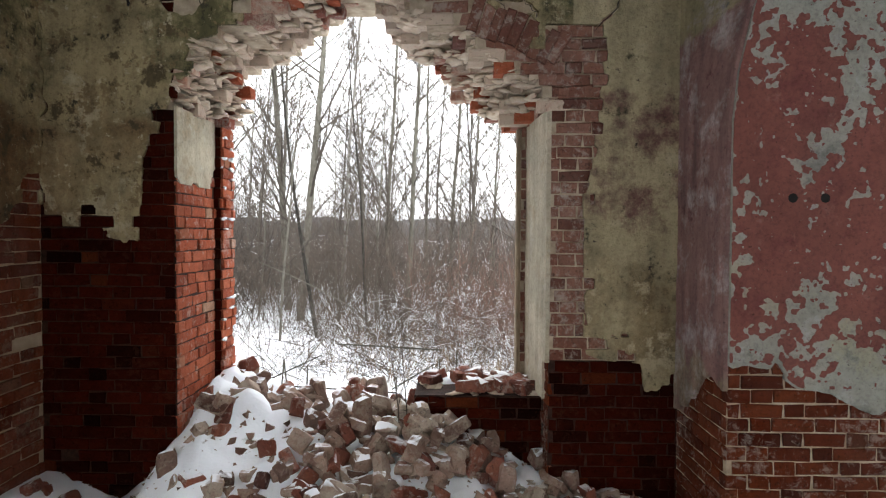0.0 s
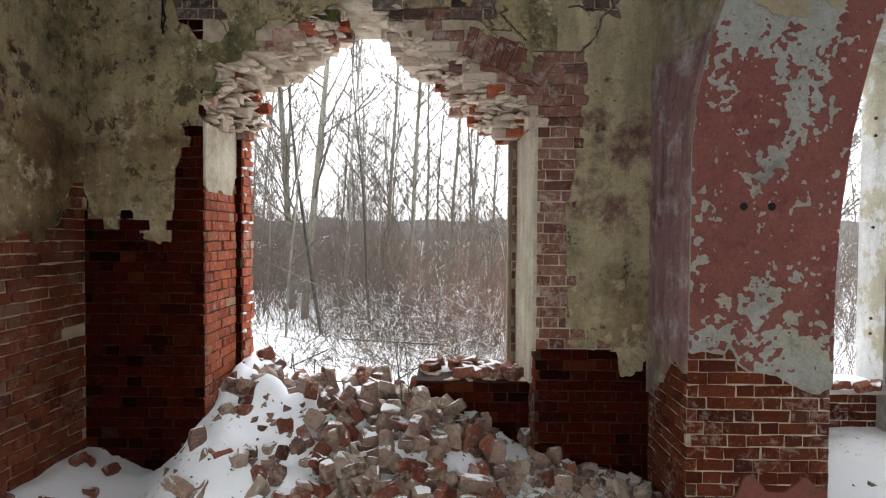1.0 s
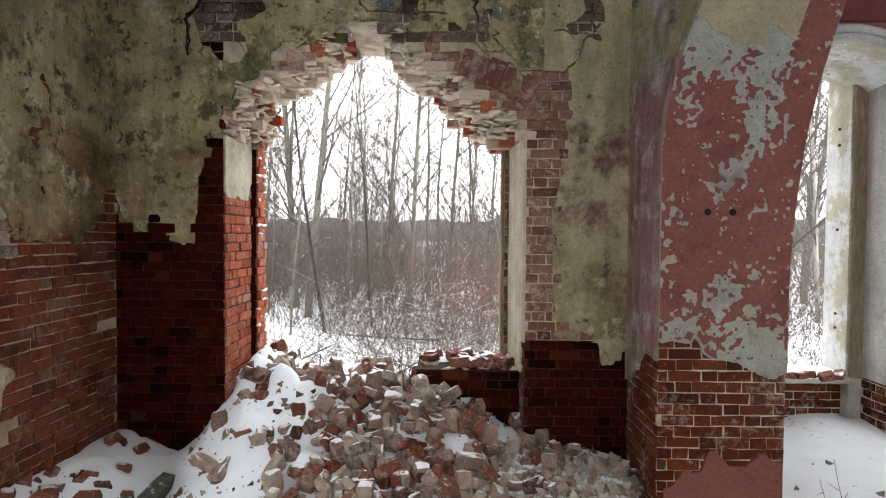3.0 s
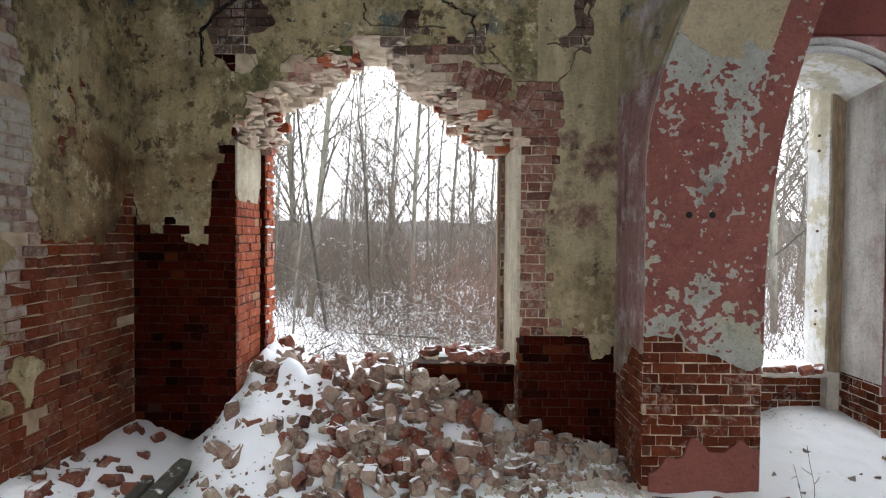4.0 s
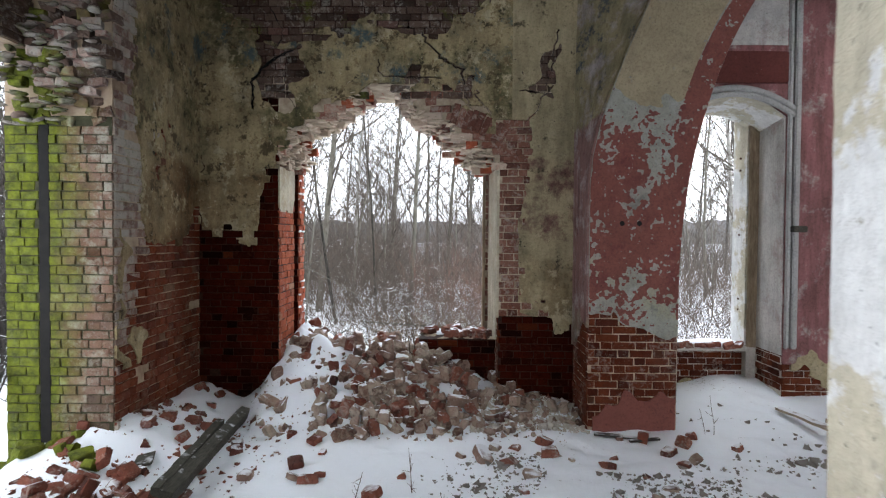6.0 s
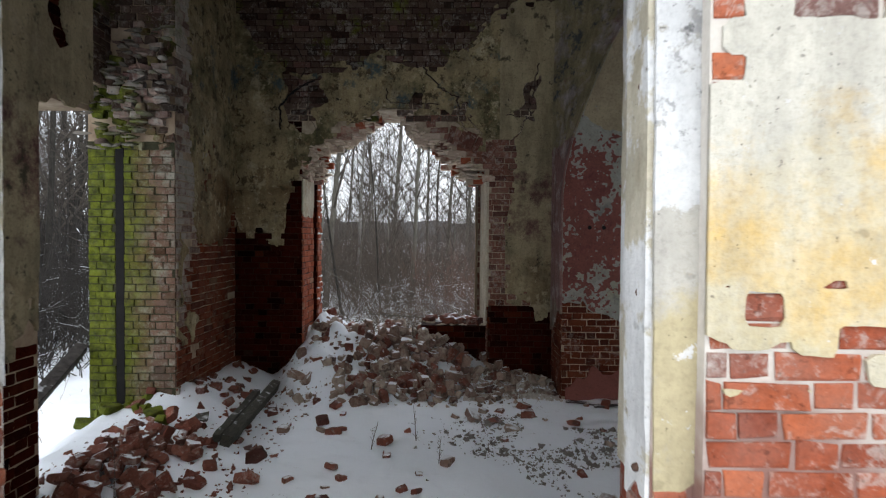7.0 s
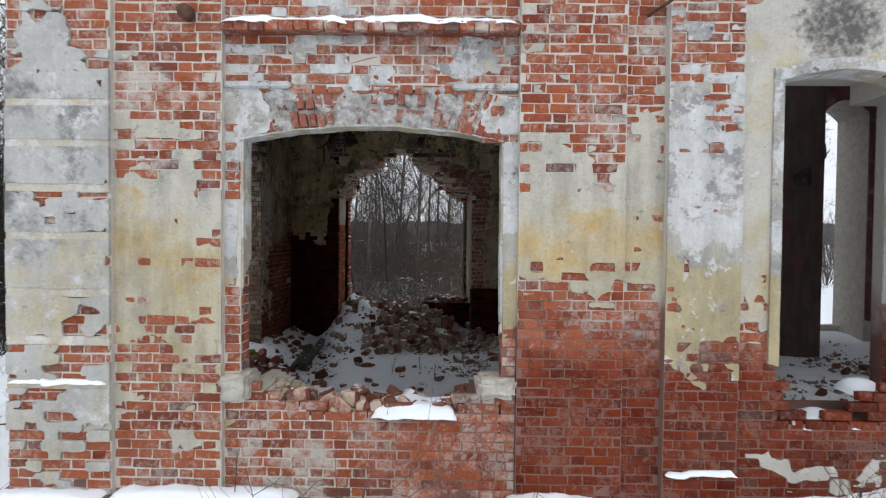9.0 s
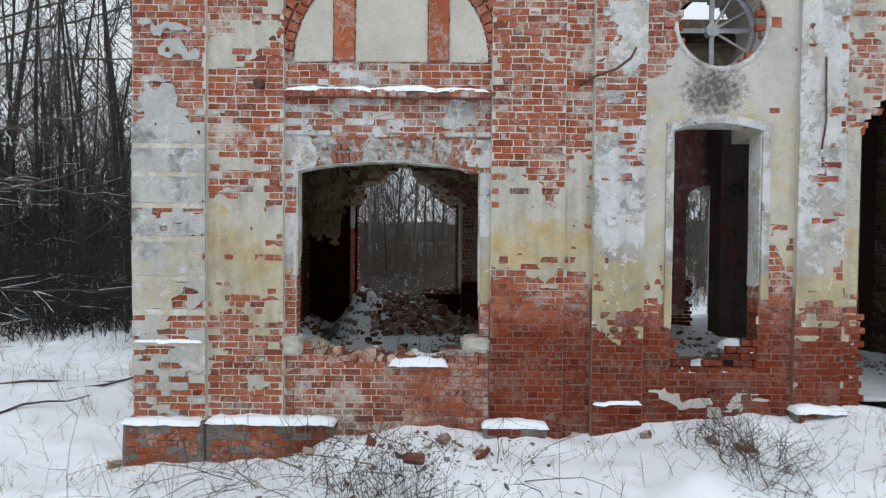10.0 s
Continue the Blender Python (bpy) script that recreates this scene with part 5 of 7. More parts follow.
# side wall with its opening
wall_west = empty("wall_west", label="brick side wall with a wide broken opening", kind="structure", category="wall")
core = Solid()
core.box(-4.02, WEST - 0.006, 2.366, NORTH + 0.02, -1.4, 6.2)
core.box(-3.55, WEST - 0.006, -1.8, 0.12, -1.4, 6.2).box(-3.55, WEST - 0.02, 0.12, 0.8, 2.72, 6.2).box(-4.2, -3.75, 0.8, 2.37, 3.3, 6.2)
core.make("masonry", MORTAR_SIDE, wall_west)
Solid().box(-4.02, -3.008, 2.362, 2.3655, -1.4, 2.7).make("jamb_joints", MORTAR_MOSS, wall_west)
west = Face(WEST, 0, 1, 0)


def west_cover(u, z):
    low = np.interp(u, [2.5, 2.85, 2.95, 3.6, 3.85, 4.05, 4.2], [1.75, 1.75, 1.6, 1.56, 1.7, 2.02, 2.05])
    edge = np.interp(z, [1.5, 1.85, 2.45, 2.8, 3.4, 4.2], [2.9, 2.86, 2.87, 2.78, 2.69, 2.72])
    f = np.minimum((z - low) * 2.5, (u - edge) * 4)
    f = f + ragged(u, z, 61, 0.2, 0.16, 0.26)
    for cu, cz, r in ((3.25, 2.3, 0.05), (3.3, 2.55, 0.06), (3.15, 2.9, 0.04), (3.2, 1.9, 0.04), (3.5, 2.6, 0.04), (3.45, 3.2, 0.03), (3.1, 2.5, 0.05)):
        f = np.minimum(f, -blob(u, z, cu, cz, r, r * 1.6) * 0.8)
    for cu, cz, ru, rz in ((2.45, 0.45, 0.07, 0.5), (2.8, 0.42, 0.09, 0.2), (2.5, 1.25, 0.07, 0.3)):          # scraps of plaster lower down
        f = np.maximum(f, blob(u, z, cu, cz, ru, rz) * 1.2)
    return f


render_coat(west, 2.37, 4.19, 0.3, 5.2, west_cover, IN_BEIGE, wall_west, res=0.02, seed=13, label="stained ochre plaster, flaked in spots")
pale_band = lambda u, z: (u + 0.12 * vnoise(u * 3, z * 3, 8) < np.interp(z, [-1, 0.2, 1.1, 1.6, 5], [2.3, 2.45, 2.6, 2.95, 3.1]))
lost = lambda u, z: ((np.abs(u - 2.84) > 0.08) | (np.abs(z - 0.19) > 0.07)) & ((np.abs(u - 2.63) > 0.07) | (np.abs(z - 1.53) > 0.07))
lay(west, 2.37, 4.19, -0.9, 5.4, lambda u, z: west_cover(u, z) < 0.3, BRICK_SIDE, wall_west, (2.3, 3.6, 0, 1.8), seed=41, missing=0.015, lost=lambda u, z: lost(u, z) & ~pale_band(u, z), rough=2.2)
lay(west, 2.37, 3.2, -0.9, 5.4, lambda u, z: (west_cover(u, z) < 0.3) & pale_band(u, z), BRICK_PALE, wall_west, (2.3, 3.0, 0.6, 4.0), seed=47, missing=0.02, lost=lost, rough=3)
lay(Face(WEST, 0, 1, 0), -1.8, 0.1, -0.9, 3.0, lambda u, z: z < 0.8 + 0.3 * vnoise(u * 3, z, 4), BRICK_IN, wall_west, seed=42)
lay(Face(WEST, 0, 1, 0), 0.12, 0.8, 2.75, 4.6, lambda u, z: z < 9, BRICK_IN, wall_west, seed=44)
lay(Face(0, 2.355, 0, -1), -3.75, WEST, 46 * COURSE, 5.6, lambda u, z: z < 9, BRICK_UPPER, wall_west, seed=45, rough=2)
lay(Face(-3.74, 0, 1, 0), 0.8, 2.35, 3.35, 5.6, lambda u, z: z < 9, BRICK_UPPER, wall_west, seed=46, rough=2)
render_coat(Face(WEST, 0, 1, 0), -1.8, 0.8, 0.6, 5.0, lambda u, z: np.where((u > 0.1) & (z < 2.74 + 0.08 * vnoise(u * 6, 0, 3)), -1.0, np.minimum(z - 0.9 + ragged(u, z, 66), -blob(u, z, 0.35, 3.35, 0.13, 0.16) * 2)), IN_RIGHT, wall_west, res=0.035, seed=16, label="dull plaster above the opening")
jamb = Face(0, 2.36, 0, -1)
lay(jamb, -4.02, -3.70, -0.9, 2.62, lambda u, z: z < 9, BRICK_GREEN, wall_west, (-4.1, -3.6, 0, 2.6), seed=48, rough=2.2)
lay(jamb, -3.60, WEST, -0.9, 2.62, lambda u, z: z < 9, BRICK_MOSS, wall_west, (-3.7, -3.0, 0, 2.6), seed=43, rough=2.2)
# flush black strip in place of the slot's shaded depth
part("timber_stop", bevelled(-3.70, -3.60, 2.355, 2.38, -0.5, 2.62, 0.004, 4), SHADE_CABLE_BLACK, wall_west, "black strip for the shaded slot of the lost window frame")
rng = np.random.RandomState(19)
verts, faces, count = [], [], 0
for row in range(30, 47):                                  # torn masonry over the jamb
    zc = (row + 0.5) * COURSE
    for x in np.arange(-4.0, -3.0, 0.145) + 0.07 * (row % 2):
        if x > -3.04 or x < -4.0 + 0.42 * max(zc - 3.0, 0) + 0.12 * rng.rand() or rng.rand() < 0.12:
            continue
        v, f = brick_shape(rng.uniform(0.1, 0.17), 0.077, 0.2, int(rng.randint(10 ** 6)), 0.016, 0.014)
        turn = Matrix.Rotation(rng.normal(0, 0.1), 3, "Y") @ Matrix.Rotation(rng.normal(0, 0.2), 3, "Z")
        v = v @ np.array(turn).T + (x, 2.31 + 0.1 * rng.rand() - 0.1 * math.sin(2.2 * (zc - 2.6)), zc)
        mesh_object("brick", v, f.tolist(), BRICK_GREEN if x < -3.7 and rng.rand() < 0.6 else BRICK_MOSS if zc < 2.8 or rng.rand() < 0.25 else BRICK_PALE if rng.rand() < 0.7 else BRICK_UPPER, wall_west)
lumps("mortar_lumps", 80, lambda r: (lambda z: (r.uniform(-4.0 + 0.42 * max(z - 3.0, 0), -3.04), 2.31 + 0.03 * r.normal() - 0.1 * math.sin(2.2 * (z - 2.6)), z))(r.uniform(2.62, 4.0)), (0.085, 0.06, 0.02), PALE_CRUST, 23, wall_west, "crumbling pale mortar with moss")


# pier and the big arch that springs from it
wall_arch = empty("wall_arch", label="pink-painted pier and arch with flaking plaster", kind="structure", category="wall")


def arch_edge(z):
    """Right-hand edge of the pier, which leans over into the arch."""
    return np.where(np.asarray(z) < 1.0, 2.68, 4.9 - 2.22 * np.sqrt(np.clip(1 - ((np.asarray(z) - 1.0) / 4.2) ** 2, 0, 1)))


def pier_edge(z):
    """Left-hand edge of the pier's face, which follows the curve of the arch higher up."""
    return levels(z, (-2, 1.69), (2.2, 1.69), (2.5, 1.72), (2.9, 1.81), (3.3, 1.95), (3.65, 2.08), (4.2, 2.32), (5.2, 2.9))


core = Solid()
far_pier = Solid()
steps = [-1.4] + [float(z) for z in np.arange(1.0, 5.21, 0.1)]
ring = []
for z in steps:
    ring += [(float(pier_edge(z)) + 0.008, 3.446, z), (float(arch_edge(z)), 3.446, z), (float(arch_edge(z)), NORTH + 0.02, z), (1.698, NORTH + 0.02, z)]
core.add(ring, [(4 * i + k, 4 * i + (k + 1) % 4, 4 * i + 4 + (k + 1) % 4, 4 * i + 4 + k) for i in range(len(steps) - 1) for k in range(4)] + [(0, 3, 2, 1)])
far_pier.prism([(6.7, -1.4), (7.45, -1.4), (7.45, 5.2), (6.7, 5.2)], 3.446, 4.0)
core.prism([(1.696, 5.2), (8.1, 5.2), (8.1, 6.2), (1.696, 6.2)], 3.446, NORTH + 0.02)
core.make("masonry", MORTAR_TAN, wall_arch)
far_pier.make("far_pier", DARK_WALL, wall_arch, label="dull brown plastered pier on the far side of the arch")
pier = Face(0, 3.44, 0, -1)


def pier_cover(u, z):
    low = np.interp(u, [1.69, 1.98, 2.1, 2.3, 2.5, 2.58, 2.64, 2.7], [0.73, 0.73, 0.62, 0.55, 0.46, 0.44, 0.5, 0.56])
    f = (z - low) * 3.0 + ragged(u, z, 71, 0.08, 0.08, 0.12)
    inside = np.minimum(arch_edge(z) - u, u - pier_edge(z)) * 20
    return np.minimum(f, np.minimum(inside, 1.5))


# where the pink paint has flaked off the pier: u, z, ru, rz, strength
FLAKED = ((2.42, 2.62, 0.2, 0.28, 1.5), (2.5, 2.35, 0.17, 0.25, 1.3), (2.3, 2.12, 0.16, 0.22, 1.1), (2.18, 2.0, 0.14, 0.16, 0.9), (2.28, 2.9, 0.3, 0.14, 1.2), (2.55, 2.98, 0.14, 0.22, 1.1), (2.0, 2.92, 0.2, 0.16, 1.6), (1.85, 2.7, 0.16, 0.12, 1.3), (2.1, 3.05, 0.3, 0.1, 1.3),
          (2.62, 3.2, 0.07, 0.16, 0.9), (2.7, 2.82, 0.08, 0.12, 0.9), (2.4, 1.82, 0.07, 0.09, 1.0), (2.48, 1.74, 0.12, 0.03, 1.0), (2.22, 1.76, 0.14, 0.09, 0.9), (2.04, 1.9, 0.06, 0.12, 0.8), (1.85, 2.0, 0.13, 0.08, 0.6), (1.76, 1.72, 0.08, 0.09, 0.9), (1.95, 1.67, 0.2, 0.06, 0.7), (1.98, 1.45, 0.16, 0.1, 0.7),
          (2.22, 1.22, 0.2, 0.16, 1.2), (2.02, 1.1, 0.14, 0.12, 0.9), (2.45, 1.2, 0.08, 0.1, 0.8), (1.74, 1.3, 0.1, 0.22, 0.9), (1.82, 0.85, 0.25, 0.13, 2.0), (2.15, 0.98, 0.12, 0.22, 1.4), (2.3, 0.72, 0.2, 0.22, 1.6), (2.5, 0.8, 0.18, 0.22, 1.5), (2.6, 0.6, 0.14, 0.25, 1.5), (2.62, 1.02, 0.05, 0.16, 1.0), (1.9, 2.45, 0.1, 0.06, 0.7), (2.05, 2.28, 0.08, 0.07, 0.6))


def pink_cover(u, z):
    wu, wz = u + 0.06 * fbm(u * 11, z * 11, 12), z + 0.06 * fbm(u * 11, z * 11, 14)
    f = 0.7 + 0.36 * fbm(u * 8, z * 8, 33, 3) + 0.8 * fbm(u * 27, z * 27, 35, 3)
    for cu, cz, ru, rz, amount in FLAKED:
        f = f - 0.62 * amount * np.clip(1.35 - np.hypot((wu - cu) / ru, (wz - cz) / rz), 0, 1)
    rim = arch_edge(z) - u                                  # a strip of paint runs up along the arch
    f = np.where((z > 2.95) & (rim > 0.3 - 0.04 * (z - 3)), f - 2.5 * np.clip((wz - 2.95) * 4, 0, 1), f)
    return np.minimum(np.minimum(f, pier_cover(u, z) * 3 - 0.15), (z - 0.62) * 4)


def beige_cover(u, z):
    f = (z - np.interp(u, [1.7, 2.0, 2.2, 2.45, 2.65, 2.8, 3.0], [3.3, 3.22, 3.08, 3.1, 3.12, 3.25, 3.6])) * 5 + 0.3 * fbm(u * 6, z * 6, 52)
    return np.minimum(np.minimum(f, pier_cover(u, z) * 3 - 0.2), (arch_edge(z) - u - 0.28) * 8)


def pier_low(u, z):
    top = np.interp(u, [1.69, 1.82, 1.9, 2.04, 2.1, 2.25, 2.35, 2.5, 2.68], [-0.42, -0.4, -0.27, -0.25, -0.1, -0.24, -0.24, -0.15, -0.17])
    return (top - z) * 4 + 0.12 * fbm(u * 6, z * 6, 4)


render_coat(pier, 1.69, 4.9, 0.3, 5.2, pier_cover, IN_GREY, wall_arch, res=0.025, seed=17, thick=0.022, label="weathered grey plaster of the pier")
render_coat(pier, 1.69, 4.9, 0.6, 5.2, pink_cover, IN_PINK, wall_arch, name="paint", res=0.009, seed=17, thick=0.0255, label="flaking dusty pink paint")
render_coat(pier, 1.69, 3.6, 2.9, 5.2, beige_cover, IN_SAND, wall_arch, name="top_coat", res=0.02, seed=17, thick=0.0285, label="smooth sand-coloured top coat")
render_coat(pier, 1.75, 2.66, -0.75, 0.0, pier_low, IN_PINK_LOW, wall_arch, res=0.02, seed=18, label="remnant of dull pink plaster")
lay(pier, 1.694, 2.676, -0.9, 0.9, lambda u, z: (pier_cover(u, z) < 0.3) & (pier_low(u, z) < 0.2), BRICK_PIER, wall_arch, (1.6, 2.7, -0.5, 0.9), seed=51, proud=0.006)
side = Face(1.69, 0, -1, 0)
side_cover = lambda u, z: (z - np.interp(u, [-4.2, -4.0, -3.8, -3.6, -3.44], [0.3, 0.35, 0.55, 0.68, 0.62])) * 3 + ragged(u, z, 81, 0.12, 0.1, 0.15)
side_coat = render_coat(side, -4.19, -3.44, 0.1, 5.2, side_cover, IN_SIDE, wall_arch, res=0.025, seed=19, label="rose paint streaked with lime")
for v in side_coat.data.vertices:                          # swings over with the arch
    v.co.x += (float(pier_edge(v.co.z)) - 1.69) * (NORTH - v.co.y) / (NORTH - 3.44)
lay(side, -4.19, -3.445, -0.9, 1.0, lambda u, z: side_cover(u, z) < 0.3, BRICK_PIER, wall_arch, seed=52)
for x in (2.045, 2.235):                                   # two anchor holes in the pier: black discs stand for their shaded depth
    v, f = tube([(x, 3.41, 1.755), (x, 3.43, 1.755)], [0.028, 0.028], 10)
    mesh_object("anchor_hole", v, f, SHADE_CABLE_BLACK, wall_arch, label="black disc for the shade in an anchor hole")

# right-hand part of the north wall, with its windows
wall_north_east = empty("wall_north_east", label="rose-painted wall with deep arched window niches", kind="structure", category="wall")
INNER = 4.4
core = Solid()
holes = ((3.05, 4.38, 0.14, 3.14), (6.3, 7.3, -0.75, 2.75), (8.0, 8.95, -0.15, 4.3))
x = 2.68
for a, b, z0, z1 in holes:
    core.box(x, a, INNER + 0.01, 5.4, -1.4, 6.2).box(a, b, INNER + 0.01, 5.4, z1 + 0.3, 6.2).box(a, b, 5.16, 5.4, -1.4, z0 - 0.06)
    for k in range(40):                                    # segmental heads
        p, q = a + (b - a) * k / 40, a + (b - a) * (k + 1) / 40
        rise = 0.28 * (1 - (((p + q) / 2 - (a + b) / 2) / ((b - a) / 2)) ** 2)
        core.box(p, q, INNER + 0.01, 5.4, z1 + rise, z1 + 0.3)
    x = b
core.box(x, 12, INNER + 0.01, 5.4, -1.4, 6.2).box(4.25, 4.39, 5.03, 5.4, -1.4, 3.4).box(3.05, 3.3, 5.02, 5.4, -1.4, 3.4)
core.make("masonry", MORTAR, wall_north_east)
inner = Face(0, INNER, 0, -1)
hole_gap = lambda u, z: np.min([np.maximum(np.abs(u - (a + b) / 2) - (b - a) / 2, z - z1 - 0.28 * (1 - ((u - (a + b) / 2) / ((b - a) / 2)) ** 2)) for a, b, z0, z1 in holes], axis=0)
in_hole = lambda u, z: np.any([(u > a) & (u < b) & (z < z1 + 0.28 * (1 - ((u - (a + b) / 2) / ((b - a) / 2)) ** 2)) for a, b, z0, z1 in holes], axis=0)
ne_cover = lambda u, z: np.minimum(hole_gap(u, z) * 12, (z - np.interp(u, [2.7, 4.3, 4.5, 4.8, 5.2, 6, 12], [0.1, 0.0, 0.05, 0.25, -0.2, 0.1, 0.2])) * 2 + ragged(u, z, 91))
render_coat(inner, 2.68, 9.6, -0.7, 5.6, ne_cover, IN_ROSE, wall_north_east, res=0.03, seed=22, label="streaked rose paint on plaster")
skirt = lambda u, z: np.minimum(hole_gap(u, z) * 12, np.minimum((0.5 - z) * 3, (z + 0.32) * 3)) - 1.6 * np.clip(blob(u, z, 4.62, -0.15, 0.3, 0.35), 0, 1) - 0.9 * np.clip(blob(u, z, 5.25, -0.05, 0.2, 0.3), 0, 1) - 0.15 + ragged(u, z, 93, 0.3, 0.15, 0.3)
render_coat(inner, 4.5, 8.0, -0.6, 0.6, skirt, IN_RIGHT, wall_north_east, res=0.025, seed=25, thick=0.014, label="dirty beige undercoat along the foot of the wall")
lay(inner, 4.385, 8.0, -0.9, 0.8, lambda u, z: (ne_cover(u, z) < 0.3) & ~in_hole(u, z), BRICK_PIER, wall_north_east, seed=55)
reveal(4.38, INNER, 5.02, -0.3, 3.16, -1, REVEAL_PINK, BRICK_PIER, lambda u, z: z < 0.12, 321, wall_north_east)
render_coat(Face(4.24, 0, -1.0, 0), -5.4, -5.02, 0.1, 3.35, lambda u, z: 0.6 + 0.4 * ragged(u, z, 322), REVEAL, wall_north_east, res=0.025, seed=24, label="bright limewashed outer jamb")
part("window_stop", bevelled(4.235, 4.378, 4.985, 5.02, 0.1, 3.35, 0.008, 3, 0.008), STOP_WOOD, wall_north_east, "brown remains of the window frame")
soffit = Solid()
for k in range(14):
    p, q = 3.05 + 1.33 * k / 14, 3.05 + 1.33 * (k + 1) / 14
    zp, zq = (3.12 + 0.28 * (1 - ((v - 3.715) / 0.665) ** 2) for v in (p, q))
    soffit.add([(p, INNER - 0.01, zp), (q, INNER - 0.01, zq), (q, 5.1, zq - 0.1), (p, 5.1, zp - 0.1)], ((0, 3, 2, 1),))
soffit.make("soffit", REVEAL, wall_north_east, label="pale plastered arch soffit")
lay(Face(0, 5.15, 0, -1), 3.05, 4.38, -0.9, 0.1, lambda u, z: vnoise(u * 2, z * 2, 6) < 0.35, BRICK_PIER, wall_north_east, seed=56)
render_coat(Face(0, 5.15, 0, -1), 3.05, 4.38, -0.7, 0.06, lambda u, z: vnoise(u * 2, z * 2, 6) - 0.3, IN_RIGHT, wall_north_east, res=0.03, seed=23)
part("sill_top", bevelled(3.05, 4.3, 5.0, 5.4, 0.03, 0.12, 0.02, 8, 0.03), MORTAR, wall_north_east, "broken sill of the niche window")
# stucco frame round the niche: two fillets, an arched head and an upper panel with an oxblood band
for x, w, d in ((4.385, 0.06, 0.05), (4.455, 0.075, 0.08)):
    part("moulding", bevelled(x, x + w, INNER - d, INNER, 0.2, 5.4, 0.014, x, 0.004), MOULD, wall_north_east, "grey stucco window moulding")
for r, d in ((0.02, 0.05), (0.09, 0.08)):
    pts = [(3.0 + 1.47 * k / 24, INNER - d / 2, 3.14 + r + 0.26 * (1 - ((3.0 + 1.47 * k / 24 - 3.715) / 0.74) ** 2)) for k in range(25)]
    v, f = tube(pts, [0.04] * 25, 8)
    mesh_object("arched_moulding", v, f, MOULD, wall_north_east, smooth=True)
part("band", bevelled(2.7, 4.38, INNER - 0.05, INNER, 3.55, 3.95, 0.01, 6, 0.006), OXBLOOD, wall_north_east, "dark red painted band")
part("upper_panel", bevelled(2.7, 4.38, INNER - 0.03, INNER, 4.02, 5.4, 0.01, 7, 0.006), REVEAL_PINK, wall_north_east, "grey plaster panel over the band")
part("bracket", bevelled(4.44, 4.60, INNER - 0.14, INNER, 1.68, 1.76, 0.01, 6), TIMBER, wall_north_east, "small wooden bracket")

# ends and roof
wall_east = Solid().box(11.9, 12.3, -2.0, 5.4, -1.4, 6.2).box(9.5, 12.3, -2.6, -1.8, -1.4, 6.2).make("wall_east", IN_ROSE, label="plain plastered end wall", kind="structure", category="wall")
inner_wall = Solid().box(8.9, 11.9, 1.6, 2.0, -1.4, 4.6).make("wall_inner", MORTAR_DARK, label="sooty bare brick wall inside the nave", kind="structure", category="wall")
ceiling = Solid().box(-4.2, 5.0, -2.55, 5.4, 6.2, 6.5).box(5.0, 7.0, -2.55, 0.4, 6.2, 6.5).box(5.0, 7.0, 2.8, 5.4, 6.2, 6.5).box(7.0, 12.3, -2.55, 5.4, 6.2, 6.5).make("ceiling", BRICK_UPPER, label="dark brick vault with a hole", kind="structure", category="ceiling")
lay(Face(0, 1.59, 0, -1), 8.9, 10.6, -0.8, 4.5, lambda u, z: z < 9, BRICK_UPPER, inner_wall, seed=95)

# ---- things: rubble ----
def rubble_mesh(name, sx, sy, sz, seed, material, cut=0.0):
    """A loose brick: bevelled, chipped, and broken off at one end if cut."""
    r = np.random.RandomState(seed)
    bm = bmesh.new()
    bmesh.ops.create_cube(bm, size=1)
    bmesh.ops.bevel(bm, geom=bm.edges[:], offset=0.1, segments=1, affect="EDGES")
    bmesh.ops.subdivide_edges(bm, edges=[e for e in bm.edges if e.calc_length() > 0.3], cuts=2, use_grid_fill=True)
    for v in bm.verts:
        round_off = 0.93 + 0.07 * (1.5 - 2.2 * v.co.length_squared)
        v.co = Vector((v.co.x * sx, v.co.y * sy, v.co.z * sz)) * round_off
        v.co += noise.noise_vector(v.co * 24 + Vector((seed * 3.7, 0, 0))) * 0.008 + noise.noise_vector(v.co * 9 + Vector((0, seed * 2.3, 0))) * 0.012 + Vector(r.normal(0, 0.0015, 3))
    if cut:
        at = Vector((sx * (0.5 - cut), 0, 0))
        way = Vector((1, r.normal(0, 0.22), r.normal(0, 0.22))).normalized()
        res = bmesh.ops.bisect_plane(bm, geom=bm.verts[:] + bm.edges[:] + bm.faces[:], plane_co=at, plane_no=way, clear_outer=True)
        edges = [e for e in res["geom_cut"] if isinstance(e, bmesh.types.BMEdge)]
        bmesh.ops.contextual_create(bm, geom=edges)
    me = bpy.data.meshes.new(name)
    bm.to_mesh(me)
    bm.free()
    me.materials.append(material)
    me.polygons.foreach_set("use_smooth", [True] * len(me.polygons))
    me.set_sharp_from_angle(angle=radians(32))
    return me


LOOSE = {kind: [rubble_mesh("loose_brick", 0.25, 0.125, 0.078 + 0.008 * (k % 4), 100 * n + k, m, (0.45, 0.28, 0, 0.5, 0.38, 0.2)[k % 6]) for k in range(12)] for n, (kind, m) in enumerate((("red", BRICK_LOOSE), ("grey", BRICK_GREY), ("pale", BRICK_LIMED), ("mossy", BRICK_GREEN)))}
rng = np.random.RandomState(3)
TAGS = {"red": "broken red brick lying in the snow", "grey": "grey mortar-crusted brick tumbled on the heap", "mossy": "moss-grown brick at the foot of the side opening"}


HEAPED = {}


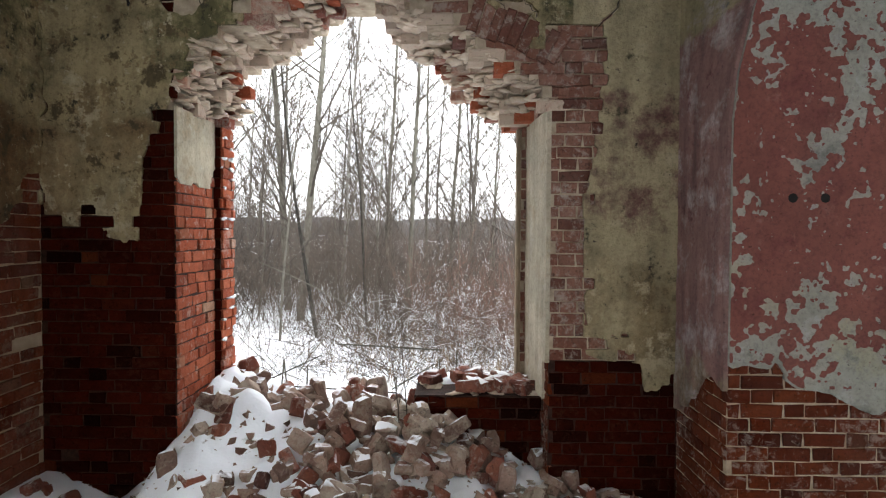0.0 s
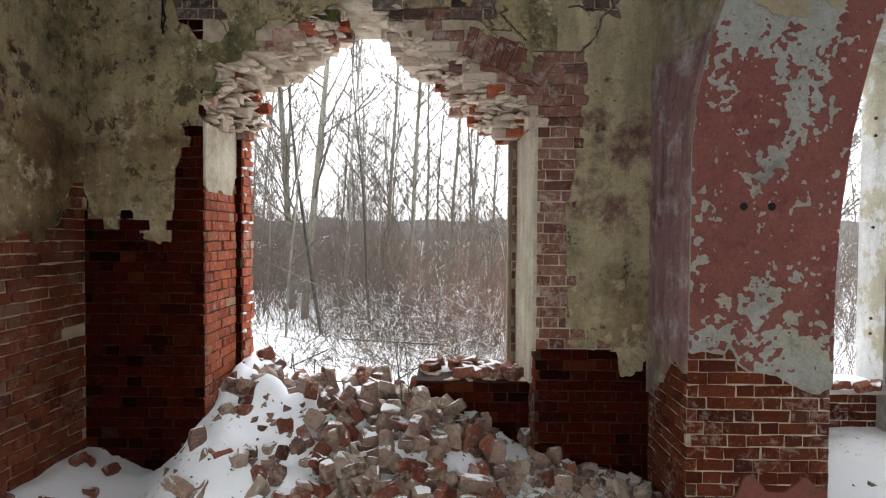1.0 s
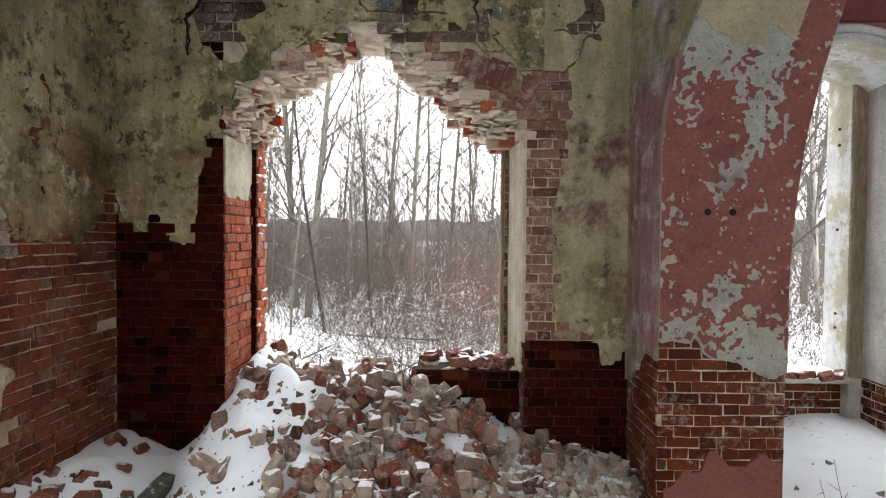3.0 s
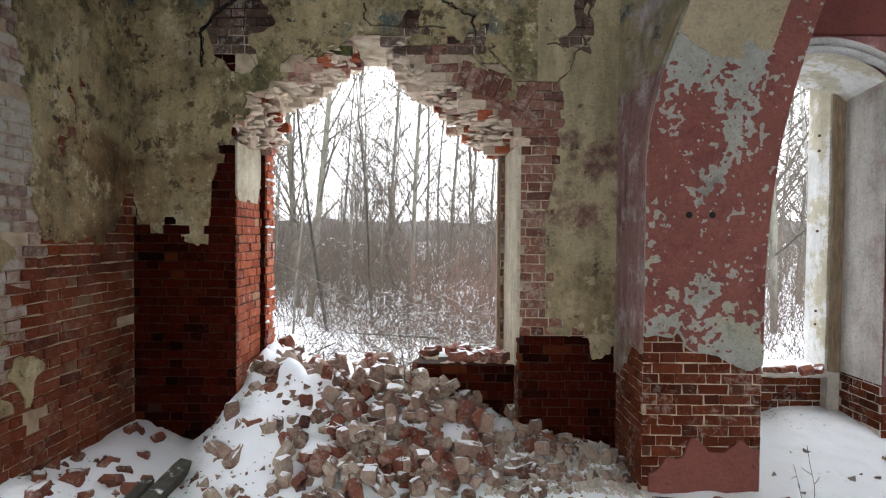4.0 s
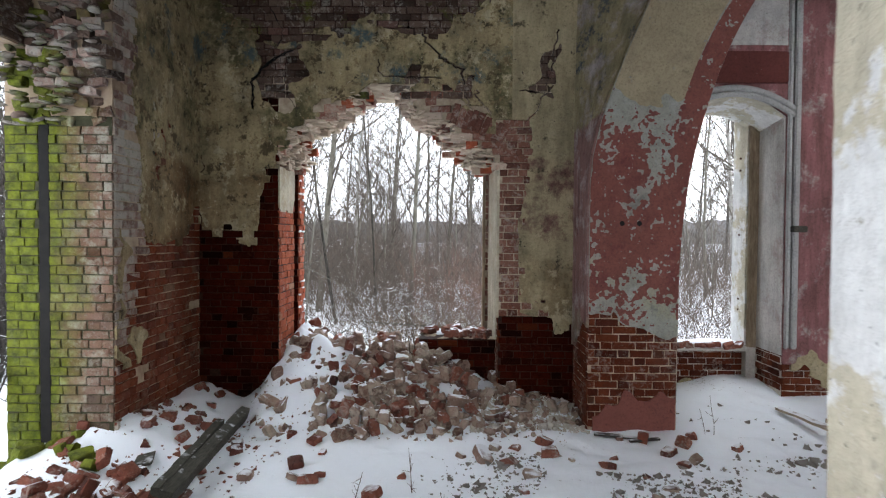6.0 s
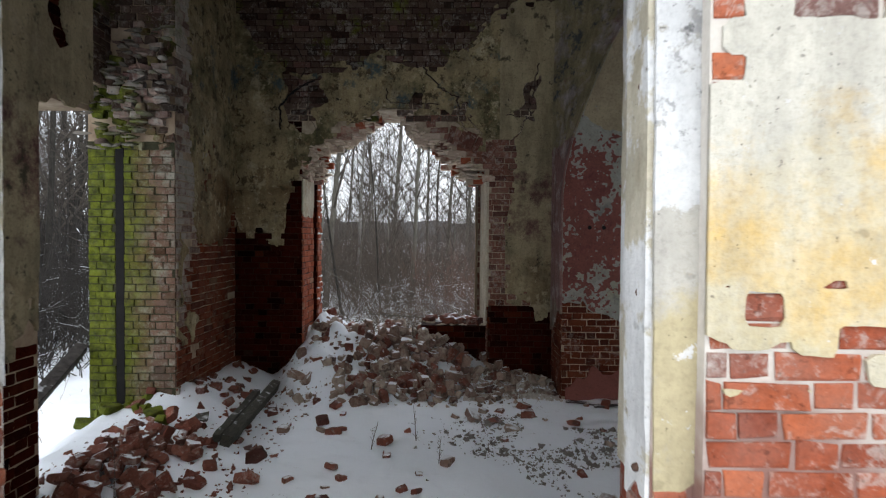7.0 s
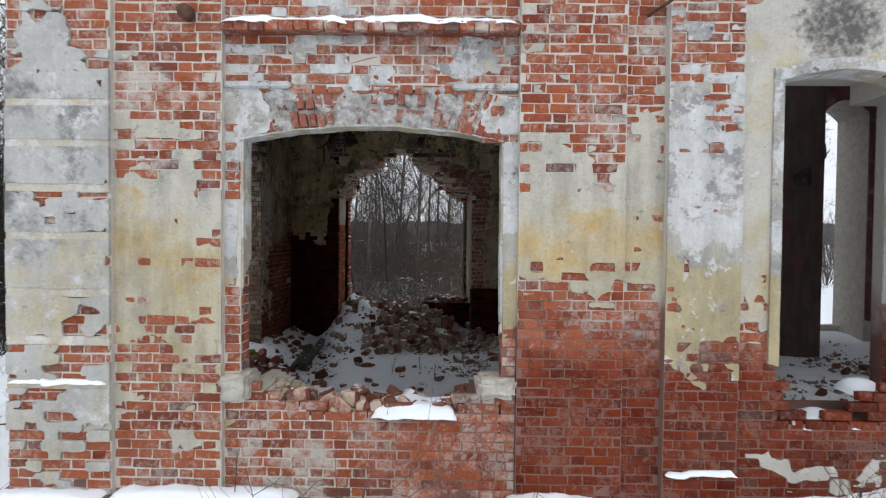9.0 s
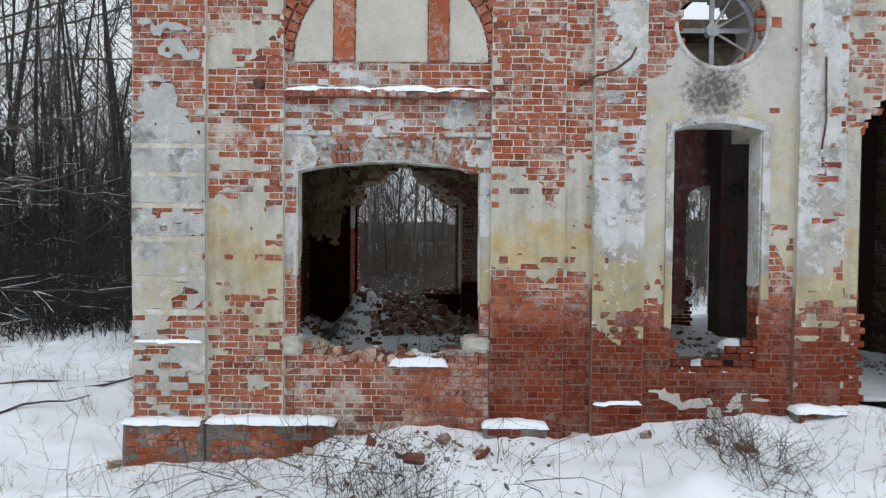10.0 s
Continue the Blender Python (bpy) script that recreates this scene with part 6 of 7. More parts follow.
def drop(kind, x, y, sink=0.02, tilt=0.35, scale=1.0, group="", lift=0.0, single=True):
    """Lays one loose brick on the floor, as a thing of its own or into the joined rubble."""
    me = LOOSE[kind][int(rng.randint(12))]
    z = float(floor_height(np.array(x), np.array(y)))
    m = Matrix.Translation((x, y, z + 0.036 * scale - sink + lift)) @ Euler((rng.normal(0, tilt), rng.normal(0, tilt), rng.uniform(0, 6.28))).to_matrix().to_4x4() @ Matrix.Diagonal((scale, scale, scale, 1))
    if not single:
        HEAPED.setdefault(kind, []).append((me, m))
        return None
    ob = new("loose_brick", me)
    ob.matrix_world = m
    return tagged(ob, TAGS[kind], "brick", group)


n = 0
while n < 340:                                             # the heap under the broken window
    x, y = rng.uniform(-2.5, 1.5), rng.uniform(2.8, 5.0)
    t = (y - np.interp(x, HEAP_X, HEAP_FOOT)) / (4.4 - np.interp(x, HEAP_X, HEAP_FOOT))
    if t < 0.02 or (x < -1.75 and rng.rand() < 0.85) or (x < -0.95 and rng.rand() < 0.66) or (x > 0.45 and rng.rand() < 0.7) or (x > -0.2 and y > 4.4):
        continue
    layer = rng.rand() * 0.1 * min(1, 3 * t) if x > -1.3 else 0.0
    drop("grey" if rng.rand() < 0.78 else "red", x, y, 0.068 if x < -0.9 else 0.022, 0.9, rng.uniform(0.75, 1.15), "bricks of the heap", layer, single=n % 4 == 0)
    n += 1
lumps("mortar_lumps", 45, lambda r: (lambda x: (x, r.uniform(-2.52, -1.9), float(broken_sill(x)) - 0.01))(r.uniform(-1.4, 0.7)), (0.07, 0.06, 0.04), MORTAR_TAN, 19, wall_south, "crumbled mortar of the torn sill")
lumps("mortar_lumps", 60, lambda r: (lambda x, y: (x, y, float(floor_height(np.array(x), np.array(y))) + 0.05))(r.uniform(-1.1, 1.2), r.uniform(3.2, 4.5)), (0.075, 0.06, 0.045), BRICK_GREY, 9, None, "lumps of old mortar among the fallen bricks")
for k in range(80):                                        # crumbs at the heap's right end
    x, y = rng.uniform(0.5, 1.65), rng.uniform(3.55, 4.15)
    drop("grey", x, y, 0.01, 0.7, rng.uniform(0.3, 0.7), "bricks of the heap", single=False)
for k in range(120):                                       # red bricks by the side opening
    x, y = -2.95 + abs(rng.normal(0, 0.55)), rng.normal(0.35, 0.75)
    if x > -1.6 or y < -1.7 or y > 2.2:
        continue
    drop("red", x, y, 0.0, 0.5, rng.uniform(0.7, 1.1), "bricks by the side opening", rng.rand() * 0.12 * (x < -2.5), single=k % 3 == 0)
for k in range(46):
    drop("red", rng.uniform(-3.4, -1.9), rng.uniform(1.5, 3.4), 0.02, 0.4, rng.uniform(0.55, 1.0), "bricks by the side opening", single=k % 2 == 0)
for k in range(12):
    drop("mossy", rng.uniform(-3.9, -2.9), rng.uniform(1.85, 2.3), 0.01, 0.4, rng.uniform(0.7, 1.1), "mossy bricks by the side opening")
for k in range(22):                                        # bricks half sunk in the drift along the side wall
    drop("red", rng.uniform(-2.95, -2.3), rng.uniform(2.5, 4.0), 0.03, 0.5, rng.uniform(0.5, 1.0), "bricks along the side wall")
for x, y in ((-1.32, 2.28), (0.48, 2.59), (1.11, 2.65), (2.52, 2.96), (1.65, 2.43), (-1.65, 2.01), (-0.8, 0.38), (-1.33, -0.4), (-1.82, -0.53), (0.6, 2.77), (1.16, 2.88), (-1.09, 1.96), (-0.53, 1.71), (-1.27, 2.9), (2.35, 2.75), (2.2, 3.1), (2.75, 3.2), (0.75, 2.5), (-0.9, 1.1), (-1.6, -0.2), (-1.55, -1.1), (-1.05, -0.9), (0.2, 1.2), (1.5, 0.4)):
    drop("red" if rng.rand() < 0.75 else "grey", x, y, 0.012, 0.25, rng.uniform(0.8, 1.1), "bricks on the floor")
for k in range(46):
    drop("red" if rng.rand() < 0.6 else "grey", rng.uniform(-1.4, 2.6), rng.uniform(-1.2, 3.3), 0.012, 0.3, rng.uniform(0.35, 0.75), "bricks on the floor")
for k in range(40):                                        # bricks in the nave, seen through the second window
    drop("red", rng.uniform(3.0, 7.5), rng.uniform(-1.4, 4.2), 0.015, 0.35, rng.uniform(0.6, 1.0), "bricks in the nave", single=False)
for k in range(26):                                        # loose bricks along the low wall's top
    x = rng.uniform(-0.3, 0.72)
    ob = new("loose_brick", LOOSE["red"][int(rng.randint(12))])
    ob.matrix_world = Matrix.Translation((x, rng.uniform(4.5, 5.0), 0.31 + 0.03 * rng.rand() - 0.25 * (x < -0.15))) @ Euler((rng.normal(0, 0.2), rng.normal(0, 0.2), rng.uniform(0, 6.28))).to_matrix().to_4x4()
    tagged(ob, "loose red brick lying on the broken window breast", "brick", "bricks of the window breast")
for k in range(9):                                         # broken bricks on the niche window's sill
    ob = new("loose_brick", LOOSE["red"][k])
    ob.matrix_world = Matrix.Translation((3.1 + 0.13 * k, 4.99 + 0.03 * rng.normal(), 0.13)) @ Euler((rng.normal(0, 0.3), rng.normal(0, 0.3), rng.uniform(0, 6.28))).to_matrix().to_4x4() @ Matrix.Diagonal((0.8, 0.8, 0.8, 1))
    tagged(ob, "broken brick lying on the niche window sill", "brick", "bricks of the niche window")
for k in range(28):                                        # bricks on edge along the torn facade sill
    x = -1.1 + 1.5 * k / 27 + rng.normal(0, 0.015)
    ob = new("loose_brick", LOOSE["pale" if rng.rand() < 0.35 else "red"][int(rng.randint(12))])
    lean = -0.45 + 0.25 * rng.normal() if x < -0.1 else rng.normal(0, 0.5)
    ob.matrix_world = Matrix.Translation((x, -2.45 + 0.05 * rng.normal(), float(broken_sill(x)) + 0.02)) @ Euler((0, lean + math.pi / 2, rng.normal(0, 0.15))).to_matrix().to_4x4() @ Matrix.Rotation(math.pi / 2, 4, "X") @ Matrix.Diagonal((0.75, 0.9, 0.9, 1))
    tagged(ob, "tilted brick in the torn window sill", "brick", "bricks of the facade sill")
for k in range(30):
    x = rng.uniform(-1.35, 0.6)
    ob = new("loose_brick", LOOSE["pale" if rng.rand() < 0.25 else "red"][int(rng.randint(12))])
    ob.matrix_world = Matrix.Translation((x, rng.uniform(-2.4, -1.95), float(broken_sill(x)) + 0.0)) @ Euler((rng.normal(0, 0.4), rng.normal(0, 0.4), rng.uniform(0, 6.28))).to_matrix().to_4x4()
    tagged(ob, "broken brick lying on the torn window sill", "brick", "bricks of the facade sill")


for kind, items in HEAPED.items():
    pile = Solid()
    for me, m in items:
        pile.add([m @ v.co for v in me.vertices], [tuple(q.vertices) for q in me.polygons])
    pile.make("brick_rubble", me.materials[0], label="tumbled " + ("red" if kind == "red" else "grey mortar-crusted") + " bricks half buried in snow", kind="stuff", category="rubble")


def chips(name, count, place, size, material, seed, label):
    """Very many small crumbs in one mesh."""
    r = np.random.RandomState(seed)
    base = np.array([(1, 1, 1), (-1, -1, 1), (-1, 1, -1), (1, -1, -1)], float)
    v, f = [], []
    for k in range(count):
        x, y, z = place(r)
        q = base * r.uniform(0.4, 1.0, (4, 3)) * size * min(math.exp(r.normal(-0.5, 0.65)), 2.6)
        turn = np.array(Euler(r.uniform(0, 6.28, 3)).to_matrix())
        f += [(4 * k, 4 * k + 1, 4 * k + 2), (4 * k, 4 * k + 3, 4 * k + 1), (4 * k, 4 * k + 2, 4 * k + 3), (4 * k + 1, 4 * k + 3, 4 * k + 2)]
        v += (q @ turn.T + (x, y, z)).tolist()
    return mesh_object(name, v, f, material, label=label, kind="stuff", category="rubble")


def on_floor(x, y):
    return x, y, float(floor_height(np.array(x), np.array(y)))


def clustered(r, x0, x1, y0, y1, seed):
    while True:
        x, y = r.uniform(x0, x1), r.uniform(y0, y1)
        if vnoise(x * 1.6, y * 1.6, seed) + 0.7 * vnoise(x * 5, y * 5, seed + 1) > r.uniform(-0.3, 0.9):
            return on_floor(x, y)


chips("rubble_crumbs", 4200, lambda r: clustered(r, -0.2 + r.rand(), 4.2, -1.7, 2.7, 61), 0.017, PLINTH, 1, "dark crumbs and grit on trodden snow")
chips("rubble_crumbs", 1500, lambda r: on_floor(r.uniform(0.4, 1.68), r.uniform(3.3, 4.2)), 0.025, MORTAR, 2, "crumbled lime mortar beside the pier")
chips("rubble_crumbs", 900, lambda r: on_floor(r.uniform(-3.4, -1.5), r.uniform(-1.4, 3.3)), 0.022, BRICK_LOOSE, 3, "small red brick crumbs on the snow")
chips("rubble_crumbs", 700, lambda r: on_floor(r.uniform(-2.3, 1.4), r.uniform(3.0, 4.9)), 0.028, BRICK_GREY, 4, "crumbs of brick in the heap")
chips("rubble_crumbs", 1500, lambda r: clustered(r, 2.8, 8.5, -1.6, 4.2, 71), 0.032, PLINTH, 5, "dark debris on the nave floor")


def snow_patch(x0, x1, y0, y1, z, seed, thick=0.05, label="strip of snow lying on a ledge", ends=10):
    """A rounded pad of snow with a wavering edge."""
    nx, ny = max(int((x1 - x0) / 0.035), 4), 8
    xs, ys = np.linspace(x0, x1, nx + 1), np.linspace(y0, y1, ny + 1)
    gx, gy = np.meshgrid(xs, ys, indexing="ij")
    u, w = (gx - x0) / (x1 - x0) * 2 - 1, (gy - y0) / (y1 - y0) * 2 - 1
    prof = np.sqrt(np.clip(1 - np.abs(u) ** ends, 0, 1)) * np.sqrt(np.clip(1 - np.abs(w) ** 4, 0, 1))
    h = z - 0.012 + thick * prof * (1 + 0.35 * fbm(gx * 4, gy * 4, seed)) - 0.02 * (1 - prof)
    gy = gy + (0.035 * vnoise(gx * 6, 0, seed) + 0.02 * vnoise(gx * 17, 0, seed + 2)) * (1 - (w + 1) / 2)
    h = h - 0.03 * np.clip(vnoise(gx * 5, gy * 3, seed + 5) - 0.35, 0, 1)
    v = np.column_stack([gx.ravel(), gy.ravel(), h.ravel()])
    f = [(i * (ny + 1) + j, (i + 1) * (ny + 1) + j, (i + 1) * (ny + 1) + j + 1, i * (ny + 1) + j + 1) for i in range(nx) for j in range(ny)]
    return mesh_object("snow_strip", v, f, SNOW, smooth=True, label=label, kind="stuff", category="snow")


snow_patch(-1.66, 0.92, -2.74, -2.54, 3.56, 1)
snow_patch(-3.7, -2.68, -2.84, -2.62, -0.64, 2)
snow_patch(-2.66, -1.0, -2.8, -2.56, -0.64, 3, 0.07)
snow_patch(0.85, 1.7, -2.78, -2.56, -0.66, 4, 0.06)
snow_patch(4.75, 5.42, -2.8, -2.56, -0.42, 5, 0.06)
snow_patch(2.26, 2.88, -2.72, -2.6, -0.36, 6, 0.03)
snow_patch(-0.35, 0.42, -2.64, -2.15, 0.08, 7, 0.13, "patch of snow on the torn sill", 2.2)
snow_patch(4.05, 4.36, -2.58, -2.1, 0.3, 8, 0.1, "patch of snow on the torn sill", 2.5)
snow_patch(3.5, 4.0, -2.58, -2.2, 0.05, 9, 0.07, "patch of snow on the torn sill", 2.5)
snow_patch(3.1, 4.24, 4.98, 5.38, 0.12, 10, 0.05, "snow on the niche window sill")
snow_patch(-0.2, 0.7, 4.75, 5.1, 0.28, 13, 0.06, "snow on the low wall under the broken window", 3)
lumps("snow_clumps", 26, lambda r: (-1.925 + 0.01 * r.normal(), r.uniform(4.88, 5.15), (int(r.randint(5, 27)) + 0.5) * COURSE + 0.045), (0.022, 0.04, 0.016), SNOW, 38, wall_north, "clumps of snow on the ragged bricks of the jamb")
snow_patch(-3.58, -2.7, -2.73, -2.62, 0.375, 12, 0.02)

# ---- things: timber and iron ----
def beam(name, a, b, w, h, material, label, seed=0, roll=0.0):
    a, b = Vector(a), Vector(b)
    length = (b - a).length
    bm = bmesh.new()
    bmesh.ops.create_cube(bm, size=1)
    bmesh.ops.bevel(bm, geom=bm.edges[:], offset=0.06, segments=1, affect="EDGES")
    for v in bm.verts:
        v.co = Vector((v.co.x * length, v.co.y * w, v.co.z * h))
    bmesh.ops.subdivide_edges(bm, edges=[e for e in bm.edges if e.calc_length() > length * 0.5], cuts=14, use_grid_fill=True)
    for v in bm.verts:
        v.co += noise.noise_vector(v.co * 4 + Vector((seed, 0, 0))) * 0.012
    me = bpy.data.meshes.new(name)
    bm.to_mesh(me)
    bm.free()
    me.materials.append(material)
    ob = new(name, me)
    ob.matrix_world = Matrix.Translation((a + b) / 2) @ (b - a).to_track_quat("X", "Z").to_matrix().to_4x4() @ Matrix.Rotation(roll, 4, "X")
    return tagged(ob, label, "beam")


beam("timber_beam", (-2.02, 1.35, -0.42), (-2.16, 3.45, -0.4), 0.11, 0.13, TIMBER, "weathered grey timber beam lying on the rubble", 1, 0.3)
beam("timber_beam", (-2.2, 1.55, -0.47), (-2.33, 3.2, -0.44), 0.085, 0.09, TIMBER, "second weathered beam beside the first", 2, 0.1)
beam("charred_log", (-3.75, 0.55, -0.25), (-4.1, 2.35, 0.3), 0.13, 0.12, CHARRED, "charred log leaning in the side opening", 3, 0.4)
beam("plank", (1.72, 3.22, -0.52), (2.2, 3.12, -0.535), 0.07, 0.022, CHARRED, "short dark plank lying at the pier", 4)
beam("plank", (2.05, 3.05, -0.535), (2.38, 3.12, -0.53), 0.05, 0.02, CHARRED, "splintered dark plank end lying in the snow", 9)
beam("plank", (4.1, 3.95, -0.43), (4.42, 2.65, -0.47), 0.1, 0.035, PLANK_WOOD, "weathered plank in the snow", 5)
beam("plank", (-2.6, 2.1, -0.47), (-2.9, 3.0, -0.45), 0.14, 0.03, TIMBER, "split plank in the snow", 6)
beam("fallen_beam", (6.95, 3.36, 2.8), (7.95, 4.4, 3.55), 0.26, 0.28, CHARRED, "charred roof beam hanging across the nave", 7)


def rod(name, pts, r, material, label, category="rod"):
    v, f = tube(pts, [r] * len(pts), 6)
    return mesh_object(name, v, f, material, label=label, category=category, smooth=True)


rod("bent_iron_bar", [(2.04, -2.5, 3.64), (2.2, -2.85, 3.7), (2.42, -2.95, 3.76), (2.58, -2.98, 3.88), (2.64, -3.0, 4.0)], 0.016, IRON, "bent rusty iron bar sticking out of the wall")
rod("hanging_wire", [(5.1, -2.69, 4.0), (5.1, -2.70, 3.6), (5.11, -2.70, 3.2), (5.06, -2.70, 2.85)], 0.012, IRON, "dark wire hanging down the pilaster")
rod("iron_hook", [(-2.0, -2.6, 3.64), (-1.98, -2.74, 3.62)], 0.07, IRON, "rusty stub of a pipe in the wall")
for x, z in ((0.84, 2.24), (0.84, 2.11), (0.84, 1.46), (0.835, 0.9)):
    rod("iron_pintle", [(x, -2.45, z), (x - 0.04, -2.47, z)], 0.014, IRON, "small iron shutter pintle")

for z in (2.72, 2.55, 1.65, 0.75, 0.6):                   # pintles of the lost shutters on the niche window
    rod("iron_pintle", [(4.26, 5.2, z), (4.2, 5.19, z)], 0.016, IRON, "small iron shutter pintle")
round_window = empty("round_window", (ROUND[0], -2.3, ROUND[1]), label="round window with broken wooden spokes", category="window")
ring = [(ROUND[0] + 0.54 * math.cos(2 * math.pi * k / 40), -2.3, ROUND[1] + 0.54 * math.sin(2 * math.pi * k / 40)) for k in range(41)]
v, f = tube(ring, [0.045] * 41, 6)
mesh_object("rim", [Vector(p) - round_window.location for p in v], f, FRAME_WOOD, round_window, smooth=True)
for k, (angle, reach, w) in enumerate(((90, 0.55, 0.04), (270, 0.55, 0.04), (0, 0.55, 0.035), (180, 0.55, 0.035), (30, 0.52, 0.018), (60, 0.52, 0.018), (-30, 0.52, 0.018))):
    a = radians(angle)
    v, f = tube([(0, 0, 0), (reach * math.cos(a), 0, reach * math.sin(a))], [w, w], 4)
    mesh_object("spoke", v, f, FRAME_WOOD, round_window)
v, f = tube([(0, -0.05, 0), (0, 0.05, 0)], [0.09, 0.09], 12)
mesh_object("hub", v, f, FRAME_WOOD, round_window)
rim_pts = [(ROUND[0] + 0.585 * math.cos(2 * math.pi * k / 48), -2.6, ROUND[1] + 0.585 * math.sin(2 * math.pi * k / 48)) for k in range(24, 57)]
v, f = tube(rim_pts, [0.035] * len(rim_pts), 6)
mesh_object("round_moulding", v, f, OUT_WHITE, wall_south, smooth=True)

for k, (x, y) in enumerate(((-1.2, -3.1), (-0.1, -3.4), (0.05, -3.55), (0.35, -3.2), (-0.5, -3.0), (0.8, -3.3), (-3.75, -2.75), (3.5, -3.3), (3.75, -3.6), (2.9, -2.95), (-0.6, -4.3), (0.2, -4.6))):
    ob = new("loose_brick", LOOSE["red" if k % 3 else "grey"][k])
    ob.matrix_world = Matrix.Translation((x, y, float(ground_height(x, y)) + 0.02)) @ Euler((rng.normal(0, 0.4), rng.normal(0, 0.4), rng.uniform(0, 6.28))).to_matrix().to_4x4()
    tagged(ob, "snow-dusted brick lying at the foot of the facade", "brick", "bricks outside")

# ---- things: trees and brush ----
def limb(v, f, a, way, length, r0, r1, steps, sides, rnd, bend=0.25, rise=0.0):
    """Adds one crooked, tapering limb and returns the points along it."""
    pts, p, d = [Vector(a)], Vector(a), Vector(way).normalized()
    for k in range(steps):
        d = (d + Vector(rnd.normal(0, bend, 3)) / steps ** 0.5 + Vector((0, 0, rise / steps))).normalized()
        p = p + d * length / steps
        pts.append(p)
    tv, tf = tube(pts, [r0 + (r1 - r0) * k / steps for k in range(steps + 1)], sides)
    n = len(v)
    v += [tuple(q) for q in tv]
    f += [tuple(i + n for i in q) for q in tf]
    return pts


def tree(seed, height, radius, bark, crooked=0.1, low=0.3, forks=22, spread=0.28, twigs=7):
    """A bare tree: trunk and a crown of limbs and twigs."""
    rnd = np.random.RandomState(seed)
    ob = empty("tree", label="bare winter tree with " + ("pale" if bark is BARK_PALE else "dark wet") + " bark and snow on its twigs", category="tree", group="trees of the wood")
    v, f = [], []
    trunk = limb(v, f, (0, 0, -0.4), (rnd.normal(0, 0.05), rnd.normal(0, 0.05), 1), height, radius, radius * 0.18, 12, 8, rnd, crooked)
    mesh_object("trunk", v, f, bark, ob, smooth=True)
    v, f = [], []
    for k in range(forks):
        t = low + (1 - low) * (k + rnd.rand()) / forks
        base = trunk[0].lerp(trunk[-1], 0)
        s = t * 12
        base = trunk[int(min(s, 11))].lerp(trunk[int(min(s, 11)) + 1], s - int(min(s, 11)))
        a = rnd.uniform(0, 6.28)
        reach = height * spread * (1.15 - t) * rnd.uniform(0.5, 1.2)
        r = radius * (1.05 - t) * 0.3 + 0.006
        pts = limb(v, f, base, (math.cos(a), math.sin(a), rnd.uniform(0.5, 1.4)), reach, r, 0.007, 6, 4, rnd, 0.15, 0.25)
        for q in range(twigs):
            b = pts[1 + int(rnd.randint(5))]
            w = (pts[-1] - pts[0]).normalized() + Vector(rnd.normal(0, 0.6, 3))
            sub = limb(v, f, b, w, reach * rnd.uniform(0.25, 0.6), 0.0075, 0.004, 3, 3, rnd, 0.18, 0.25)
            for j in range(2):
                limb(v, f, sub[1 + int(rnd.randint(2))], w + Vector(rnd.normal(0, 0.7, 3)), reach * rnd.uniform(0.15, 0.34), 0.006, 0.0035, 2, 3, rnd, 0.2, 0.2)
    mesh_object("crown", v, f, TWIG, ob)
    return ob


rng = np.random.RandomState(8)
KINDS = [tree(200 + k, rng.uniform(13, 19), rng.uniform(0.075, 0.125), BARK_PALE if k % 5 == 1 else BARK, 0.05 + 0.03 * (k % 3), 0.12 + 0.04 * (k % 3), 38, 0.24, 12) for k in range(6)]
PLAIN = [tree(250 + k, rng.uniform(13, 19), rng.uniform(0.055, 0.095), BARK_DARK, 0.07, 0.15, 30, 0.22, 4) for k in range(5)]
SLIM = [tree(300 + k, rng.uniform(8, 12), rng.uniform(0.035, 0.06), BARK, 0.1, 0.08, 26, 0.25, 5) for k in range(5)]


def at_ground(x, y, turn, size):
    return Matrix.Translation((x, y, float(ground_height(x, y)))) @ Matrix.Rotation(turn, 4, "Z") @ Matrix.Diagonal((size, size, size, 1))


def plant(kinds, k, x, y, size=1.0):
    if k < len(kinds):
        kinds[k].matrix_basis = at_ground(x, y, rng.uniform(0, 6.28), size)
    else:
        copy_thing(kinds[int(rng.randint(len(kinds)))], at_ground(x, y, rng.uniform(0, 6.28), size))


spots = [(-4.6, 17.5), (-4.1, 22.0), (-4.0, 27), (-2.4, 21.5), (-1.4, 19.0), (-0.9, 24.0), (0.0, 22.5), (1.6, 20.5), (2.2, 18.5), (3.0, 23), (-5.6, 20), (-6.6, 16), (-3.2, 31), (1.0, 30), (4.2, 26), (10.6, 18.2), (12.6, 21.0), (14.6, 23.0), (9.2, 15.0), (17.0, 28.5), (12.0, 24.0), (15.8, 25.0), (11.5, 17.0)]
while len(spots) < 66:
    x, y = rng.uniform(-46, 34), rng.uniform(11, 58)
    if abs(x) < 0.25 * y and y < 17 or any(math.hypot(x - a, y - b) < 1.3 for a, b in spots):
        continue
    spots.append((x, y))
spots += [(x, y) for x, y in zip(rng.uniform(-32, -8.0, 120), rng.uniform(3, 32, 120)) if x < -8.5 and (x < -12 or y > 7)]
planted = {True: 0, False: 0}
for k, (x, y) in enumerate(spots):
    full = -0.4 < x / y < 0.3 and y < 36 or 0.45 < x / y < 0.8 and y < 30
    plant(KINDS if full else PLAIN, planted[full], x, y, rng.uniform(0.85, 1.15))
    planted[full] += 1
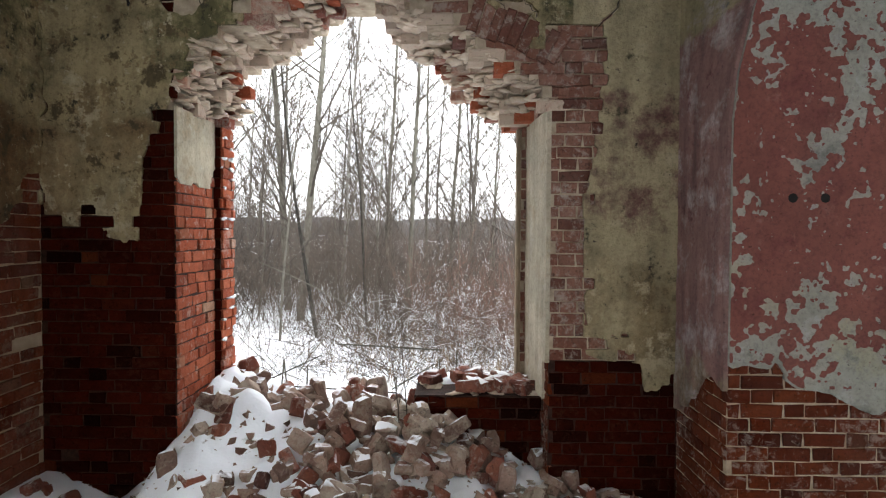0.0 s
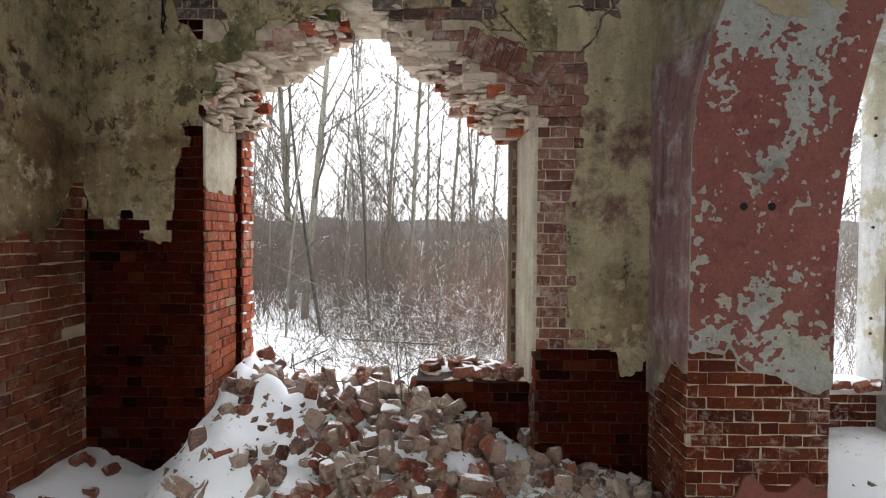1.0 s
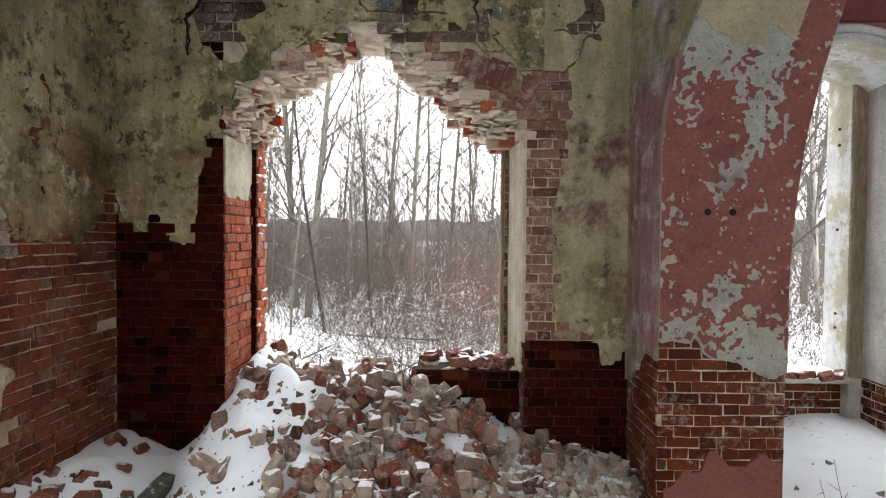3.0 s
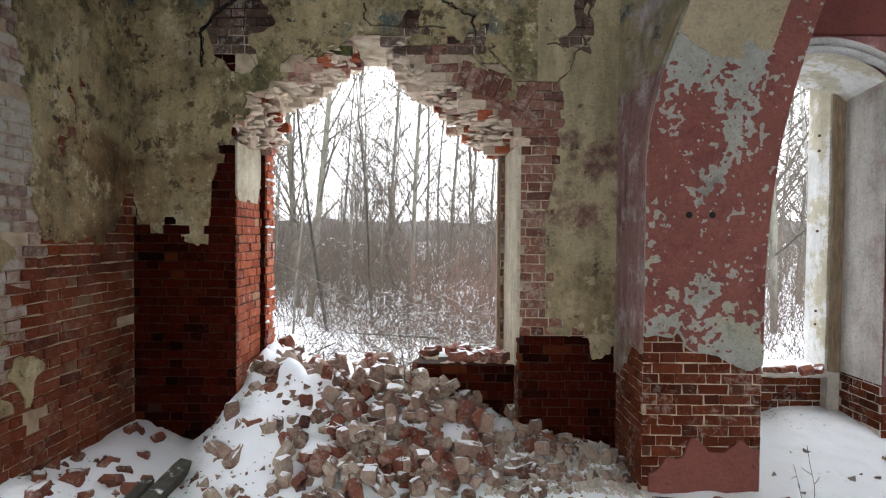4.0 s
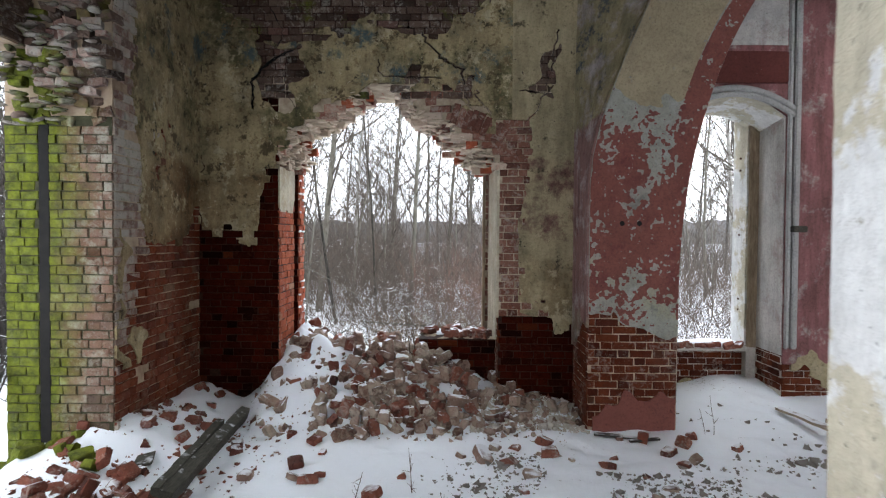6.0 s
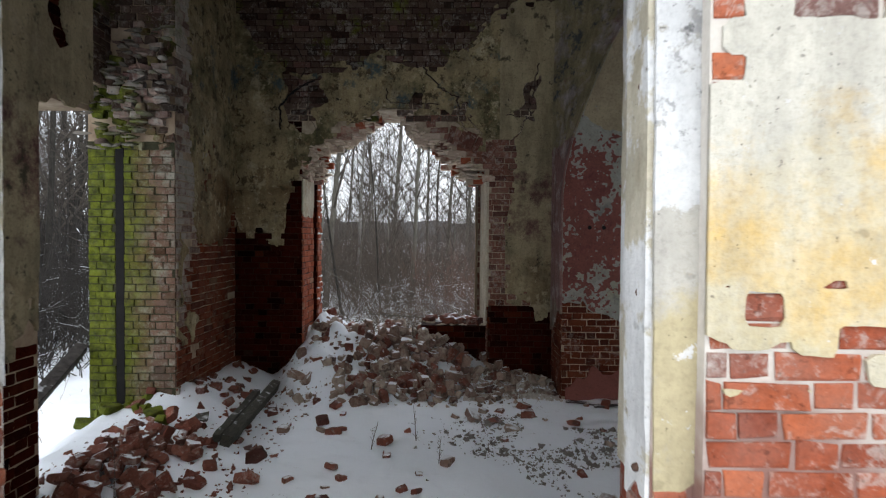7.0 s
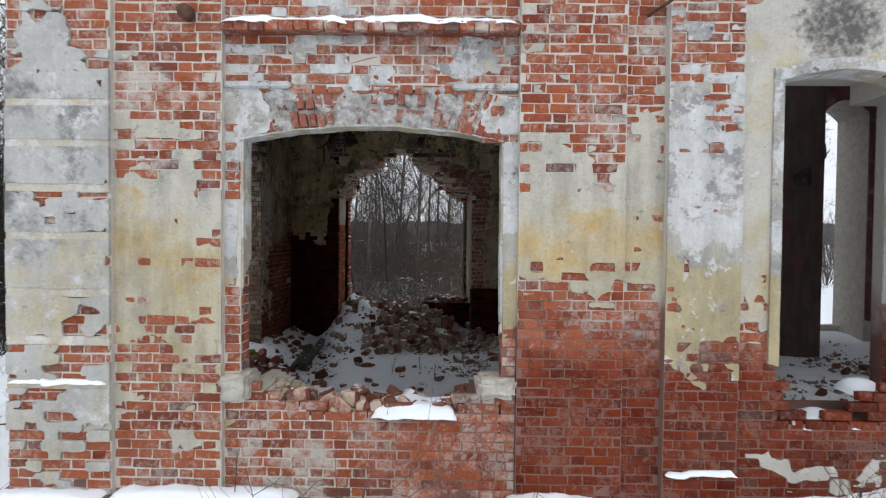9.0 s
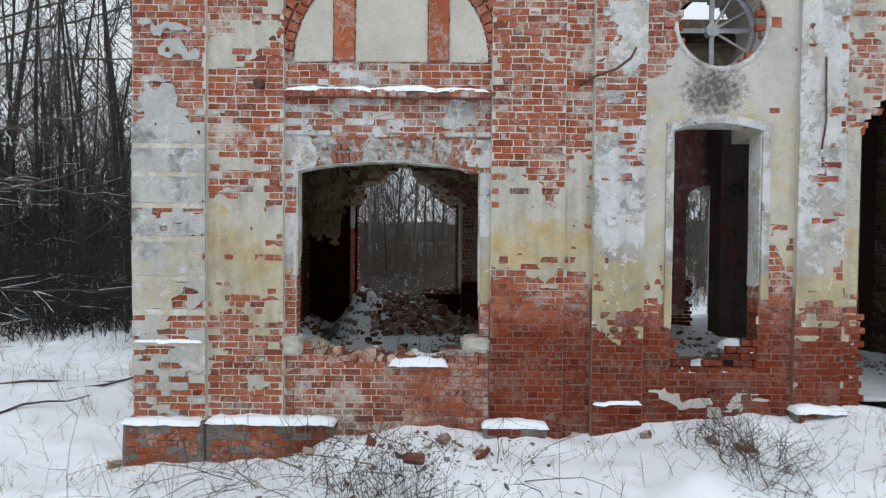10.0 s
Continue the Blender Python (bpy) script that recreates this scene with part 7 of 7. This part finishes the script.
for k, (x, y, tip, way, size) in enumerate(((-4.1, 14.0, 0.2, 0.2, 0.8), (-3.3, 14.4, -0.12, 0.3, 0.75), (-3.4, 17.5, 0.25, -0.2, 0.9), (-2.2, 15.5, 0.12, 0.1, 0.8), (0.2, 18.0, -0.1, 0.5, 0.8), (1.9, 15.5, 0.12, 0.2, 0.55), (2.35, 15.0, 0.17, 0.1, 0.6), (-2.3, 17.0, 1.1, 0.3, 0.6))):
    copy_thing(KINDS[1] if k in (5, 6) else SLIM[k % 5] if k not in (1, 3) else PLAIN[k % 5], Matrix.Translation((x, y, float(ground_height(x, y)))) @ Euler((way * tip, tip, 0.7 * k)).to_matrix().to_4x4() @ Matrix.Diagonal((size * (0.3 if k in (5, 6) else 1), size * (0.3 if k in (5, 6) else 1), size * (0.4 if k in (5, 6) else 1), 1)))   # leaning trunks just behind the window
slim = [(x, y) for x, y in zip(rng.uniform(-30, 22, 80), rng.uniform(14, 42, 80)) if not (abs(x + 1) < 4 and y < 13)]
for k, (x, y) in enumerate(slim):
    plant(SLIM, k, x, y, rng.uniform(0.7, 1.1))


def thicket(name, seed, count, place, height, radius, material, label, lean=0.5, forks=3, droop=0.0):
    """Brush: a great many thin, forked stems in one mesh."""
    rnd = np.random.RandomState(seed)
    v, f = [], []
    for k in range(count):
        x, y = place(rnd)
        z = float(ground_height(x, y))
        h = height * rnd.uniform(0.4, 1.2)
        pts = limb(v, f, (x, y, z - 0.05), (rnd.normal(0, lean), rnd.normal(0, lean), 1), h, radius * rnd.uniform(0.6, 1.4), radius * 0.3, 5, 3, rnd, 0.3, -droop)
        for q in range(forks):
            limb(v, f, pts[1 + int(rnd.randint(4))], Vector(rnd.normal(0, 0.7, 3)) + Vector((0, 0, 0.7 - droop)), h * rnd.uniform(0.25, 0.6), radius * 0.5, radius * 0.2, 2, 3, rnd, 0.3, 0.1)
    return mesh_object(name, v, f, material, label=label, kind="stuff", category="brush")


thicket("far_woods", 11, 3000, lambda r: (lambda y: (r.uniform(-0.5, 0.85) * y, y))(r.uniform(26, 80)), 4.6, 0.026, FAR_BRUSH, "far grey-brown woods", 0.2, 3)
thicket("undergrowth", 1, 2900, lambda r: (lambda y: (r.uniform(-0.42, 0.36) * y, y))(r.uniform(15, 36)), 3.6, 0.0085, BRUSH, "tangled grey-brown undergrowth dusted with snow", 0.5, 7)
thicket("undergrowth", 2, 320, lambda r: (r.normal(1.6, 1.0), r.uniform(10.5, 16)), 2.3, 0.006, RED_TWIGS, "reddish-brown shrubs behind the window", 0.3, 6)
thicket("dry_weeds", 12, 420, lambda r: (r.normal(0.2, 1.5), r.uniform(7.5, 13)), 0.9, 0.0035, STRAW, "dry grass and weeds in the snow behind the window", 0.35, 3)
thicket("undergrowth", 13, 620, lambda r: (r.normal(-0.8, 2.4), r.uniform(9.5, 16)), 1.5, 0.005, BRUSH, "thin grey-brown shrubs in the snow behind the window", 0.5, 6)
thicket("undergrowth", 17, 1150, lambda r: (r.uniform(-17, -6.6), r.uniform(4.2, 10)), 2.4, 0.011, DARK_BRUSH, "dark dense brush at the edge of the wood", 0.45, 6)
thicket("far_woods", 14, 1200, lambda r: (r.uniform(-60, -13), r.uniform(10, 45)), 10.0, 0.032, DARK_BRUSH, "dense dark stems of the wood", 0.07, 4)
thicket("fallen_branches", 3, 260, lambda r: (r.normal(-0.9, 1.3), r.uniform(9.5, 15)), 2.3, 0.0075, TWIG_LADEN, "snow-laden fallen branches", 1.1, 7, 0.5)
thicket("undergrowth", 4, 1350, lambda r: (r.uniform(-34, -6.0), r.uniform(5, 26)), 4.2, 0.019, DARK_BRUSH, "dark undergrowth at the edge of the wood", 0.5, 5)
thicket("undergrowth", 6, 1100, lambda r: (lambda y: (r.uniform(0.36, 0.85) * y, y))(r.uniform(14, 34)), 3.2, 0.009, BRUSH, "brush beyond the nave windows", 0.45, 5)
thicket("undergrowth", 18, 380, lambda r: (lambda y: (r.uniform(0.42, 0.8) * y, y))(r.uniform(8.5, 15)), 1.7, 0.006, BRUSH, "thin grey-brown brush beyond the niche window", 0.45, 6)
thicket("dry_weeds", 5, 620, lambda r: (r.uniform(-7, 6.2), -2.75 - abs(r.normal(0, 1.5)) - 0.1), 0.34, 0.0036, STRAW, "dry weed stems poking through the snow", 0.55, 2, 0.3)
thicket("dry_weeds", 7, 130, lambda r: (r.normal(-0.15, 0.35), r.normal(-4.3, 0.5)), 0.5, 0.005, BRUSH, "tangle of dark dead stems in the snow", 0.8, 4, 0.2)
thicket("dry_weeds", 8, 130, lambda r: (r.normal(3.6, 0.25), r.normal(-3.8, 0.5)), 0.6, 0.005, BRUSH, "tangle of dark dead stems in the snow", 0.7, 4, 0.2)
thicket("dead_stems", 15, 80, lambda r: (r.normal(-1.2, 1.3), r.normal(-3.6, 0.5)), 1.3, 0.006, BRUSH, "long dead stems bent down into the snow", 1.3, 4, 0.6)
chips("rubble_crumbs", 520, lambda r: (lambda x, y: (x, y, float(ground_height(x, y))))(r.normal(0.1, 0.7), -2.8 - abs(r.normal(0, 0.7))), 0.017, PLINTH, 16, "dark debris sticking out of the snow")
thicket("dry_weeds", 9, 260, lambda r: (r.uniform(-14, -4), r.uniform(-3, 4)), 0.6, 0.005, STRAW, "dead grass at the edge of the wood", 0.5, 3, 0.2)


def laden_branch_tree():
    """A tree beside the ruin, whose long snow-laden branches reach across the corner."""
    rnd = np.random.RandomState(77)
    ob = empty("tree", (-8.3, -1.6, float(ground_height(-8.3, -1.6))), label="bare tree with long low branches carrying snow", category="tree")
    v, f = [], []
    limb(v, f, (0, 0, -0.4), (0.02, 0, 1), 11, 0.2, 0.05, 10, 8, rnd, 0.1)
    mesh_object("trunk", v, f, BARK, ob, smooth=True)
    v, f = [], []
    for z, dy, rise, length in ((5.2, -0.2, 0.25, 5.2), (4.4, 0.1, 0.35, 4.8), (3.9, -0.3, 0.18, 4.6), (3.4, 0.2, 0.05, 3.8), (2.8, -0.1, 0.12, 3.9), (2.4, 0.0, 0.05, 3.2), (5.8, 0.1, 0.3, 5.5), (6.4, -0.2, 0.35, 5.0), (1.9, 0.2, 0.1, 3.6), (4.9, 0.3, 0.2, 5.0), (4.1, -0.4, 0.12, 4.9), (5.5, 0.4, 0.3, 4.6), (3.1, -0.4, 0.2, 4.2), (6.9, 0.2, 0.2, 5.6), (6.1, -0.5, 0.15, 5.2)):
        pts = limb(v, f, (0, 0, z), (1, dy, rise), length, 0.032, 0.008, 8, 5, rnd, 0.4, -0.1)
        for q in range(12):
            limb(v, f, pts[2 + int(rnd.randint(6))], Vector((1, 0, 0.0)) + Vector(rnd.normal(0, 0.38, 3)), length * rnd.uniform(0.12, 0.36), 0.008, 0.004, 5, 3, rnd, 0.5)
    mesh_object("crown", v, f, TWIG_LADEN, ob)


laden_branch_tree()
for k, (a, b) in enumerate((((-7.6, 0.2, -1.0), (-4.3, 0.6, -0.9)), ((-6.4, -0.5, -1.05), (-3.9, 0.9, -0.55)), ((-6.0, 0.1, -1.02), (-3.8, 1.2, -0.7)), ((-6.9, -1.6, -1.08), (-5.2, -1.0, -0.8)))):
    pts = [Vector(a).lerp(Vector(b), t) + Vector((0, 0, 0.05 * math.sin(9 * t + k))) for t in np.linspace(0, 1, 7)]
    v, f = tube(pts, [0.03 - 0.003 * t for t in range(7)], 6)
    mesh_object("fallen_pole", v, f, TWIG_LADEN, label="fallen thin trunk lying in the snow", category="log", group="fallen poles by the corner", smooth=True)

fence = empty("fence", label="broken thin dark fence standing in the snow", category="fence")
for x, y, h, tip in ((-2.55, 8.6, 0.75, 0.1), (-2.35, 8.5, 0.8, -0.12), (-2.15, 8.6, 0.7, 0.05), (-0.75, 8.3, 0.6, 0.0), (-0.1, 8.8, 0.75, -0.05), (0.1, 8.2, 0.9, 0.03)):
    z = float(ground_height(x, y))
    v, f = tube([(x, y, z - 0.1), (x + tip * h, y, z + h)], [0.014, 0.012], 5)
    mesh_object("post", v, f, TIMBER, fence)
for a, b in (((-2.9, 8.6, -0.75), (-0.75, 8.3, -0.78)), ((-1.7, 8.7, -0.15), (-0.1, 8.8, -0.25)), ((-2.9, 8.4, -0.75), (-1.9, 8.6, -0.3)), ((-0.8, 8.2, -0.7), (-0.2, 8.5, -0.4))):
    v, f = tube([a, b], [0.012, 0.012], 5)
    mesh_object("rail", v, f, TIMBER, fence)

rnd = np.random.RandomState(4)
for x, y, h in ((-0.35, 4.3, 1.6), (-0.3, 4.35, 1.2), (-0.15, 1.8, 0.4), (0.1, 1.2, 0.3), (-2.4, 0.1, 0.5), (-0.6, 1.5, 0.35), (2.95, 3.3, 0.3), (3.02, 3.26, 0.45)):
    v, f = [], []
    z = float(floor_height(np.array(x), np.array(y)))
    stem = limb(v, f, (x, y, z - 0.03), (rnd.normal(0, 0.1), rnd.normal(0, 0.1), 1), h, 0.006 if x < 2 else 0.003, 0.002, 6, 3, rnd, 0.15)
    for q in range(8 if x < 2 else 2):
        limb(v, f, stem[1 + int(rnd.randint(5))], Vector(rnd.normal(0, 0.5, 3)) + Vector((0, 0, 0.7)), h * 0.2, 0.003, 0.0015, 3, 3, rnd)
    mesh_object("dead_weed", v, f, BRUSH, label="thin dead weed stalk growing from the rubble", category="weed", group="weeds inside")

# a low wooded hill closes the view
xs = np.linspace(-320, 320, 260)
v, f = [], []
for i, x in enumerate(xs):
    top = 5.2 + 1.2 * float(fbm(x * 0.012, 1.0, 2)) + 0.8 * float(vnoise(x * 0.25, 3.0, 5)) + 0.5 * float(vnoise(x * 0.9, 3.0, 6))
    v += [(x, 150 + 0.0006 * x * x * -1, -3.0), (x, 152 - 0.0006 * x * x, top)]
f = [(2 * i, 2 * i + 2, 2 * i + 3, 2 * i + 1) for i in range(len(xs) - 1)]
mesh_object("backdrop", v, f, HAZE_WOODS, label="distant grey wooded hill", kind="structure", category="hill")
